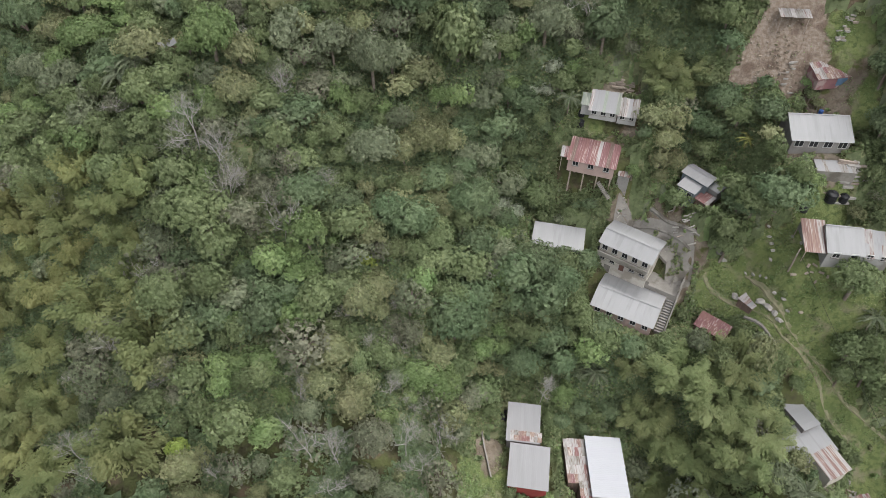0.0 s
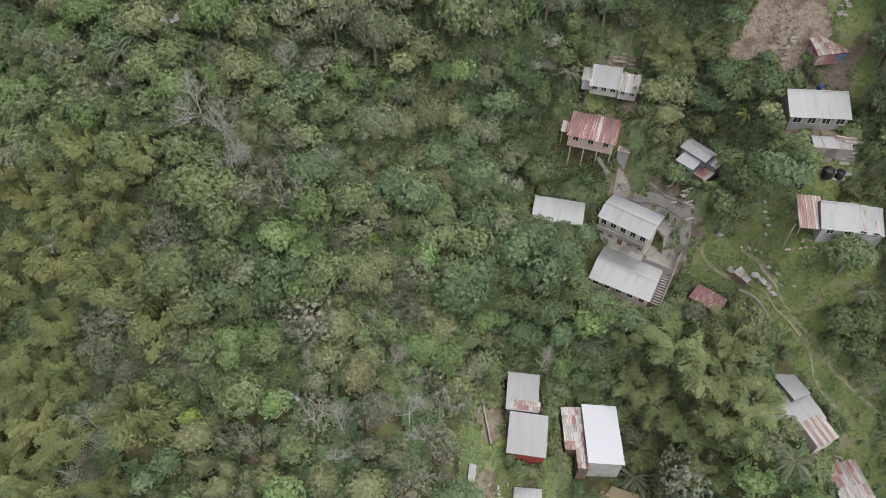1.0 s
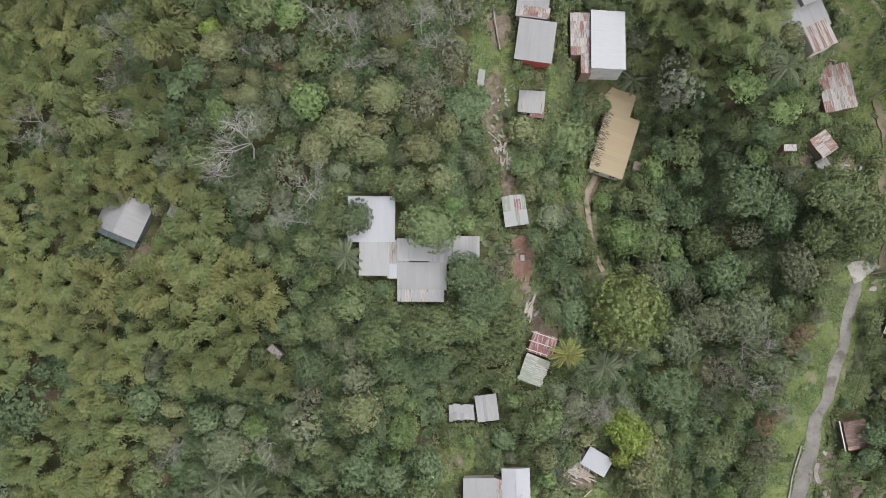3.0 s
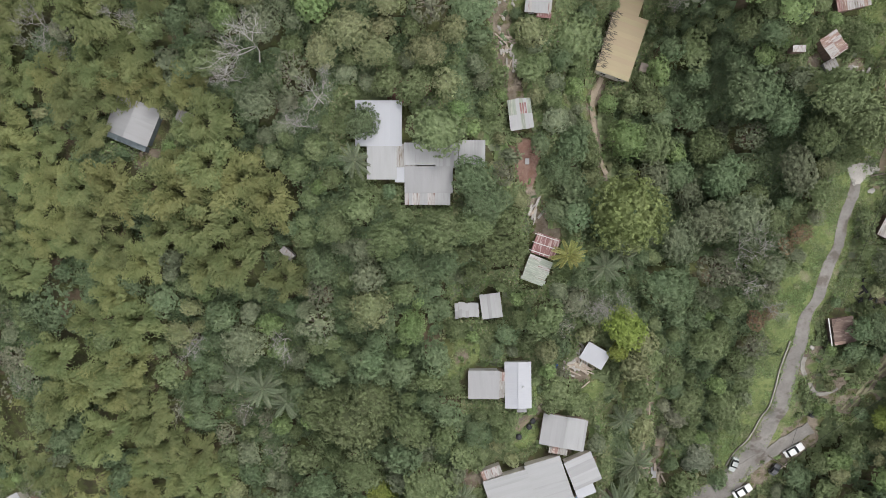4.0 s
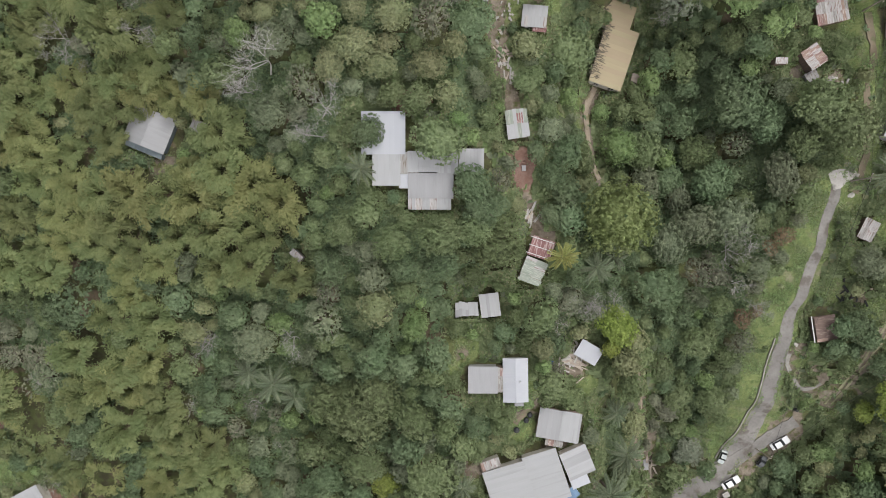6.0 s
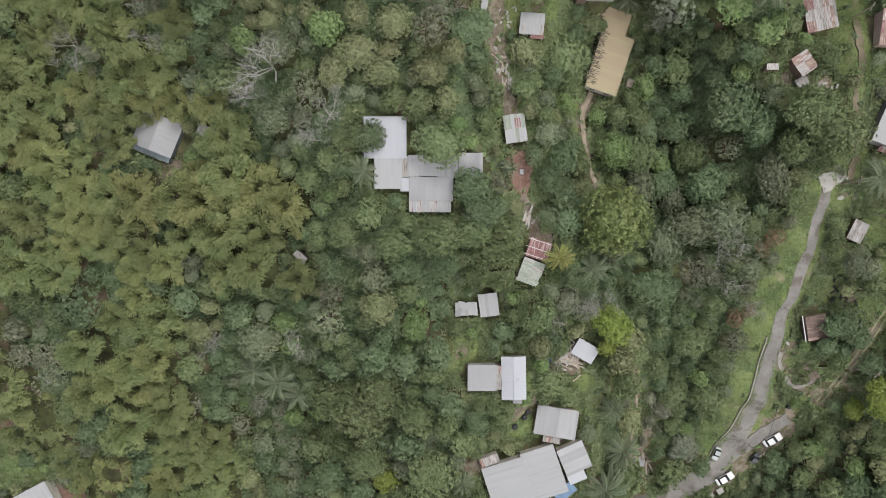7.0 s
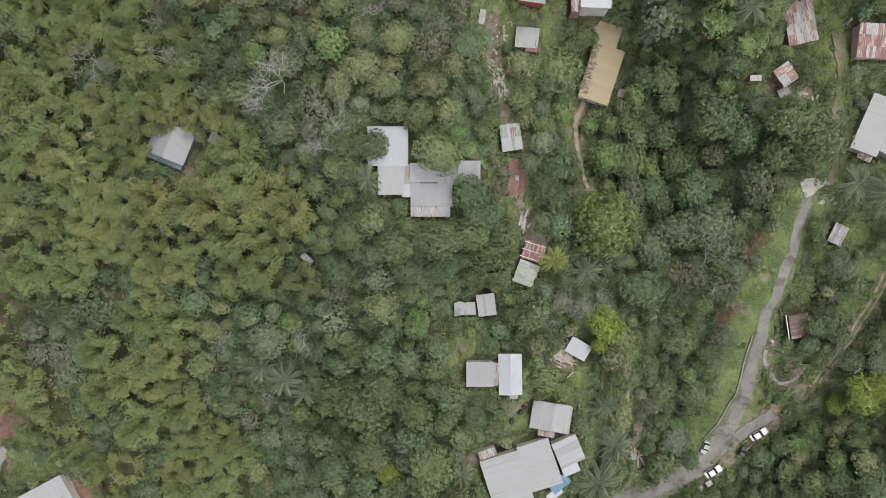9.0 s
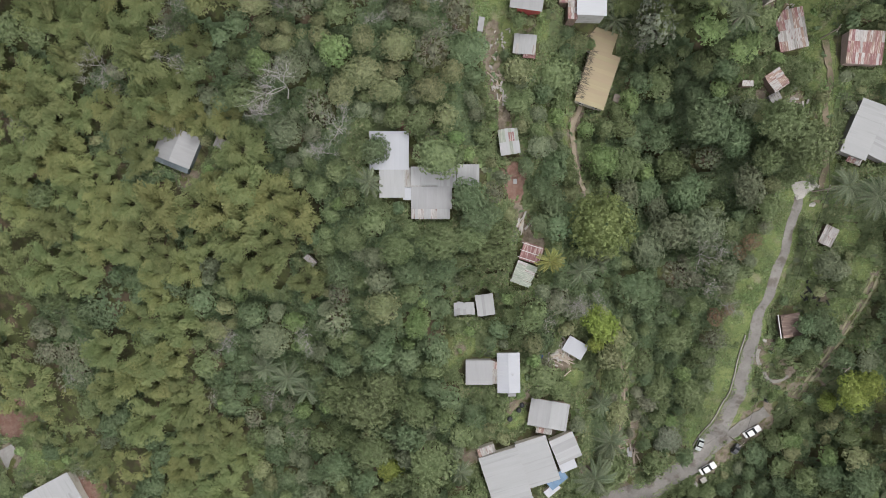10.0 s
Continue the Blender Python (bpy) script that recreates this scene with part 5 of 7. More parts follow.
wing(h, 46.5, 94.7, 5.0, 3.0, -50, 60.5, 63.9, WALL_BLUEGREY, [(1, ROOF_GREY)], "gable", 0.5, 0.25)
wing(h, 44.6, 92.9, 3.2, 2.8, -46, 60.5, 63.0, WALL_BLUEGREY, [(1, ROOF_GREY)], "shed", 0.4, 0.2, openings=row_of("s", 2, 0.7, 1.0, 1.0))
wing(h, 47.0, 90.9, 2.4, 2.2, -52, 60.5, 61.7, WALL_BOARD, MAROON, "shed", 0.4, 0.15)
wing(h, 49.0, 92.4, 2.0, 1.9, -52, 60.5, 63.0, WALL_GREY, [(1, ROOF_WHITE)], "shed", 0.25, 0.15)
h = house("house with a long pale gabled roof above a concrete yard", 63.2, 94.2, 71.6)
wing(h, 63.2, 95.0, 9.4, 6.2, -3, 72.2, 73.9, WALL_GREY, [(1, ROOF_WHITE)], "gable", 1.9, 0.35, openings=row_of("s", 4, 1.3, 1.1, 0.3), split=0.3)
wing(h, 65.0, 88.8, 6.2, 2.8, -5, 70.0, 70.9, CONCRETE, [(2, ROOF_DULL), (1, ROOF_GREY)], "shed", 0.2, 0.0)
h = house("house with a patched pale roof and open porch", 65, 78.4, 61.8)
wing(h, 60.9, 79.4, 3.4, 5.6, -7, 62.0, 63.5, WALL_GREY, [(2, ROOF_RUST), (3, ROOF_PALE)], "shed", 1.6, 0.2, legs=True)
wing(h, 65.1, 78.6, 5.4, 5.6, -8, 62.2, 63.9, WALL_WHITE, [(1, ROOF_WHITE)], "gable", 1.9, 0.2, openings=row_of("s", 2, 1.0, 1.0, 0.7), split=0.25)
wing(h, 69.9, 77.6, 4.0, 4.8, -12, 62.0, 63.6, WALL_WHITE, [(1, ROOF_PALE), (1, ROOF_WHITE)], "shed", 1.3, 0.2, rows=2, ragged=0.25, openings=row_of("s", 2, 0.8, 0.8, 1.2))
h = house("open-sided shelter on the bare quarry slope", 60.5, 109.6, foot(60.5, 109.6), "shelter", "shelter", "sheds")
wing(h, 60.0, 109.8, 4.6, 1.8, -4, foot(60.5, 109.6), foot(60.5, 109.6) + 2.4, WALL_BOARD, [(2, ROOF_PALE), (1, ROOF_DULL)], "shed", 0.3, 0.3, legs=True, ragged=0.2)
h = house("shack with rusted roof and painted pink and blue wall", 66.8, 102.8, foot(66.8, 102.8) + 0.5)
shack_low = foot(67.4, 103.0)
wing(h, 67.4, 104.0, 7.6, 3.4, 10, shack_low, shack_low + 1.7, WALL_MULTI, RUSTY, "shed", 0.9, 0.2, rows=3, ragged=0.4, sunk=0.5)
for x0, x1, paint in ((-0.2, 1.6, ROOF_BLUE), (1.7, 3.6, WALL_MULTI)):
    part("panel", boxes((x0, x1, -1.79, -1.71, 0.1, 1.4)), paint, h, m=Matrix.Translation((67.4 - h.location.x, 104.0 - h.location.y, shack_low - h.location.z)) @ Matrix.Rotation(radians(10), 4, "Z"))
h = house("small pale roof almost hidden in the forest", -47.3, 111.2, foot(-47.3, 111.2), "shed", "shed", "sheds")
wing(h, -47.3, 111.2, 2.8, 1.2, 32, foot(-47.3, 111.2), foot(-47.3, 111.2) + 2.6, WALL_BOARD, [(2, ROOF_WHITE), (1, ROOF_PALE)], "shed", 0.4, 0.2, ragged=0.3)


# ---- road, paths, walls ----
def strip(name, stops, width, material, label, thick=0.12, rise=0.03, category="path", wobble=0.0, kind="structure", parent=None):
    """A made strip lying on the ground along a line of stops (x, y)."""
    line = []
    for (ax, ay), (bx, by) in zip(stops, stops[1:]):
        steps = max(1, round(math.hypot(bx - ax, by - ay) / 1.2))
        line += [(ax + (bx - ax) * k / steps, ay + (by - ay) * k / steps) for k in range(steps)]
    line.append(stops[-1])
    pts = np.array(line, float)
    for _ in range(3):
        pts[1:-1] = pts[1:-1] * 0.5 + (pts[:-2] + pts[2:]) * 0.25
    along = np.gradient(pts, axis=0)
    along /= np.linalg.norm(along, axis=1, keepdims=True)
    across = np.stack([-along[:, 1], along[:, 0]], -1)
    widths = np.interp(np.linspace(0, 1, len(pts)), np.linspace(0, 1, len(width)), width) if isinstance(width, tuple) else np.full(len(pts), width)
    r = np.random.default_rng(len(stops) * 7 + int(widths[0] * 10))
    bm = bmesh.new()
    rows = []
    for p, c, width in zip(pts, across, widths):
        wl, wr = width / 2 + wobble * r.uniform(-1, 1), width / 2 + wobble * r.uniform(-1, 1)
        offs = (-wl, -wl / 2, 0, wr / 2, wr)
        tops = [foot(p[0] + c[0] * o, p[1] + c[1] * o) for o in offs]
        level = sum(tops) / 5
        row = [bm.verts.new((p[0] + c[0] * o, p[1] + c[1] * o, max(z, level * 0.6 + z * 0.4) + rise + 0.1)) for o, z in zip(offs, tops)]
        row = [bm.verts.new((row[0].co.x, row[0].co.y, row[0].co.z - thick - 0.5))] + row + [bm.verts.new((row[-1].co.x, row[-1].co.y, row[-1].co.z - thick - 0.5))]
        rows.append(row)
    for one, two in zip(rows, rows[1:]):
        for i in range(len(one) - 1):
            bm.faces.new((one[i], two[i], two[i + 1], one[i + 1]))
    bmesh.ops.recalc_face_normals(bm, faces=bm.faces)
    ob = part(name, bm, material, parent)
    return tagged(ob, label, category, kind=kind)


strip("road", ROAD_LINE, (2.0, 2.1, 2.3, 3.2, 3.8, 5.2, 5.0, 4.4, 3.8), ASPHALT, "narrow worn grey asphalt road winding down the slope", category="road", wobble=0.14, rise=-0.03)
strip("road_spur", [(60.5, -50.8), (63.7, -49.3), (67.5, -46.6), (70.6, -43.3), (74.6, -40.2), (77.5, -37.8)], 3.0, ASPHALT, "worn grey asphalt parking spur", category="road", wobble=0.2, rise=0.07)
strip("road_patch", [(75.5, 14.6), (78, 15.4), (80.2, 17)], 3.6, PALE_STONE, "broken pale concrete at the head of the road", wobble=0.7, rise=0.06)
strip("kerb", KERB_LINE, 0.28, CONCRETE, "low pale concrete kerb along the road", category="kerb", rise=0.3)
strip("path_concrete_1", [(72.1, -21.4), (71.9, -24.2), (74.6, -26.8), (75.6, -29.7), (78.2, -30.4), (80.2, -28.2)], 0.85, CONCRETE, "narrow pale concrete footpath beside the road")
strip("path_concrete_2", [(30.2, 34.6), (28.9, 32.5), (27.8, 29), (28.0, 25), (28.3, 21), (29, 18), (30.5, 15)], 1.15, PALE_EARTH, "pale trodden footpath edged with grass", wobble=0.12, rise=0.2)
strip("path_concrete_3", [(39.5, -24.2), (41.2, -30), (42.1, -36), (41.3, -42), (42.8, -49), (43.6, -58)], 0.4, PALE_EARTH, "thin pale footpath through trees", wobble=0.1)
strip("path_earth_1", [(47.4, 82.3), (51.6, 78.1), (57.7, 71.9), (63.8, 66.5), (68.3, 61.6), (71.3, 56.5)], 0.5, TRODDEN, "trodden earth footpath across the lawn", wobble=0.12, rise=-0.03)
strip("path_earth_2", [(54.1, 81.1), (56.4, 74.6), (61.3, 69.3), (67.1, 65.6), (72, 61.5), (78.1, 57.7)], 0.45, TRODDEN, "trodden earth footpath beside the track", wobble=0.12, rise=-0.03)
strip("path_earth_6", [(79.2, 46), (80.2, 38.5), (81.2, 30), (81.8, 22), (81.9, 16), (80.8, 12)], 1.1, DIRT, "brown trodden track along the slope", wobble=0.25)
strip("path_earth_3", [(82.4, -33.3), (87.2, -23.2), (89.6, -17.3), (92.4, -10.1), (94.1, -3.9)], 0.45, TRODDEN, "wheel rut of an earth track up the bank", wobble=0.15, rise=0.0)
strip("path_earth_4", [(83.6, -33.3), (88.5, -22.6), (91, -16.8), (93.8, -9.6), (95.4, -3.6)], 0.4, TRODDEN, "second wheel rut of the earth track", wobble=0.15, rise=0.0)
strip("wall_retaining_1", [(52.7, 75.2), (55.2, 72.6), (57.6, 70.2)], 0.25, CONCRETE, "low concrete retaining wall on the lawn", category="wall", rise=0.35)
strip("wall_retaining_2", [(17.4, -29.4), (19.4, -28.2), (22.5, -28.6), (26.5, -29.4)], 0.3, CONCRETE, "low curved concrete wall between houses", category="wall", rise=0.5)
strip("wall_yard", [(8.0, 63.5), (8.6, 58), (9.6, 52.5)], 0.25, CONCRETE, "low pale block wall beside a bare bank", category="wall", rise=0.5)
strip("path_earth_5", [(16.8, -30.4), (14.6, -33), (13.2, -35.2)], 1.5, DIRT, "sloping earth ramp between houses", wobble=0.2)

strip("wall_retaining_3", [(36.5, 92.6), (40.6, 89.6), (44.4, 84.6)], 0.2, CONCRETE, "long concrete retaining wall behind the house", category="wall", rise=0.4)
strip("path_concrete_5", [(39.1, 93.6), (42.2, 89.4), (45.6, 85.4)], 0.35, CONCRETE, "concrete footpath and drain behind the house", rise=0.2, wobble=0.1)
strip("path_concrete_6", [(32.6, 92.8), (36, 92.0), (39.2, 90.2), (41.8, 87.2), (43.6, 84.4), (43.2, 81.6)], 4.0, CONCRETE, "stained grey concrete yard strip between low walls", rise=0.03, wobble=0.25)

# concrete terrace of the two-storey house, with its rail and steps
terrace = tagged(new("terrace"), "grey concrete terrace with low walls and steps", "terrace", kind="")
terrace.location = (38.5, 84.5, 49.2)
turn34 = Matrix.Rotation(radians(-31), 4, "Z")
part("slab", boxes((-7.5, 6.2, -2.6, 1.6, -3.0, 0.0), bevel=0.04), CONCRETE, terrace, m=turn34)
part("upper_slab", boxes((1.2, 6.0, 1.6, 5.2, -3.0, 0.9), bevel=0.04), CONCRETE, terrace, m=turn34)
for x0, x1, y0, y1 in ((6.0, 6.2, -2.6, 5.2), (1.2, 6.0, 5.0, 5.2), (-7.5, 1.0, -2.6, -2.45)):
    part("parapet", boxes((x0, x1, y0, y1, 0.0, 1.5 if y1 > 2 else 0.8)), CONCRETE, terrace, m=turn34)
top_step, low_step = Vector((44.6, 84.6, 50.6)), Vector((39.2, 74.6, 45.2))
for k in range(26):
    at = top_step.lerp(low_step, k / 25) - terrace.location
    part("step", boxes((-0.7, 0.7, -0.17, 0.17, -0.9, 0)), WALL_GREY if k % 2 else CONCRETE, terrace, m=Matrix.Translation(at) @ Matrix.Rotation(radians(-28), 4, "Z"))
for side in (-1, 1):
    middle = top_step.lerp(low_step, 0.5) - terrace.location
    rail = Matrix.Translation(middle + Vector((0.88 * side * 0.9, -0.45 * side, 0))) @ Matrix.Rotation(math.atan2(10.0, 5.4), 4, "Z") @ Matrix.Rotation(-math.atan2(5.4, 11.4), 4, "Y")
    part("stair_wall", boxes((-6.4, 6.4, -0.12, 0.12, -1.2, 0.55)), CONCRETE, terrace, m=rail)


# ---- water tanks ----
def lathe(profile, sides=16):
    bm = bmesh.new()
    rings = [[bm.verts.new((rad * math.cos(2 * math.pi * k / sides), rad * math.sin(2 * math.pi * k / sides), z)) for k in range(sides)] for rad, z in profile]
    for one, two in zip(rings, rings[1:]):
        for k in range(sides):
            bm.faces.new((one[k], one[(k + 1) % sides], two[(k + 1) % sides], two[k]))
    bm.faces.new(rings[0][::-1])
    bm.faces.new(rings[-1])
    return bm


def water_tank(x, y, z, radius=0.6, tall=1.3, material=BLACK_PLASTIC, words="black"):
    ob = tagged(new("water_tank"), f"{words} plastic water tank with ribbed sides and a lid", "water tank", "water tanks")
    ob.location = (x, y, z)
    rings = [(0.94, 0)] + [(1.0 - 0.05 * (k % 2), 0.08 + 0.74 * k / 8) for k in range(9)] + [(0.8, 0.9), (0.4, 0.97)]
    part("body", lathe([(radius * a, tall * b) for a, b in rings]), material, ob)
    part("lid", lathe([(radius * 0.36, tall * 0.96), (radius * 0.36, tall * 1.03), (radius * 0.3, tall * 1.05)]), material, ob)
    return ob


for x, y, radius in ((12.0, 63.0, 0.75), (12.4, 64.5, 0.55), (30.2, 88.2, 0.75), (30.9, 89.4, 0.65), (16.3, -33.4, 0.55), (15.6, -34.6, 0.55), (13.6, -36.6, 0.6), (85.2, 31.9, 0.7), (60.9, 85.1, 0.7), (65.0, 85.9, 0.95), (67.3, 86.1, 0.75), (28.6, 64.0, 0.5), (26.4, 105.9, 0.6), (26.2, 104.5, 0.65), (42.9, 102.2, 0.6), (76.6, -34.6, 0.55)):
    water_tank(x, y, foot(x, y) - 0.05, radius, radius * 2.1)
water_tank(19.9, -21.6, foot(19.9, -21.6), 0.45, 0.9, BLUE_PLASTIC, "blue")
water_tank(42.0, 87.3, 49.9, 0.5, 1.0, BLUE_PLASTIC, "blue")
water_tank(66.2, 100.6, foot(66.2, 100.6), 0.4, 0.9, BLUE_PLASTIC, "blue")


# ---- cars ----
def car(x, y, yaw, paint, label, long=4.4, wide=1.72):
    ob = tagged(new("car"), label, "car", "parked cars")
    ahead = Vector((math.cos(radians(yaw)), math.sin(radians(yaw)), 0))
    rise = (foot(x + ahead.x * 1.3, y + ahead.y * 1.3) - foot(x - ahead.x * 1.3, y - ahead.y * 1.3)) / 2.6
    ob.matrix_world = Matrix.Translation((x, y, foot(x, y) + 0.42)) @ Matrix.Rotation(radians(yaw), 4, "Z") @ Matrix.Rotation(-math.atan(rise), 4, "Y")
    a, b = long / 2, wide / 2
    bm = bmesh.new()
    outline = [(-a, 0.35), (-a, 0.78), (-a + 0.15, 0.95), (-0.24 * long, 0.98), (0.2 * long, 0.95), (a - 0.25, 0.8), (a, 0.66), (a, 0.35)]
    left, right = ([bm.verts.new((px, s * b * (0.9 if abs(px) > a - 0.2 else 1), pz)) for px, pz in outline] for s in (1, -1))
    bm.faces.new(left)
    bm.faces.new(right[::-1])
    for i in range(len(outline)):
        j = (i + 1) % len(outline)
        bm.faces.new((left[i], right[i], right[j], left[j]))
    bmesh.ops.recalc_face_normals(bm, faces=bm.faces)
    bmesh.ops.bevel(bm, geom=bm.edges, offset=0.06, segments=2, affect="EDGES")
    body = part("body", bm, paint, ob)
    cabin = [(-0.36 * long, 0.96, 0.93), (-0.24 * long, 1.38, 0.76), (0.06 * long, 1.4, 0.76), (0.2 * long, 0.95, 0.93)]
    bm = bmesh.new()
    left, right = ([bm.verts.new((px, s * b * f, pz)) for px, pz, f in cabin] for s in (1, -1))
    bm.faces.new(left)
    bm.faces.new(right[::-1])
    for i in range(4):
        bm.faces.new((left[i], right[i], right[(i + 1) % 4], left[(i + 1) % 4]))
    bmesh.ops.recalc_face_normals(bm, faces=bm.faces)
    part("cabin_glass", bm, GLASS_DARK, ob)
    part("roof", boxes((-0.25 * long, 0.07 * long, -b * 0.78, b * 0.78, 1.375, 1.43), bevel=0.025), paint, ob)
    for sx in (-0.3, 0.3):
        for sy in (-1, 1):
            wheel = part("wheel", lathe([(0.31, -0.1), (0.33, -0.06), (0.33, 0.06), (0.31, 0.1)], 14), RUBBER, ob, m=Matrix.Translation((sx * long, sy * (b - 0.08), 0.33)) @ Matrix.Rotation(math.pi / 2, 4, "X"))
            part("rim", lathe([(0.2, -0.115), (0.18, 0.115)], 12), METAL, wheel)
    return ob


car(74.8, -43.0, 35, CAR_WHITE, "white saloon car parked beside the road")
car(64.9, -53.0, 33, CAR_WHITE, "white saloon car parked on the verge")
car(62.4, -46.8, 250, CAR_GREY, "dull pale grey small car at the kerb", 3.2, 1.5)
car(71.6, -47.8, 60, CAR_DARK, "dark old car half under trees", 2.9, 1.45)


# ---- loose things ----
def crate(x, y, yaw, w, d, tall, material, label, name="crate", category="crate", group="clutter"):
    ob = tagged(new(name), label, category, group)
    ob.matrix_world = Matrix.Translation((x, y, foot(x, y))) @ Matrix.Rotation(radians(yaw), 4, "Z")
    part("base", boxes((-w / 2, w / 2, -d / 2, d / 2, -0.4, tall * 0.85), bevel=0.02), material, ob)
    part("lid", boxes((-w / 2 - 0.06, w / 2 + 0.06, -d / 2 - 0.06, d / 2 + 0.06, tall * 0.85, tall), bevel=0.02), material, ob)


crate(64.4, -56.6, 30, 1.4, 1.2, 1.0, PALE_STONE, "pale concrete box by the road verge")
crate(62.4, -58.0, 30, 1.2, 1.1, 0.9, PALE_STONE, "pale concrete box beside bushes")
crate(57.2, 63.2, 20, 1.8, 1.2, 1.0, ROOF_BLUE, "blue plastic bin beside the house")
crate(54.2, 65.6, 30, 1.4, 1.0, 0.9, ROOF_WHITE, "white box on a scrap heap")
crate(38.4, 36.4, -15, 1.5, 1.7, 1.4, TIMBER, "small timber hutch beside a roof", "hutch", "hutch")
crate(45.4, -49.0, 4, 1.0, 2.9, 0.7, ROOF_GREY, "narrow grey metal trough beside the path", "trough", "trough")
crate(42.7, 102.4, 10, 1.3, 0.9, 0.8, BLACK_PLASTIC, "dark box under trees")
crate(-112.1, -51, 28, 4.2, 5.2, 0.25, WALL_GREY, "dark grey concrete slab beside a red yard", "slab", "slab")
crate(13.1, 15.4, 0, 0.6, 0.9, 0.5, ROOF_WHITE, "white box on red earth")
crate(73, 33.4, 20, 1.6, 1.2, 0.5, CONCRETE, "pale slab beside the shack")

heap_rng = random.Random(31)


def heap(x, y, spread, count, material, label, name="scrap_heap", piece="plank", long=(1.2, 3.0), thick=(0.08, 0.25), heading=None, category="scrap heap"):
    """A heap of loose planks or blocks, each a piece of its own."""
    ob = tagged(new(name), label, category, "scrap heaps")
    ob.location = (x, y, foot(x, y))
    for k in range(count):
        px, py = heap_rng.gauss(0, spread), heap_rng.gauss(0, spread)
        length, width = heap_rng.uniform(*long), heap_rng.uniform(*thick) * 1.8
        yaw = heap_rng.uniform(0, 180) if heading is None else heading + heap_rng.gauss(0, 9)
        pz = foot(x + px, y + py) - ob.location.z + heap_rng.uniform(0.05, 0.35)
        m = Matrix.Translation((px, py, pz)) @ Matrix.Rotation(radians(yaw), 4, "Z") @ Matrix.Rotation(heap_rng.gauss(0, 0.06), 4, "Y")
        part(piece, boxes((-length / 2, length / 2, -width / 2, width / 2, -0.1, heap_rng.uniform(*thick))), material if heap_rng.random() < 0.75 else TIMBER, ob, m=m)


heap(23.8, -20.9, 1.7, 60, PALE_STONE, "scrap heap of pale planks and blocks beside a shed")
heap(9.4, 35.4, 0.7, 14, PALE_STONE, "pile of pale boards beside the earth path", long=(0.5, 1.4))
heap(10.9, 32.4, 0.6, 14, PALE_STONE, "stacked pale planks along the earth path", "timber_stack", long=(0.6, 1.6), heading=75, category="timber")
heap(25.4, -22.6, 0.5, 8, TIMBER, "stack of long timber planks", "timber_stack", "plank", (3.0, 4.0), (0.1, 0.2), -28, "timber")
heap(67.6, 87.8, 1.4, 22, PALE_STONE, "pile of pale logs and sheets behind the house", "timber_stack", "plank", (1.4, 3.2), (0.15, 0.3), -6, "timber")
heap(11.3, 45.6, 1.1, 16, PALE_STONE, "white plastic and scrap heaped beside the house", long=(0.3, 0.9), piece="scrap_piece")
heap(13.3, 39.6, 1.0, 18, PALE_STONE, "pale scrap and buckets beside the earth path", long=(0.3, 0.9), piece="scrap_piece")
heap(7.6, 43.0, 0.8, 10, PALE_STONE, "broken concrete blocks on the bank", long=(0.4, 1.2), piece="block")
heap(9.6, 37.2, 0.9, 12, TIMBER, "loose boards beside the earth path")
heap(15.2, 7.2, 0.9, 12, PALE_STONE, "pale boards stacked on bare earth", heading=70)
heap(71.5, 53.6, 0.9, 14, PALE_STONE, "pale scrap piled at the house end", long=(0.4, 1.2), piece="scrap_piece")
heap(73.6, 32.6, 1.4, 16, PALE_STONE, "concrete rubble beside the track", long=(0.4, 1.6), piece="block")
heap(35, 111.6, 1.0, 12, TIMBER, "timber stacked on bare earth", "timber_stack", heading=-8, category="timber")
heap(63.5, 99.0, 2.0, 26, PALE_STONE, "rubble and broken blocks below the quarry", long=(0.3, 1.2), piece="block")
heap(55.5, 65.0, 1.2, 16, RUBBER, "dark scrap heap beside the house", long=(0.5, 1.5), piece="scrap_piece")
heap(83.4, -8.2, 1.5, 16, RUBBER, "dark scrap and burnt sheets on the bank", long=(0.8, 2.2), piece="scrap_piece")
heap(61.2, 75.4, 1.2, 10, TIMBER, "broken blocks and boards on the lawn", long=(0.4, 1.0), piece="block")
heap(44.0, 100.6, 1.4, 14, TIMBER, "loose poles leaning on the bank")
heap(44.5, 88.8, 1.6, 22, PALE_STONE, "loose pale poles and blocks behind the terrace", thick=(0.05, 0.1), heading=20)
heap(34.2, 94.4, 1.0, 12, PALE_STONE, "broken blocks at a drain head", long=(0.3, 1.0), piece="block")
heap(34.9, 111.8, 0.5, 9, TIMBER, "dark logs stacked on bare earth", heading=-15, category="timber")
heap(20.6, -39.2, 1.0, 10, TIMBER, "boards under the porch roof", long=(0.6, 1.6))
heap(45.8, -50, 2.4, 26, TIMBER, "dry fallen palm fronds and poles", long=(1.2, 3.0), piece="branch", category="dead branches")
heap(58.5, 107, 3.0, 90, PALE_EARTH, "brown rubble lying on the bare quarry slope", "rubble", "stone", (0.15, 0.5), (0.06, 0.2), category="rubble")
heap(68.2, 108.4, 0.5, 9, PALE_STONE, "pile of pale salvaged boards on the slope", long=(0.5, 1.3), heading=-5)
heap(68.1, 106.7, 0.4, 7, PALE_STONE, "small pile of pale boards", long=(0.5, 1.2), heading=-12)
heap(60.4, 105.2, 0.5, 10, PALE_STONE, "low stack of pale boards on bare rubble", long=(0.5, 1.5), heading=4)


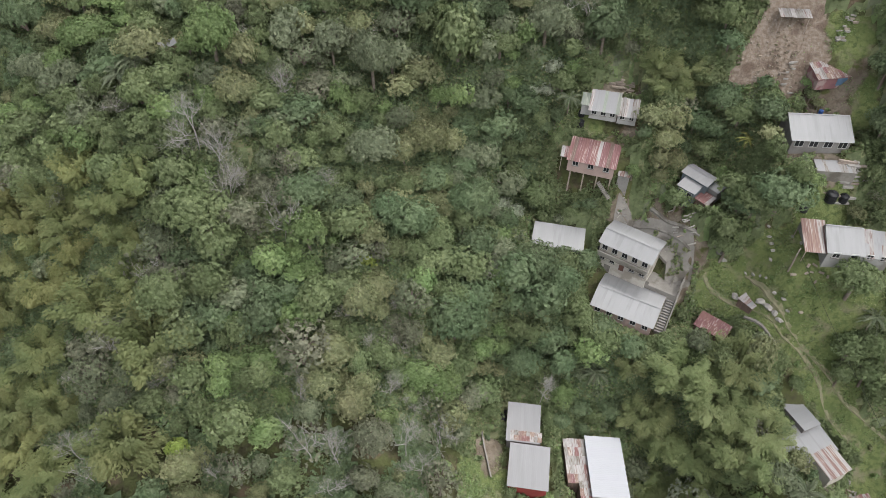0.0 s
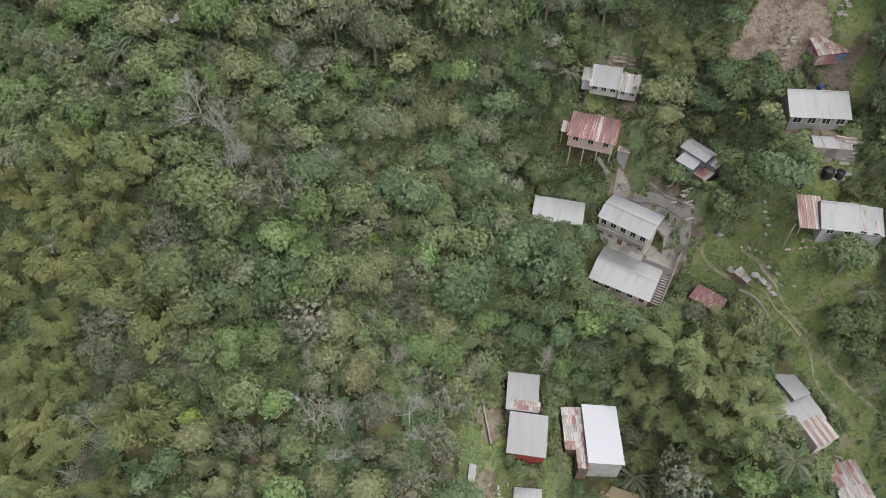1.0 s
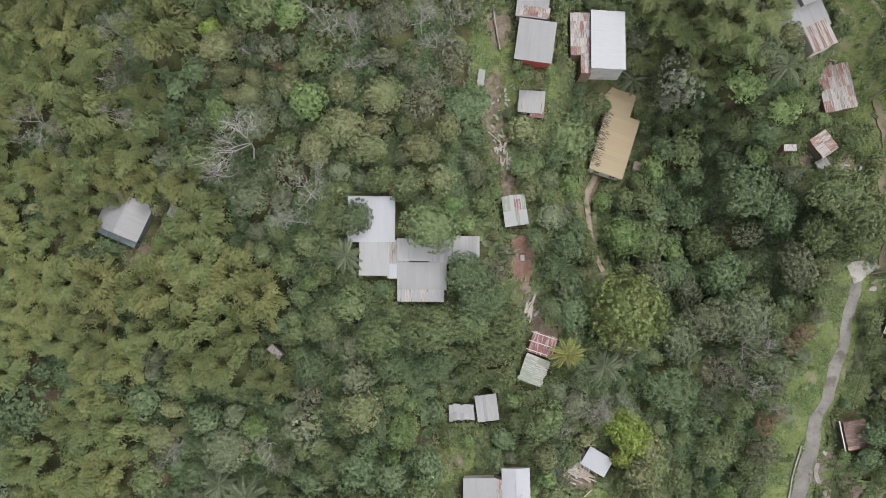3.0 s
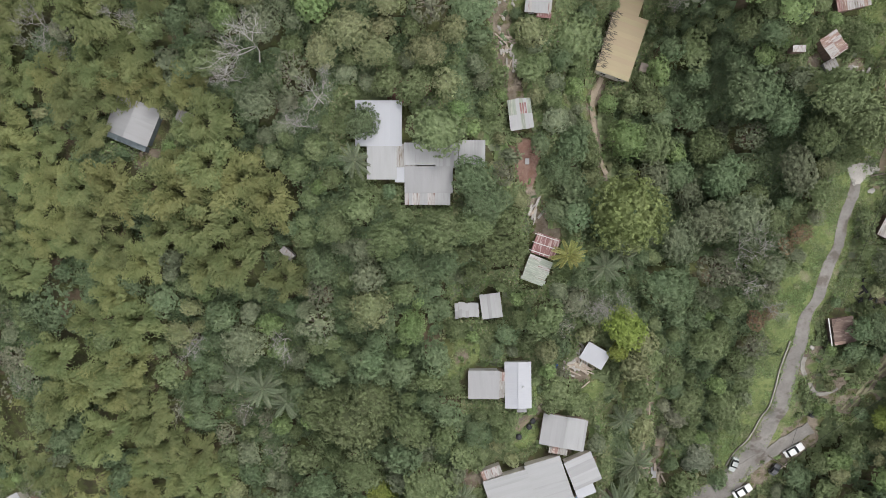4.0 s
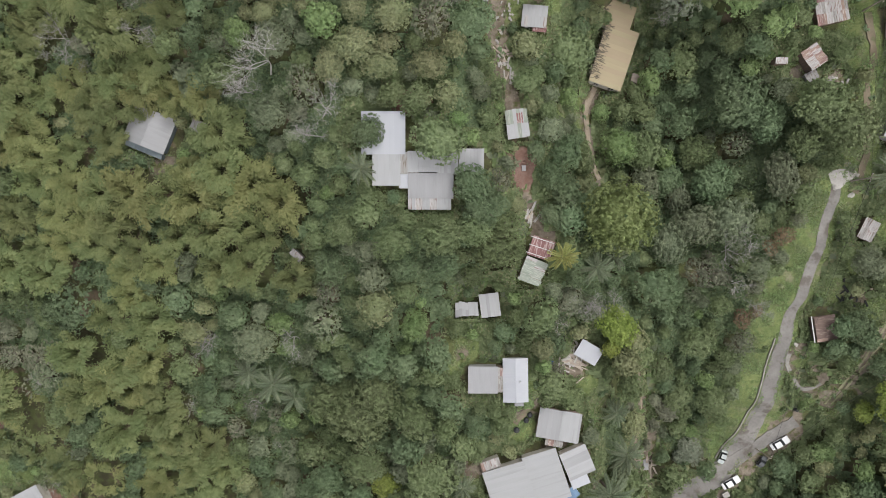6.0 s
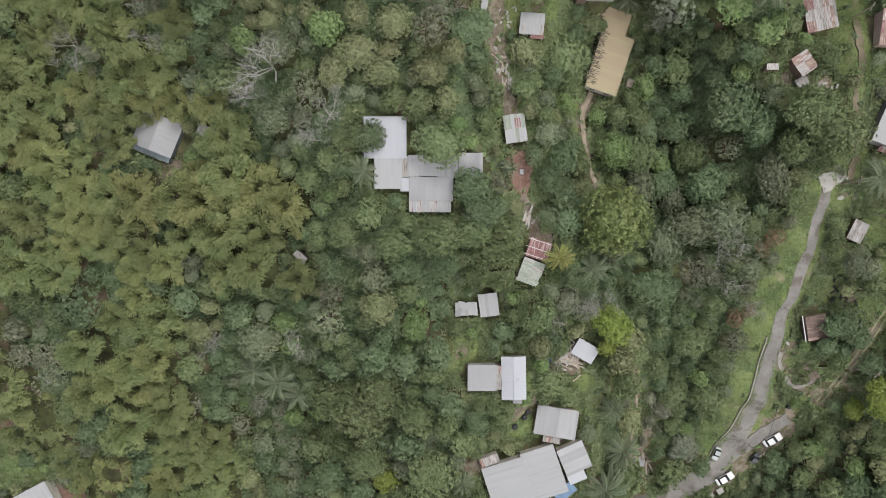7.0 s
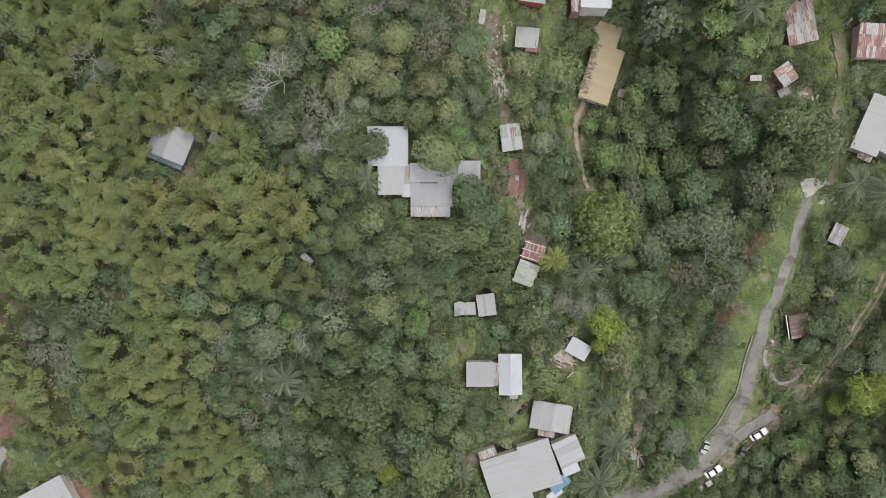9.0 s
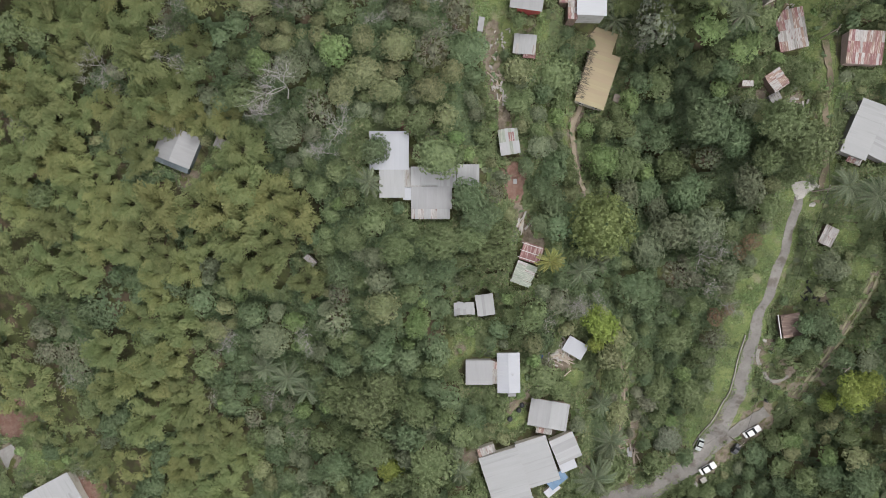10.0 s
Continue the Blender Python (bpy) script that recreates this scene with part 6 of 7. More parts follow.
def boulder(x, y, size):
    r = np.random.default_rng(int(x * 100 + y * 10) % 9999)
    bm = bmesh.new()
    bmesh.ops.create_icosphere(bm, subdivisions=2, radius=size)
    for v in bm.verts:
        v.co = Vector((v.co.x * 1.3, v.co.y * 0.85, v.co.z * 0.6)) * float(r.uniform(0.74, 1.16))
    me = bpy.data.meshes.new("boulder")
    bm.to_mesh(me)
    bm.free()
    me.materials.append(PALE_STONE)
    ob = new("boulder", me)
    ob.matrix_world = Matrix.Translation((x, y, foot(x, y) + size * 0.25)) @ Matrix.Rotation(float(r.uniform(0, 6)), 4, "Z")
    tagged(ob, "pale grey boulder lying on the grass", "boulder", "boulders")


for x, y, size in ((48.4, 84.4, 0.45), (49.3, 84.0, 0.75), (50.2, 83.4, 0.6), (52.4, 78.6, 0.7), (55.2, 75.6, 0.8), (55.9, 74.5, 0.75), (56.8, 73.4, 0.65), (57.5, 72.6, 0.6), (56.6, 75.6, 0.4), (57.6, 74.2, 0.4), (58.4, 73.0, 0.35), (56.2, 84.6, 0.35), (56.5, 83.6, 0.35), (56.8, 82.6, 0.4), (56.9, 81.6, 0.4), (56.6, 80.6, 0.35), (54.0, 81.4, 0.3), (54.8, 80.4, 0.35), (55.4, 79.4, 0.3), (55.9, 78.4, 0.3), (60.5, 81.0, 0.3), (59.5, 82.4, 0.3), (76.4, 13.2, 0.5), (79.8, 11.6, 0.6), (74.8, 17.0, 0.5), (81.0, 15.6, 0.4), (73.6, 16.0, 0.45), (72.9, -19.3, 0.5), (9.2, 41.6, 0.5), (8.4, 39.2, 0.45), (23.4, -18.9, 0.4), (21.8, -22.6, 0.45), (22.2, -24.0, 0.35)):
    boulder(x, y, size)


def utility_pole(x, y, tall, yaw):
    ob = tagged(new("utility_pole"), "grey timber utility pole with a crossarm", "utility pole", "utility poles")
    ob.matrix_world = Matrix.Translation((x, y, foot(x, y))) @ Matrix.Rotation(radians(yaw), 4, "Z")
    part("post", lathe([(0.16, -0.5), (0.1, tall)], 10), TIMBER, ob)
    part("crossarm", boxes((-0.9, 0.9, -0.06, 0.06, tall - 0.7, tall - 0.55)), TIMBER, ob)
    for k in (-0.8, 0.8):
        part("insulator", lathe([(0.05, tall - 0.55), (0.07, tall - 0.45), (0.03, tall - 0.35)], 8), FRAME_WHITE, ob, m=Matrix.Translation((k, 0, 0)))
    return Vector((x, y, foot(x, y) + tall - 0.4))


tops = [utility_pole(x, y, t, yaw) for x, y, t, yaw in ((69.8, -44.8, 8.0, 40), (88.5, -25.0, 8.0, 40), (79.6, 14.4, 7.5, 70), (58.2, 77.4, 5.0, 50), (78.8, 46.5, 7.5, 60))]


def cable(a, b):
    points = [a.lerp(b, k / 14) + Vector((0, 0, -1.1 * math.sin(math.pi * k / 14))) for k in range(15)]
    v, f = tube([tuple(p) for p in points], [0.03] * 15, 4)
    me = raw_mesh("cable", v, f, [RUBBER])
    tagged(new("cable", me), "thin dark power cable strung between poles", "cable", "cables")


for one, two in ((0, 1), (0, 2), (2, 4), (3, 4)):
    cable(tops[one], tops[two])

# trees that stand out
tree("big", "lime", 33.0, -14.4, 4.3)
tree("broad", "lime", 31.9, -18.9, 2.5)
tree("big", "lime", 91.6, -30.6, 4.5)
tree("big", "lime", 94.2, -28.8, 3.9)
tree("big", "lime", 88.2, -34.0, 2.5)
tree("broad", "lime", -13.4, -48.4, 3.5)
tree("dome", "mid", -2.4, 19.0, 4.2)
tree("dome", "fresh", 34.2, 21.6, 3.9, 1.25)
tree("broad", "fresh", 8.4, 26.2, 1.5)
tree("great", "golden", 31.0, 6.6, 8.2, 1.2)
tree("broad", "silver", 54.0, -44.7, 3.3)
tree("broad", "silver", 52.3, -46.8, 2.2)
tree("dome", "mid", 22.4, 38.6, 5.0)
tree("big", "deep", 53.1, 13.8, 4.5)
tree("big", "deep", 57.5, 29.5, 5.9)
tree("big", "deep", 62.5, 25.6, 4.5)
tree("broad", "deep", 24.7, 44.4, 3.1)
tree("broad", "deep", 19.7, 34.7, 2.9)
tree("broad", "deep", -14.2, 20.5, 3.2)
tree("broad", "deep", 3.4, 11.8, 3.8)
tree("broad", "deep", 5.0, 8.1, 3.2)
tree("broad", "deep", -10.0, 9.6, 1.5)
tree("broad", "deep", 18.2, 14.1, 3.4)
tree("broad", "deep", 15.0, 18.1, 2.0)
tree("broad", "deep", 21.5, 11.0, 3.0)
tree("broad", "deep", 54.6, 35.3, 3.7)
tree("broad", "deep", 44.6, 14.5, 3.7)
tree("big", "mid", 39.9, 21.0, 4.2)
tree("big", "mid", 50.5, 20.7, 4.0)
tree("big", "greyed", 48.9, 5.7, 5.2)
tree("big", "greyed", 56.0, 6.2, 5.0)
tree("big", "greyed", 43.7, 1.9, 4.4)
tree("big", "greyed", 64.8, 15.3, 4.5)
tree("big", "mid", 70.0, 28.4, 5.9)
tree("big", "mid", 75.7, 23.8, 5.7)
tree("big", "mid", 69.0, 22.3, 4.6)
tree("big", "mid", -1.8, 2.9, 4.2)
tree("big", "mid", -10.3, 1.8, 3.8)
tree("big", "mid", -18.1, -32.6, 5.9)
tree("big", "mid", -24.6, -30.6, 5.2)
tree("big", "mid", -13.9, -28.0, 4.4)
tree("big", "mid", -6.7, -32.5, 4.1)
tree("big", "mid", 3.5, 3.9, 3.2)
tree("big", "mid", -19.1, 4.0, 3.3)
tree("broad", "olive", -16.2, 34.7, 3.6)
tree("broad", "olive", -20.5, 31.9, 3.2)
tree("broad", "olive", -12.2, 31.9, 3.2)
tree("broad", "olive", -3.9, 32.0, 3.2)
tree("broad", "olive", 0.3, 35.4, 2.8)
tree("broad", "olive", -16.0, 40.3, 3.2)
tree("broad", "olive", -0.8, 27.0, 2.8)
tree("broad", "mid", -6.0, 25.9, 3.2)
tree("broad", "mid", -10.2, 26.9, 2.8)
tree("broad", "mid", -21.9, 16.7, 2.8)
tree("broad", "mid", -16.5, 20.7, 2.3)
tree("broad", "mid", -25.5, 13.7, 2.9)
tree("broad", "mid", 51.3, -18.4, 3.8)
tree("broad", "mid", 56.7, -32.3, 4.0)
tree("broad", "mid", 49.0, -30.7, 3.4)
tree("broad", "greyed", 61.8, -3.0, 2.7)
tree("broad", "greyed", 82.0, -1.7, 3.6)
tree("broad", "greyed", 85.1, -2.9, 2.8)
tree("broad", "greyed", 26.5, -10.5, 3.1)
tree("broad", "deep", 80.4, -15.3, 3.1)
tree("broad", "deep", 83.5, -14.9, 3.4)
tree("broad", "deep", 79.3, -19.6, 2.6)
tree("broad", "deep", 86.0, -18.1, 2.9)
tree("broad", "deep", 90.7, -51.7, 4.1)
tree("broad", "deep", 95.2, -51.9, 4.7)
tree("broad", "deep", 89.0, -23.2, 3.2)
tree("broad", "deep", -29.7, -28.3, 3.1)
tree("broad", "deep", -23.9, -23.6, 3.0)
tree("broad", "deep", -8.8, -21.1, 3.0)
tree("broad", "deep", -16.1, -22.9, 2.6)
tree("broad", "deep", -22.0, -2.6, 3.4)
tree("broad", "deep", -8.3, -2.5, 3.2)
tree("broad", "deep", -1.9, -1.4, 3.3)
bare_tree(-31.7, 31.2, 5.8)
bare_tree(-35.4, 28.4, 3.4)
bare_tree(-20.9, 24.1, 4.3)
bare_tree(-23.7, 20.5, 3.1)
bare_tree(45.1, 47.8, 5.4)
bare_tree(25.3, -9.9, 3.6)
bare_tree(32.0, -10.2, 3.2)
bare_tree(55.6, 0.1, 5.0)
bare_tree(-30.7, -17.6, 3.8)
bare_tree(-49.4, -19.2, 3.4)
bare_tree(-56.2, 40.2, 3.2)
bare_tree(-52.8, 38.4, 2.9)
bare_tree(-71.7, 39.1, 4.5)
bare_tree(62.0, -11.2, 3.5)
bare_tree(-90.5, 27.9, 3.4)
palm(-15.3, 14.3, 2.9, "palm")
palm(36.2, -41.4, 4.4, "palm")
palm(32.6, -49.7, 5.0, "palm")
palm(27.3, -2.8, 3.3, "palm")
palm(31.6, -1.1, 2.7, "palm")
palm(-36.5, -27.2, 4.0, "palm")
palm(-41.4, -24.7, 3.5, "palm")
palm(-32.2, -30.1, 3.5, "palm")
palm(88.8, 12.6, 4.8, "palm")
palm(84.0, 15.0, 3.6, "palm")
palm(57.5, 47.5, 3.3, "palm")
palm(33.7, -32.7, 2.9, "palm")
palm(20.3, -0.6, 2.8, "palmgold")
palm(2.4, -47.7, 2.9, "palm")
tree("big", "greyed", 43.6, 51.6, 4.7)
tree("broad", "yellow", -29.2, 101.2, 0.8)
bare_tree(-25.9, 100.5, 3.2)
bare_tree(-39.2, 91.6, 5.2)
bare_tree(-35.7, 89.7, 3.9)
bare_tree(-33.0, 84.2, 4.2)
bare_tree(-41.1, 90.7, 3.4)
bare_tree(-18.7, 87.2, 2.6)
bare_tree(18.6, 65.6, 4.0)
bare_tree(-13.4, 47.8, 3.4)
bare_tree(-3.9, 50.5, 3.4)
bare_tree(-13.9, 44.0, 2.9)
bare_tree(-2.2, 47.9, 2.6)
bare_tree(-20.0, 57.3, 3.0)
bare_tree(-14.1, 68.9, 2.3)
bare_tree(-6.6, 57.9, 2.4)
bare_tree(-6.3, 71.4, 1.8)
bare_tree(0.9, 71.4, 2.4)
bare_tree(-40.5, 60.2, 2.8)
bare_tree(-53.3, 52.0, 4.4)
bare_tree(-9.9, 65.0, 1.9)
bare_tree(9.5, 79.4, 2.5)
bare_tree(-3.3, 57.4, 2.1)
tree("big", "olive", -32.9, 99.0, 4.0)
tree("big", "olive", -51.8, 110.7, 4.5)
tree("big", "olive", -1.8, 97.1, 4.3)
tree("big", "olive", -20.1, 98.2, 2.1)
tree("broad", "silver", 21.2, 112.3, 2.1)
tree("broad", "silver", 20.2, 110.2, 1.7)
tree("broad", "silver", 10.7, 93.5, 2.2)
tree("broad", "silver", 14.5, 94.8, 2.3)
tree("broad", "silver", 12.3, 95.8, 1.8)
tree("broad", "lime", -10.9, 78.0, 1.8)
tree("broad", "lime", -11.2, 74.5, 1.6)
tree("broad", "lime", -37.7, 50.8, 2.0)
tree("broad", "greyed", -6.0, 44.1, 2.2)
tree("broad", "greyed", -27.8, 77.7, 2.0)
tree("broad", "greyed", -44.4, 86.1, 2.6)
tree("big", "deep", -21.2, 85.3, 4.1)
tree("big", "deep", -14.9, 84.5, 4.1)
tree("big", "deep", -7.6, 84.7, 4.1)
tree("big", "deep", 17.3, 82.0, 3.9)
tree("big", "deep", 22.1, 79.8, 3.5)
tree("big", "mid", 49.7, 83.3, 3.5)
tree("big", "mid", 53.4, 86.1, 4.7)
tree("broad", "mid", 51.3, 90.6, 3.1)
tree("broad", "mid", 48.1, 99.9, 2.8)
tree("broad", "mid", 42.3, 91.4, 2.5)
tree("big", "mid", 11.4, 112.1, 4.2)
tree("big", "mid", -0.1, 82.2, 3.3)
tree("big", "mid", -6.5, 79.5, 3.1)
tree("big", "mid", 8.5, 85.7, 3.3)
tree("big", "mid", 19.2, 97.8, 3.7)
tree("broad", "fresh", 50.6, 95.0, 1.9)
tree("broad", "fresh", 61.2, 86.5, 1.8)
tree("broad", "fresh", 35.0, 95.9, 1.6)
tree("broad", "fresh", -2.5, 61.4, 3.2)
tree("broad", "fresh", 8.6, 70.9, 2.3)
tree("grove", "bamboogreen", 44.4, 108.3, 5.0)
tree("grove", "bamboogreen", 40.0, 111.1, 4.8)
tree("grove", "bamboogreen", 41.9, 107.7, 5.0)
tree("grove", "bamboogreen", 34.0, 69.1, 3.9)
palm(23.8, 106.1, 2.7, "palm")
palm(15.0, 89.2, 1.8, "palm")
palm(-55.3, 106.0, 3.3, "palm")
palm(-52.8, 108.0, 3.1, "palm")
palm(53.2, 96.1, 1.9, "palmgold")
tree("big", "mid", 65.7, 72.1, 3.9)
tree("big", "mid", 67.7, 67.1, 3.8)
tree("big", "mid", 70.6, 67.5, 3.2)
tree("broad", "mid", 67.3, 65.3, 2.8)
tree("broad", "mid", 70.9, 64.8, 3.0)
tree("broad", "deep", 51.4, 87.2, 3.5)
tree("broad", "mid", 49.3, 84.7, 3.1)
palm(69.7, 68.9, 2.7, "palm")
tree("grove", "bamboogreen", 37, 64, 6, 1.25)
tree("grove", "bamboogreen", 42, 66.5, 6, 1.25)
tree("grove", "bamboogreen", 46.5, 63, 6, 1.25)
tree("grove", "bamboogreen", 40.5, 61, 5.5, 1.25)
tree("grove", "bamboogreen", 45, 58.5, 6, 1.25)
tree("grove", "bamboogreen", 50.5, 61, 5.5, 1.25)
tree("grove", "bamboogreen", 49.5, 56, 6, 1.25)
tree("grove", "bamboogreen", 38, 57.5, 5, 1.25)
tree("grove", "bamboogreen", 43, 54.5, 5.5, 1.25)
tree("grove", "bamboogreen", 53.5, 57.5, 5, 1.25)
tree("grove", "bamboogreen", 53, 52.5, 5, 1.25)
tree("grove", "bamboogreen", 47.5, 51.5, 5, 1.25)
tree("grove", "bamboogreen", 50, 66, 5, 1.25)
for x, y, radius in ((-57.6, 30.2, 5.2), (-52.6, 29.2, 4.6), (-62.6, 27.8, 4.8), (-45.2, 28.4, 4.0), (-64.6, 20.6, 4.2), (-49.4, 15.4, 3.4)):
    tree("bamboo", "bambooyellow" if x > -58 else "bamboo", x, y, radius, 1.05)
tree("airy", "silver", 44.2, 50.2, 5.2, 1.5)
tree("airy", "rust", 66.2, 3.4, 2.4)
tree("airy", "rust", 64.4, 1.2, 1.8)
tree("airy", "rust", 60.4, -13.6, 2.2)
tree("airy", "rust", 63.2, -12.2, 1.8)
palm(36.6, 52.4, 3.4, "palm")
palm(28.0, 68.6, 2.6, "palm")
for x, y, radius, tint in ((33.6, 70.6, 2.4, "deep"), (45.2, 71.4, 2.0, "mid"), (28.6, 73.6, 2.6, "deep"), (39.6, 70.8, 2.2, "mid"), (26.8, 84.6, 2.3, "deep"), (22.6, 85.2, 2.2, "deep"), (12.6, 50.0, 1.6, "mid"), (18.6, 49.4, 1.4, "fresh"), (31.6, 48.0, 1.8, "mid"), (28.9, 47.4, 2.0, "deep"), (26.6, 47.8, 1.8, "mid"), (24.6, 47.6, 1.9, "deep"), (14.0, 48.6, 1.7, "mid"), (16.2, 48.4, 1.6, "olive"), (47.5, 107, 3.0, "mid"), (50.5, 109.5, 2.6, "deep"), (47, 113, 3.4, "mid"), (51.5, 114, 3.0, "olive"), (56, 116.5, 3.2, "mid"), (62, 115, 3.0, "deep"), (68, 112.6, 3.0, "mid"), (56.3, 85.4, 4.4, "deep"), (57.2, 59.6, 2.6, "mid"), (58.6, 53.6, 2.4, "olive"), (60.2, 64.6, 1.6, "mid")):
    tree("broad", tint, x, y, radius)
for x, y, radius, tint in ((41, 105.5, 3.6, "mid"), (46.2, 102.6, 3.4, "deep"), (50, 103.6, 3.6, "deep"), (38, 101, 3.0, "olive"), (52.6, 100.6, 3.0, "mid"), (43, 98.4, 2.6, "olive"), (39.6, 97.4, 2.8, "olive"), (56.0, 98.4, 3.0, "deep"), (57.2, 101.4, 2.4, "mid"), (72.4, 93, 3.4, "deep"), (73.2, 99.6, 3.4, "deep"), (74, 105, 3.2, "mid")):
    tree("broad", tint, x, y, radius)
for x, y, radius, tint in ((54, 41.6, 3.4, "mid"), (58, 39.8, 3.0, "deep"), (48.8, 34.2, 2.8, "deep"), (51.4, 39.4, 2.6, "deep")):
    tree("broad", tint, x, y, radius)
tree("tall", "mid", 29.0, 46.8, 2.2)
tree("tall", "olive", 27.4, 47.3, 2.9)
tree("broad", "greyed", 32.0, 54.6, 1.8)
tree("broad", "mid", 64.3, 102.4, 1.5)
tree("broad", "olive", 65.6, 101.2, 1.3)
tree("broad", "fresh", 63.6, 103.6, 1.2)


# ---- the forest ----
# what grows where, in cells of 5 m, north at the top: b, B bamboo; d deep green; m mid; o olive; g grey-green; f fresh; t twiggy and half dry; s silvery; l lime; k dark low growth; a dot is open ground
PLANTING = [
    "                                                   ",
    "      m                                            ",
    "      mmm                                          ",
    "       mmmmm                                       ",
    "       mmdmmmm                                     ",
    "       mmdddommmm                                  ",
    "        mmdmoofmmmmmmmmmmmmmm                      ",
    "        mmkgffffmdmmmmmmodmmgoktdmmmm              ",
    "        mmomggdBm.mtmomotgmmgfsmmtBBmmmm           ",
    "         mfmmmmbmmmomggggommgddm...tm...mm         ",
    "         mmmmmmtomgomttfmgoddmm...odddm..m         ",
    "         mmomkfmmfmmogdmdoogssm...o.mmm..m         ",
    "         mbbBtbmmmttgmmmmodmg.m......m...m         ",
    "         mbbbbbBBtmtttmmooodmm.m....dd.m.m         ",
    "         mBBkkbBBmmmttmmlgodmmmm...mdd...m         ",
    "         mbbBbbBBtkmmmfgommdmddm.........m         ",
    "         mbBbbbBBBmmmdfmogmmfmdmmm.....dmm         ",
    "          BbbBBttBodmmfmgtooo.mmdBBBm...mm         ",
    "          bbBbBtggoffftomgftm..mmBBBB....mm        ",
    "       BBBBBBbBgtmtfmmtooft......ggB......m        ",
    "       BBBBBBBBmtBlofmmttt..m...mmmmm.....mmm      ",
    "       BmmbbBBtttmmotgmttoomm..oo.sddfmmm...m      ",
    "       BBdbBktBBBkmooogmmmtgd..md.ddmfff....mm     ",
    "      BBBkBttbtBddgmmgmmoogg..mmm...ddfm.....m     ",
    "      BBbbbbbbbBkkmttmmoggggtmmm.mdddmm.m....m     ",
    "      BkkbbbBBbBtmmdgttgdmmgmmm..mdddmmmoo...m     ",
    "      BBbbbbBBb..bbdgtm..mmmm.g..fkkdggdoo...m     ",
    "     BBBddbBBBk.BBBmmmm..mmmo.d...mmggdm...mmm     ",
    "     BBBdbbBbbbbbbbbbmm....do.dooogggmmm..mmmm     ",
    "     BBBdbbBbbbbbbbbbmgmm..domdooogggmmm...mmm     ",
    "     BBBbbbbbbbbbbbbbdggfmmmm.kooogggttt....mm     ",
    "    BBBBBBBkbbbbgbbbboggdggmm..dddmtttmg..mgmmm    ",
    "    BBmmmmddkBddmfmmmomomddm.mgttmmggmt...m.mmm    ",
    "    mBBttmddBmboodgmmgmmdmmmmmt..lmkkmt...ddm.m    ",
    "   mmBBtmmdBBmboodgmmmmdmdd......lmmkmt...ddm.m    ",
    "   mmootttdbbbbmddommmmdmmm......lmmdmmm..ddmmm    ",
    "   mmbbbttdbbbBBkkotddmmmmm...mmmmddgmmm....tlm    ",
    "   mbbbbBdddBBBtdttmmmmmmmmdm...oottmm...mmdlmm    ",
    "   m..BBBdddBBBtdttmmmmkgggmo.....otmm...mmdlmm    ",
    "  mm..mBBBmmkBBBBmmtmmmkgggmo......tdds...moofo    ",
    "  mm..mBtBbbdBBBBoggdddlmmm........tdd..dddofoom   ",
    "  mm..ottBbbdBBBBoggdddmdmm.....m...mm...ddfoofm   ",
    "  mm.....tbddBBBBmmmmmmmmmmmmmmmmm.tmm.dddmommmm   ",
    "  mmmmmmmmmmmmmmmmmmmmmmmmm   mmmmmmmmmmmmmmmmm    ",
    "  mmm   mmmmmm                   mmmmmmmmmmm       ",
    "                                                   ",
    "                                                   ",
]
PLANT_X, PLANT_Y, PLANT_STEP = -132.5, 154.5, 5.0
PLANT_MAP = np.array([list(line) for line in PLANTING])


def cell_of(x, y):
    i = np.clip(((np.asarray(x) - PLANT_X) / PLANT_STEP).astype(int), 0, PLANT_MAP.shape[1] - 1)
    j = np.clip(((PLANT_Y - np.asarray(y)) / PLANT_STEP).astype(int), 0, PLANT_MAP.shape[0] - 1)
    return PLANT_MAP[j, i]


def in_view(x, y):
    """The stretch of hillside that the flight passes over, for numbers or arrays."""
    return cell_of(x, y) != " "


MIXTURES = {
    "d": [(5, "broad", "deep"), (1, "tall", "deep"), (1, "broad", "mid"), (0.6, "star", "deep")],
    "m": [(5, "broad", "mid"), (1, "tall", "mid"), (0.8, "star", "mid"), (1, "broad", "deep"), (1, "broad", "fresh"), (0.7, "broad", "greyed")],
    "o": [(4, "broad", "olive"), (1.5, "dome", "olive"), (1, "broad", "mid"), (0.8, "airy", "dry")],
    "g": [(4, "broad", "greyed"), (1, "star", "greyed"), (1, "broad", "deep"), (1.2, "airy", "greyed")],
    "f": [(4, "broad", "fresh"), (1.4, "star", "fresh"), (1, "broad", "mid")],
    "t": [(3, "twigs", "dry"), (2, "airy", "dry"), (2, "broad", "dry"), (1.2, "airy", "greyed")],
    "s": [(1, "star", "silver"), (2, "broad", "greyed")],
    "l": [(1, "dome", "fresh"), (2, "broad", "olive")],
    ".": [(3, "broad", "mid"), (1.5, "broad", "deep"), (1.5, "broad", "olive"), (1, "broad", "fresh"), (1, "broad", "greyed"), (0.7, "airy", "dry")],
    "k": [(3, "small", "deep"), (1, "small", "greyed")],
}


seed_rng = np.random.default_rng(2024)
spots = []
taken = {}


def crowd(x, y, radius, share):
    ci, cj = int(x // 6), int(y // 6)
    for i in range(ci - 2, ci + 3):
        for j in range(cj - 2, cj + 3):
            for px, py, pr in taken.get((i, j), ()):
                if math.hypot(px - x, py - y) < share * (pr + radius):
                    return True
    return False


def claim(x, y, radius):
    taken.setdefault((int(x // 6), int(y // 6)), []).append((x, y, radius))


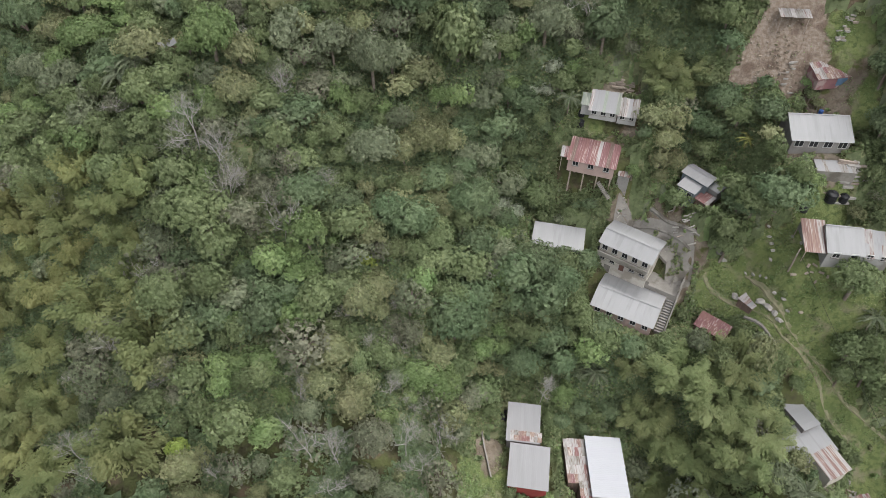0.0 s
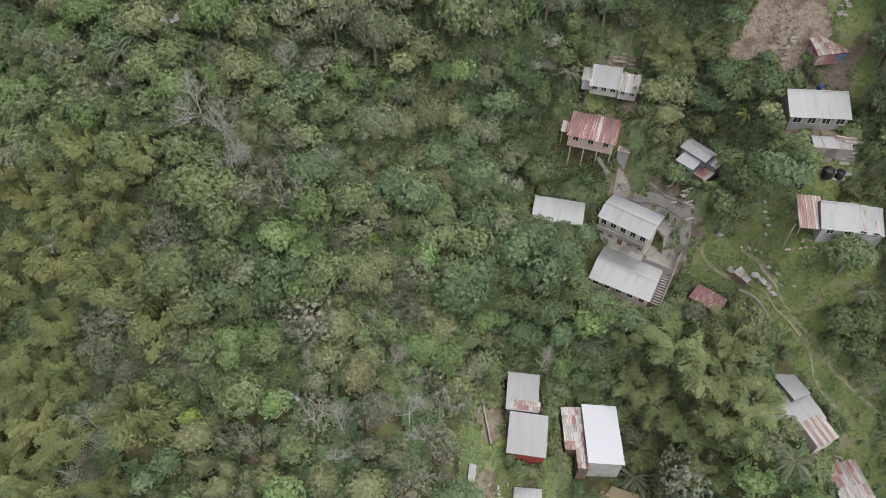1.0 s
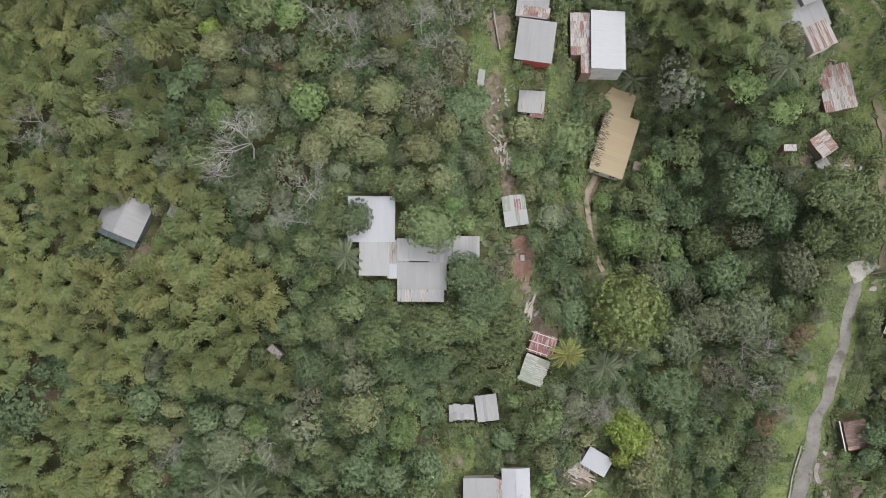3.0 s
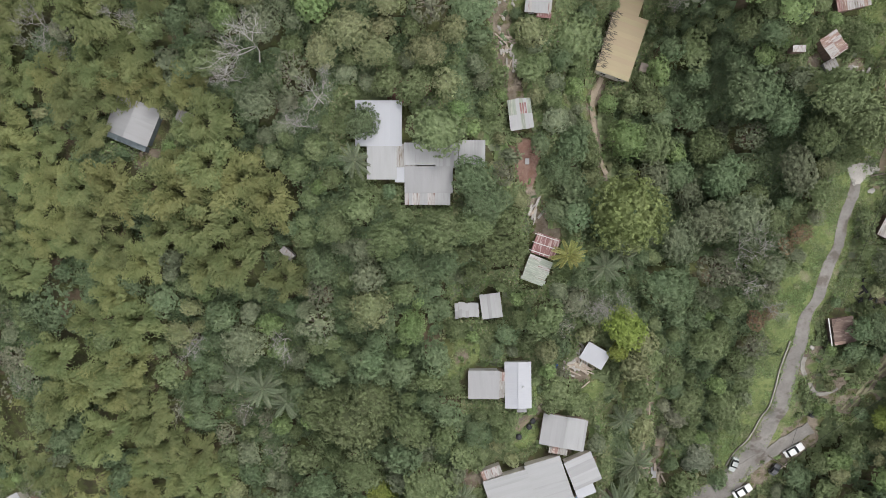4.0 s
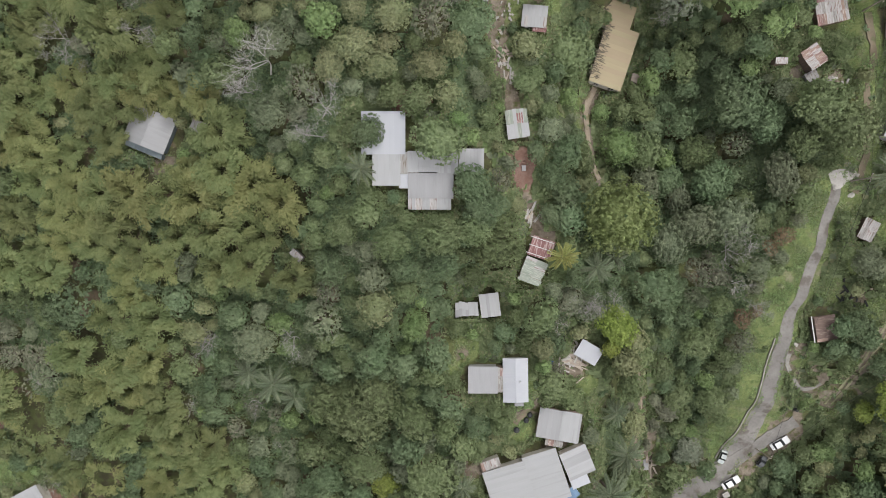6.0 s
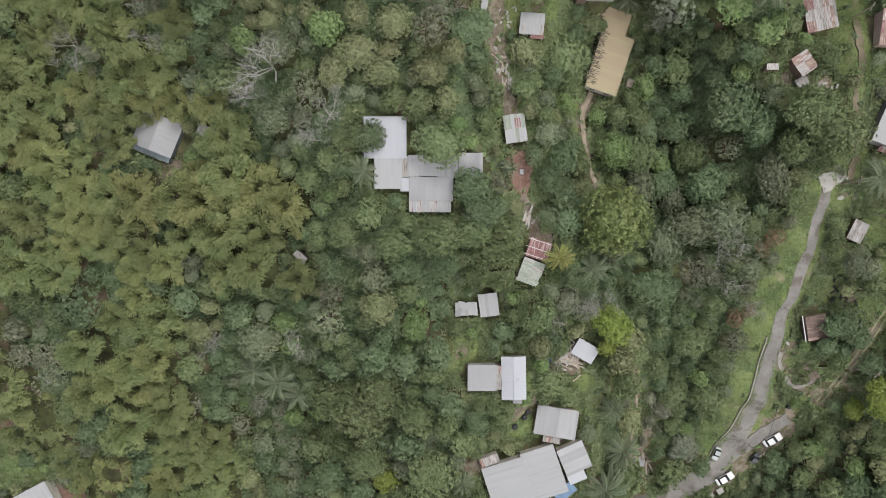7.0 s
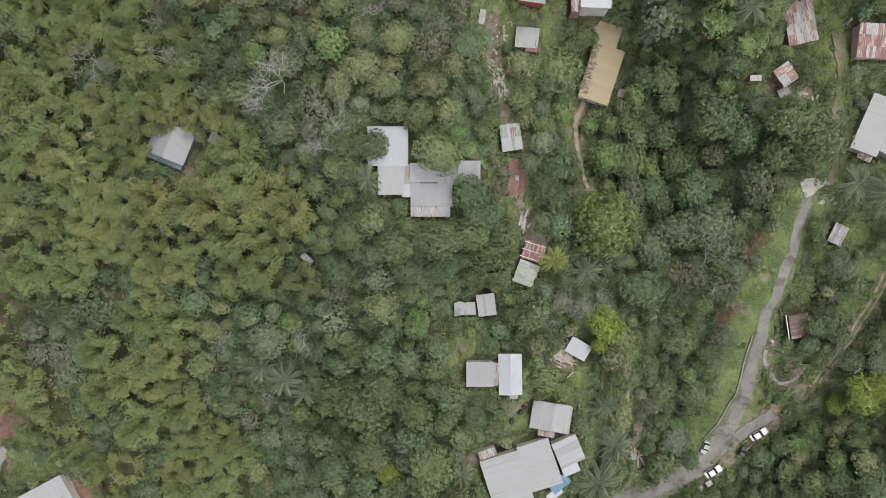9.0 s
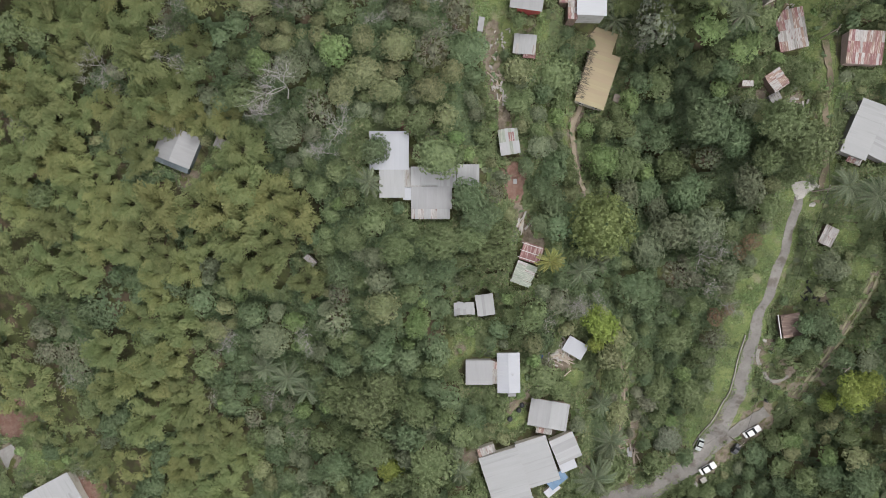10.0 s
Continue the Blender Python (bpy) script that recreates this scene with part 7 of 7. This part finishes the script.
for planted in PLANTED:
    claim(*planted)
house_spots = np.array(HOUSE_SPOTS)
road_spots = np.array([(x, y) for x, y, radius, kind in CLEARINGS if kind == "road"])
clear_spots = np.array([(x, y, r) for x, y, r, kind in CLEARINGS])
roof_spots = np.array([(x, y, r + 0.3) for x, y, r in HOUSE_SPOTS])
open_spots = np.concatenate([clear_spots, roof_spots])


def is_open(x, y, margin):
    on_clear = np.hypot(clear_spots[:, 0] - x, clear_spots[:, 1] - y) < clear_spots[:, 2] + margin
    on_roof = np.hypot(roof_spots[:, 0] - x, roof_spots[:, 1] - y) < roof_spots[:, 2] + margin * 1.8
    return bool(on_clear.any() or on_roof.any())


grade_x, grade_y = np.meshgrid(np.arange(-130, 121, 5.0), np.arange(-80, 153, 5.0))
STEEP = np.hypot(land(grade_x + 2, grade_y) - land(grade_x - 2, grade_y), land(grade_x, grade_y + 2) - land(grade_x, grade_y - 2)) / 4


def spacing(x, y):
    """How close crowns stand: closer up the steep northern slope, where the ground between would show."""
    grade = STEEP[int((y + 80) / 5), int((x + 130) / 5)]
    return 0.52 / (1 + 0.5 * grade) if y > 58 else 0.64 / (1 + 0.3 * max(0.0, grade - 0.5))


# bamboo first, crowding its cells
for attempt in range(9000):
    x, y = seed_rng.uniform(-130, 120), seed_rng.uniform(-80, 152)
    kind, radius = str(cell_of(x, y)), float(seed_rng.uniform(3.8, 6.6))
    if kind not in "bB" or is_open(x, y, radius * 0.4) or crowd(x, y, radius, 0.5):
        continue
    claim(x, y, radius)
    spots.append((x, y, radius, "bamboo", "bambooyellow" if seed_rng.random() < (0.5 if kind == "b" else 0.1) else "bamboo"))

for attempt in range(26000):
    x, y = seed_rng.uniform(-130, 120), seed_rng.uniform(-80, 152)
    radius = float(seed_rng.choice([1.8, 2.4, 3.0, 3.8, 5.0], p=[0.14, 0.24, 0.27, 0.22, 0.13]))
    cell = str(cell_of(x, y))
    if cell in " bB" or is_open(x, y, radius * 0.6) or crowd(x, y, radius, spacing(x, y)):
        continue
    choice = MIXTURES[cell]
    pick = seed_rng.choice(len(choice), p=np.array([c[0] for c in choice]) / sum(c[0] for c in choice))
    kind, tint = choice[pick][1:]
    if kind in ("small", "star"):
        radius = min(radius, 2.2)
    elif radius > 4.5 and kind == "broad":
        kind = "big"
    claim(x, y, radius)
    spots.append((x, y, radius, kind, tint))

# young trees in what room is left
CELL_TINT = {"d": "deep", "o": "olive", "g": "greyed", "f": "fresh", "t": "dry", "k": "deep", "s": "greyed", "B": "deep", "b": "deep"}
for attempt in range(16000):
    x, y = seed_rng.uniform(-130, 120), seed_rng.uniform(-80, 152)
    radius = float(seed_rng.uniform(1.1, 2.1))
    cell = str(cell_of(x, y))
    if cell == " " or is_open(x, y, radius * 0.35) or crowd(x, y, radius, 0.62 if y > 58 else 0.82):
        continue
    tint = CELL_TINT.get(cell) if seed_rng.random() < 0.6 else None
    tint = tint or ("mid", "deep", "olive", "greyed", "fresh", "mid")[int(seed_rng.integers(6))]
    claim(x, y, radius)
    spots.append((x, y, radius, "small", tint))

# the trees round the houses and down the middle of the slope stand singly, the rest is one wood
spots.sort(key=lambda s: math.hypot(s[0] - 5, (s[1] - 30) * 0.8))
single = {"bamboo": 110, "other": 170}
rest = []
for x, y, radius, kind, tint in spots:
    group = "bamboo" if kind == "bamboo" else "other"
    if single[group] > 0 and kind != "small":
        single[group] -= 1
        tree(kind, tint, x, y, radius, float(seed_rng.uniform(0.75, 1.4 if kind == "bamboo" else 1.25)))
    else:
        rest.append((x, y, radius, kind, tint))


# how high the canopy stands, metre by metre: what lies well under it stays out of the wood
FORM = {"broad": 0.74, "tall": 0.95, "dome": 0.7, "great": 0.62, "big": 0.6, "small": 0.85, "star": 0.7, "airy": 0.7, "twigs": 0.3, "bamboo": 0.6}
CANOPY = np.full((240, 260), -99.0)


def roof_over(x, y, radius, form, tall=1.0):
    """Raises the canopy over one crown."""
    i0, j0 = int(x + 135 - radius), int(y + 82 - radius)
    i1, j1 = int(x + 136 + radius), int(y + 83 + radius)
    i0, j0, i1, j1 = max(i0, 0), max(j0, 0), min(i1, 259), min(j1, 239)
    gy, gx = np.mgrid[j0:j1 + 1, i0:i1 + 1]
    away = ((gx + 0.5 - 135 - x) ** 2 + (gy + 0.5 - 82 - y) ** 2) / (0.85 * radius) ** 2
    top = foot(x, y) + radius * tall * (0.55 + 0.62 * form + 0.85 * form * np.sqrt(np.clip(1 - away, 0, 1)))
    spot = CANOPY[j0:j1 + 1, i0:i1 + 1]
    spot[...] = np.maximum(spot, np.where(away < 1, top, -99.0))


for x, y, radius, kind, tint in spots:
    roof_over(x, y, radius, FORM[kind])


def canopy_at(x, y):
    return CANOPY[np.clip((y + 82).astype(int), 0, 239), np.clip((x + 135).astype(int), 0, 259)]


def joined(name, entries, label, category):
    """Many plants as one mesh: shapes turned, sized, set on the ground and thinned where the canopy covers them."""
    tints = sorted({tint for *_, tint in entries})
    materials = [WOOD_LEAVES[t] for t in tints] + [BARK, CANE, BARK_PALE]
    verts, faces, slots, tones, base = [], [], [], [], 0
    for x, y, radius, kind, tint in entries:
        i = int(seed_rng.integers(len(SHAPES[kind])))
        a = seed_rng.uniform(0, 6.28)
        wide, deep = radius * seed_rng.uniform(0.8, 1.2), radius * seed_rng.uniform(0.8, 1.2)
        lean_x, lean_y = seed_rng.uniform(-0.25, 0.25, 2)
        z = foot(x, y) + 0.3 * radius
        tall = radius * seed_rng.uniform(0.75, 1.4)
        own = seed_rng.uniform(-0.5, 0.5)
        for (v, f), slot in zip(SHAPES[kind][i], (len(tints) + {"bamboo": 1, "twigs": 2}.get(kind, 0), tints.index(tint))):
            u, w = v[:, 0] * wide + lean_x * v[:, 2], v[:, 1] * deep + lean_y * v[:, 2]
            v = np.stack([u * math.cos(a) - w * math.sin(a) + x, u * math.sin(a) + w * math.cos(a) + y, v[:, 2] * tall + z], -1)
            tip = v[f[:, 2]]
            f = f[tip[:, 2] > canopy_at(tip[:, 0], tip[:, 1]) - np.where(tip[:, 1] > 55, 2.8, 1.8)]
            if not len(f):
                continue
            used, f = np.unique(f, return_inverse=True)
            verts.append(v[used])
            faces.append(f.reshape(-1, 3) + base)
            slots.append(np.full(len(faces[-1]), slot))
            tones.append(np.full(len(used), own))
            base += len(used)
    me = raw_mesh(name, np.concatenate(verts), np.concatenate(faces), materials, np.concatenate(slots), smooth=True)
    me.attributes.new("plant", "FLOAT", "POINT").data.foreach_set("value", np.concatenate(tones).astype(np.float32))
    return tagged(new(name, me), label, category, kind="stuff")


joined("forest", rest, "dense mixed green forest covering the hillside", "forest")

# undergrowth: a rough low thicket under and between the crowns, sinking to nothing round the open ground
GRID = 0.85
cover_x, cover_y = np.arange(-128, 124, GRID), np.arange(-80, 152, GRID)
CX, CY = np.meshgrid(cover_x, cover_y)
gap = np.full(CX.shape, 50.0)
for ox, oy, orad in open_spots:
    gap = np.minimum(gap, np.hypot(CX - ox, CY - oy) - orad)


def thicket_height(x, y, room):
    rough_h = np.interp(y, (50, 75), (1.0, 1.9)) + 1.7 * lumps(x, y, 3.6, 11) + 1.2 * lumps(x, y, 1.8, 12)
    return np.clip(rough_h, 0.25, None) * np.clip(room / 1.6, -0.4, 1)


def undergrowth():
    tints = ["mid", "mid", "olive", "fresh", "greyed", "deep"]
    r = np.random.default_rng(404)
    high = thicket_height(CX, CY, gap)
    keep_view = in_view(CX, CY)
    jx, jy = CX + r.uniform(-0.26, 0.26, CX.shape), CY + r.uniform(-0.26, 0.26, CX.shape)
    ids = np.arange(CX.size).reshape(CX.shape)
    a, b, c, d = ids[:-1, :-1], ids[:-1, 1:], ids[1:, 1:], ids[1:, :-1]
    cover = (canopy_at(CX, CY) > rolling(CX, CY) + 3.2) & (CY < 55)
    solid = (high[:-1, :-1] + high[1:, 1:] > 0.1) & keep_view[:-1, :-1] & ~cover[:-1, :-1]
    faces = np.stack([a[solid], b[solid], c[solid], d[solid]], -1)
    rough_z = np.clip(gap / 3, 0, 1) * r.uniform(-0.4, 0.4, CX.shape)
    verts = np.stack([jx, jy, rolling(jx, jy) + np.maximum(high + rough_z, -0.5)], -1).reshape(-1, 3)
    used, faces = np.unique(faces, return_inverse=True)
    verts, faces = verts[used], faces.reshape(-1, 4)
    tone = lumps(CX, CY, 4.2, 21) + 0.5 * lumps(CX, CY, 1.5, 22) + r.normal(size=CX.shape) * 0.16
    # shade of the gaps between crowns is put into the tint: deep green
    face_slot = np.where((gap[:-1, :-1][solid] > 3.5), 5, np.digitize(tone[:-1, :-1][solid], [-0.1, 0.14, 0.3, 0.5]))
    x = r.uniform(-126, 121, 2050000)
    x[:150000] = r.uniform(58, 105, 150000)
    y = np.where(np.arange(len(x)) < 900000, r.uniform(-78, 55, len(x)), r.uniform(55, 140, len(x)))
    room = gap[np.clip(((y + 80) / GRID).astype(int), 0, len(cover_y) - 1), np.clip(((x + 128) / GRID).astype(int), 0, len(cover_x) - 1)]
    ok = (room > 0.05) & in_view(x, y)
    ok &= (canopy_at(x, y) < rolling(x, y) + 3.8) | ((y > 55) & (r.random(len(x)) < 0.6))
    x, y, room = x[ok], y[ok], room[ok]
    h = thicket_height(x, y, room)
    at = np.stack([x, y, rolling(x, y) + h + r.uniform(0.0, 0.85, len(x)) * np.clip(room, 0.2, 1)], -1)
    size = r.uniform(0.2, 0.42, len(x)) * np.where(y > 55, 1.25, 1.0)
    tilt = np.stack([0 * x, 0 * x, np.full(len(x), 1.0)], -1)
    leaf_v, leaf_f = leaf_bits(at, tilt + r.normal(size=(len(x), 3)) * 0.6, size * 1.25, size, r)
    slot = np.digitize(lumps(x, y, 4.2, 21) + 0.5 * lumps(x, y, 1.5, 22) + r.normal(size=len(x)) * 0.16, [-0.1, 0.14, 0.3, 0.5])
    # most leaves far from open ground get that same shade-toned deep green
    slot = np.where((room > 3.5) & (r.random(len(x)) < np.where(y > 55, 0.35, 0.8)), 5, slot)
    all_v = np.concatenate([verts, leaf_v])
    faces = np.concatenate([faces[:, :3], faces[:, [0, 2, 3]]])
    all_f = np.concatenate([faces, leaf_f + len(verts)])
    ob = new("undergrowth", raw_mesh("undergrowth", all_v, all_f, [WOOD_LEAVES[t] for t in tints], np.concatenate([face_slot, face_slot, slot])))
    tagged(ob, "low green thicket filling gaps and clearing edges", "shrubs", kind="stuff")


undergrowth()


def rough_grass():
    """Uneven tufts of grass and low weeds over the lawns and the edges of bare ground."""
    r = np.random.default_rng(515)
    tints = ["fresh", "mid", "mid", "olive"]
    x, y = r.uniform(-115, 105, 1700000), r.uniform(-72, 118, 1700000)
    i = np.clip(((x + 128) / GRID).astype(int), 0, len(cover_x) - 1)
    j = np.clip(((y + 80) / GRID).astype(int), 0, len(cover_y) - 1)
    keep = (gap[j, i] < 0.6) & in_view(x, y)
    x, y = x[keep], y[keep]
    lawn, bare = np.zeros(len(x)), np.zeros(len(x))
    for cx, cy, radius, kind in CLEARINGS:
        near = np.clip(radius + 1.0 - np.hypot(x - cx, y - cy), 0, 1)
        if kind == "grass":
            lawn = np.maximum(lawn, near)
        else:
            bare = np.maximum(bare, np.clip((radius + 0.1 - np.hypot(x - cx, y - cy)) / 0.5, 0, 1) * (0.86 if kind != "road" else 1.0))
    for cx, cy, radius in HOUSE_SPOTS:
        bare = np.maximum(bare, np.hypot(x - cx, y - cy) < radius + 0.1)
    clump = 0.55 + 1.5 * lumps(x, y, 2.3, 31) + 0.9 * lumps(x, y, 0.9, 32)
    keep = r.random(len(x)) < np.maximum(lawn, 0.25) * (1 - bare) * np.clip(clump, 0.12, 1)
    x, y, clump = x[keep], y[keep], clump[keep]
    size = r.uniform(0.12, 0.3, len(x)) * (0.7 + 0.5 * clump)
    at = np.stack([x, y, rolling(x, y) + r.uniform(0.03, 0.3, len(x)) * np.clip(clump, 0.2, 1)], -1)
    v, f = leaf_bits(at, r.normal(size=at.shape) * 0.38 + (0, 0, 0.9), size * 1.3, size * 0.75, r)
    slot = np.digitize(lumps(x, y, 5.0, 33) + r.normal(size=len(x)) * 0.22, [-0.08, 0.12, 0.36])
    ob = new("grass", raw_mesh("grass", v, f, [WOOD_LEAVES[t] for t in tints], slot))
    tagged(ob, "rough uneven grass and weeds on open ground", "grass", kind="stuff")


rough_grass()


def roof_litter(x, y, width, start, end, low, rise, count):
    """Dark pointed slivers laid along the upper edge of a lean-to roof of the tan house."""
    r = np.random.default_rng(77 + count)
    turn = radians(-18)
    along, inward = r.uniform(start, end, count), r.random(count) ** 2.0 * 1.7
    side = -width / 2 - 0.25 + inward
    at = np.stack([x + side * math.cos(turn) - along * math.sin(turn), y + side * math.sin(turn) + along * math.cos(turn), low + rise * (width / 2 - side) / width + 0.13], -1)
    long = r.uniform(0.7, 1.6, count)
    way = np.array([math.cos(turn), math.sin(turn), 0.0]) + r.normal(size=at.shape) * (0.2, 0.2, 0.0)
    v, f = leaf_bits(at, r.normal(size=at.shape) * 0.06 + (0, 0, 1.0), long, long * 0.16, r, way)
    ob = new("fallen_fronds", raw_mesh("fallen_fronds", v, f, [SLIVER_DARK]))
    tagged(ob, "dark grey-brown slivers lying along the tan roof edge", "leaf litter", kind="stuff")


roof_litter(33.5, 40.3, 6.4, -5.6, 6.0, 17.8, 0.7, 150)
roof_litter(34.1, 48.8, 6.2, -2.4, 2.4, 18.0, 0.5, 60)

# single shrubs dotted over the open ground
SHRUBS = [shrub_shape(s) for s in (81, 82, 83)]
shrubs = 0
for cx, cy, crad, kind in CLEARINGS:
    for k in range(2 if kind == "grass" else 1):
        a, away = seed_rng.uniform(0, 6.28), crad * seed_rng.uniform(0.5, 1.15)
        x, y = cx + away * math.cos(a), cy + away * math.sin(a)
        radius = float(seed_rng.uniform(0.45, 1.1))
        if shrubs >= 280 or kind in ("quarry", "road") or seed_rng.random() < 0.55 or crowd(x, y, radius, 0.8) or (np.hypot(house_spots[:, 0] - x, house_spots[:, 1] - y) < house_spots[:, 2] + 0.8).any() or (np.hypot(road_spots[:, 0] - x, road_spots[:, 1] - y) < 3.0).any():
            continue
        claim(x, y, radius)
        shrubs += 1
        tint = ("mid", "fresh", "deep", "olive")[int(seed_rng.integers(4))]
        i = int(seed_rng.integers(3))
        ob = new("shrub", plant_mesh(("shrub", tint, i), SHRUBS[i], LEAVES[tint]))
        ob.matrix_world = tree_pose(x, y, radius, grow_rng, float(seed_rng.uniform(0.7, 1.2)))
        tagged(ob, f"low {TREE_WORDS[tint]} shrub growing on open ground", "shrub", "shrubs on open ground")
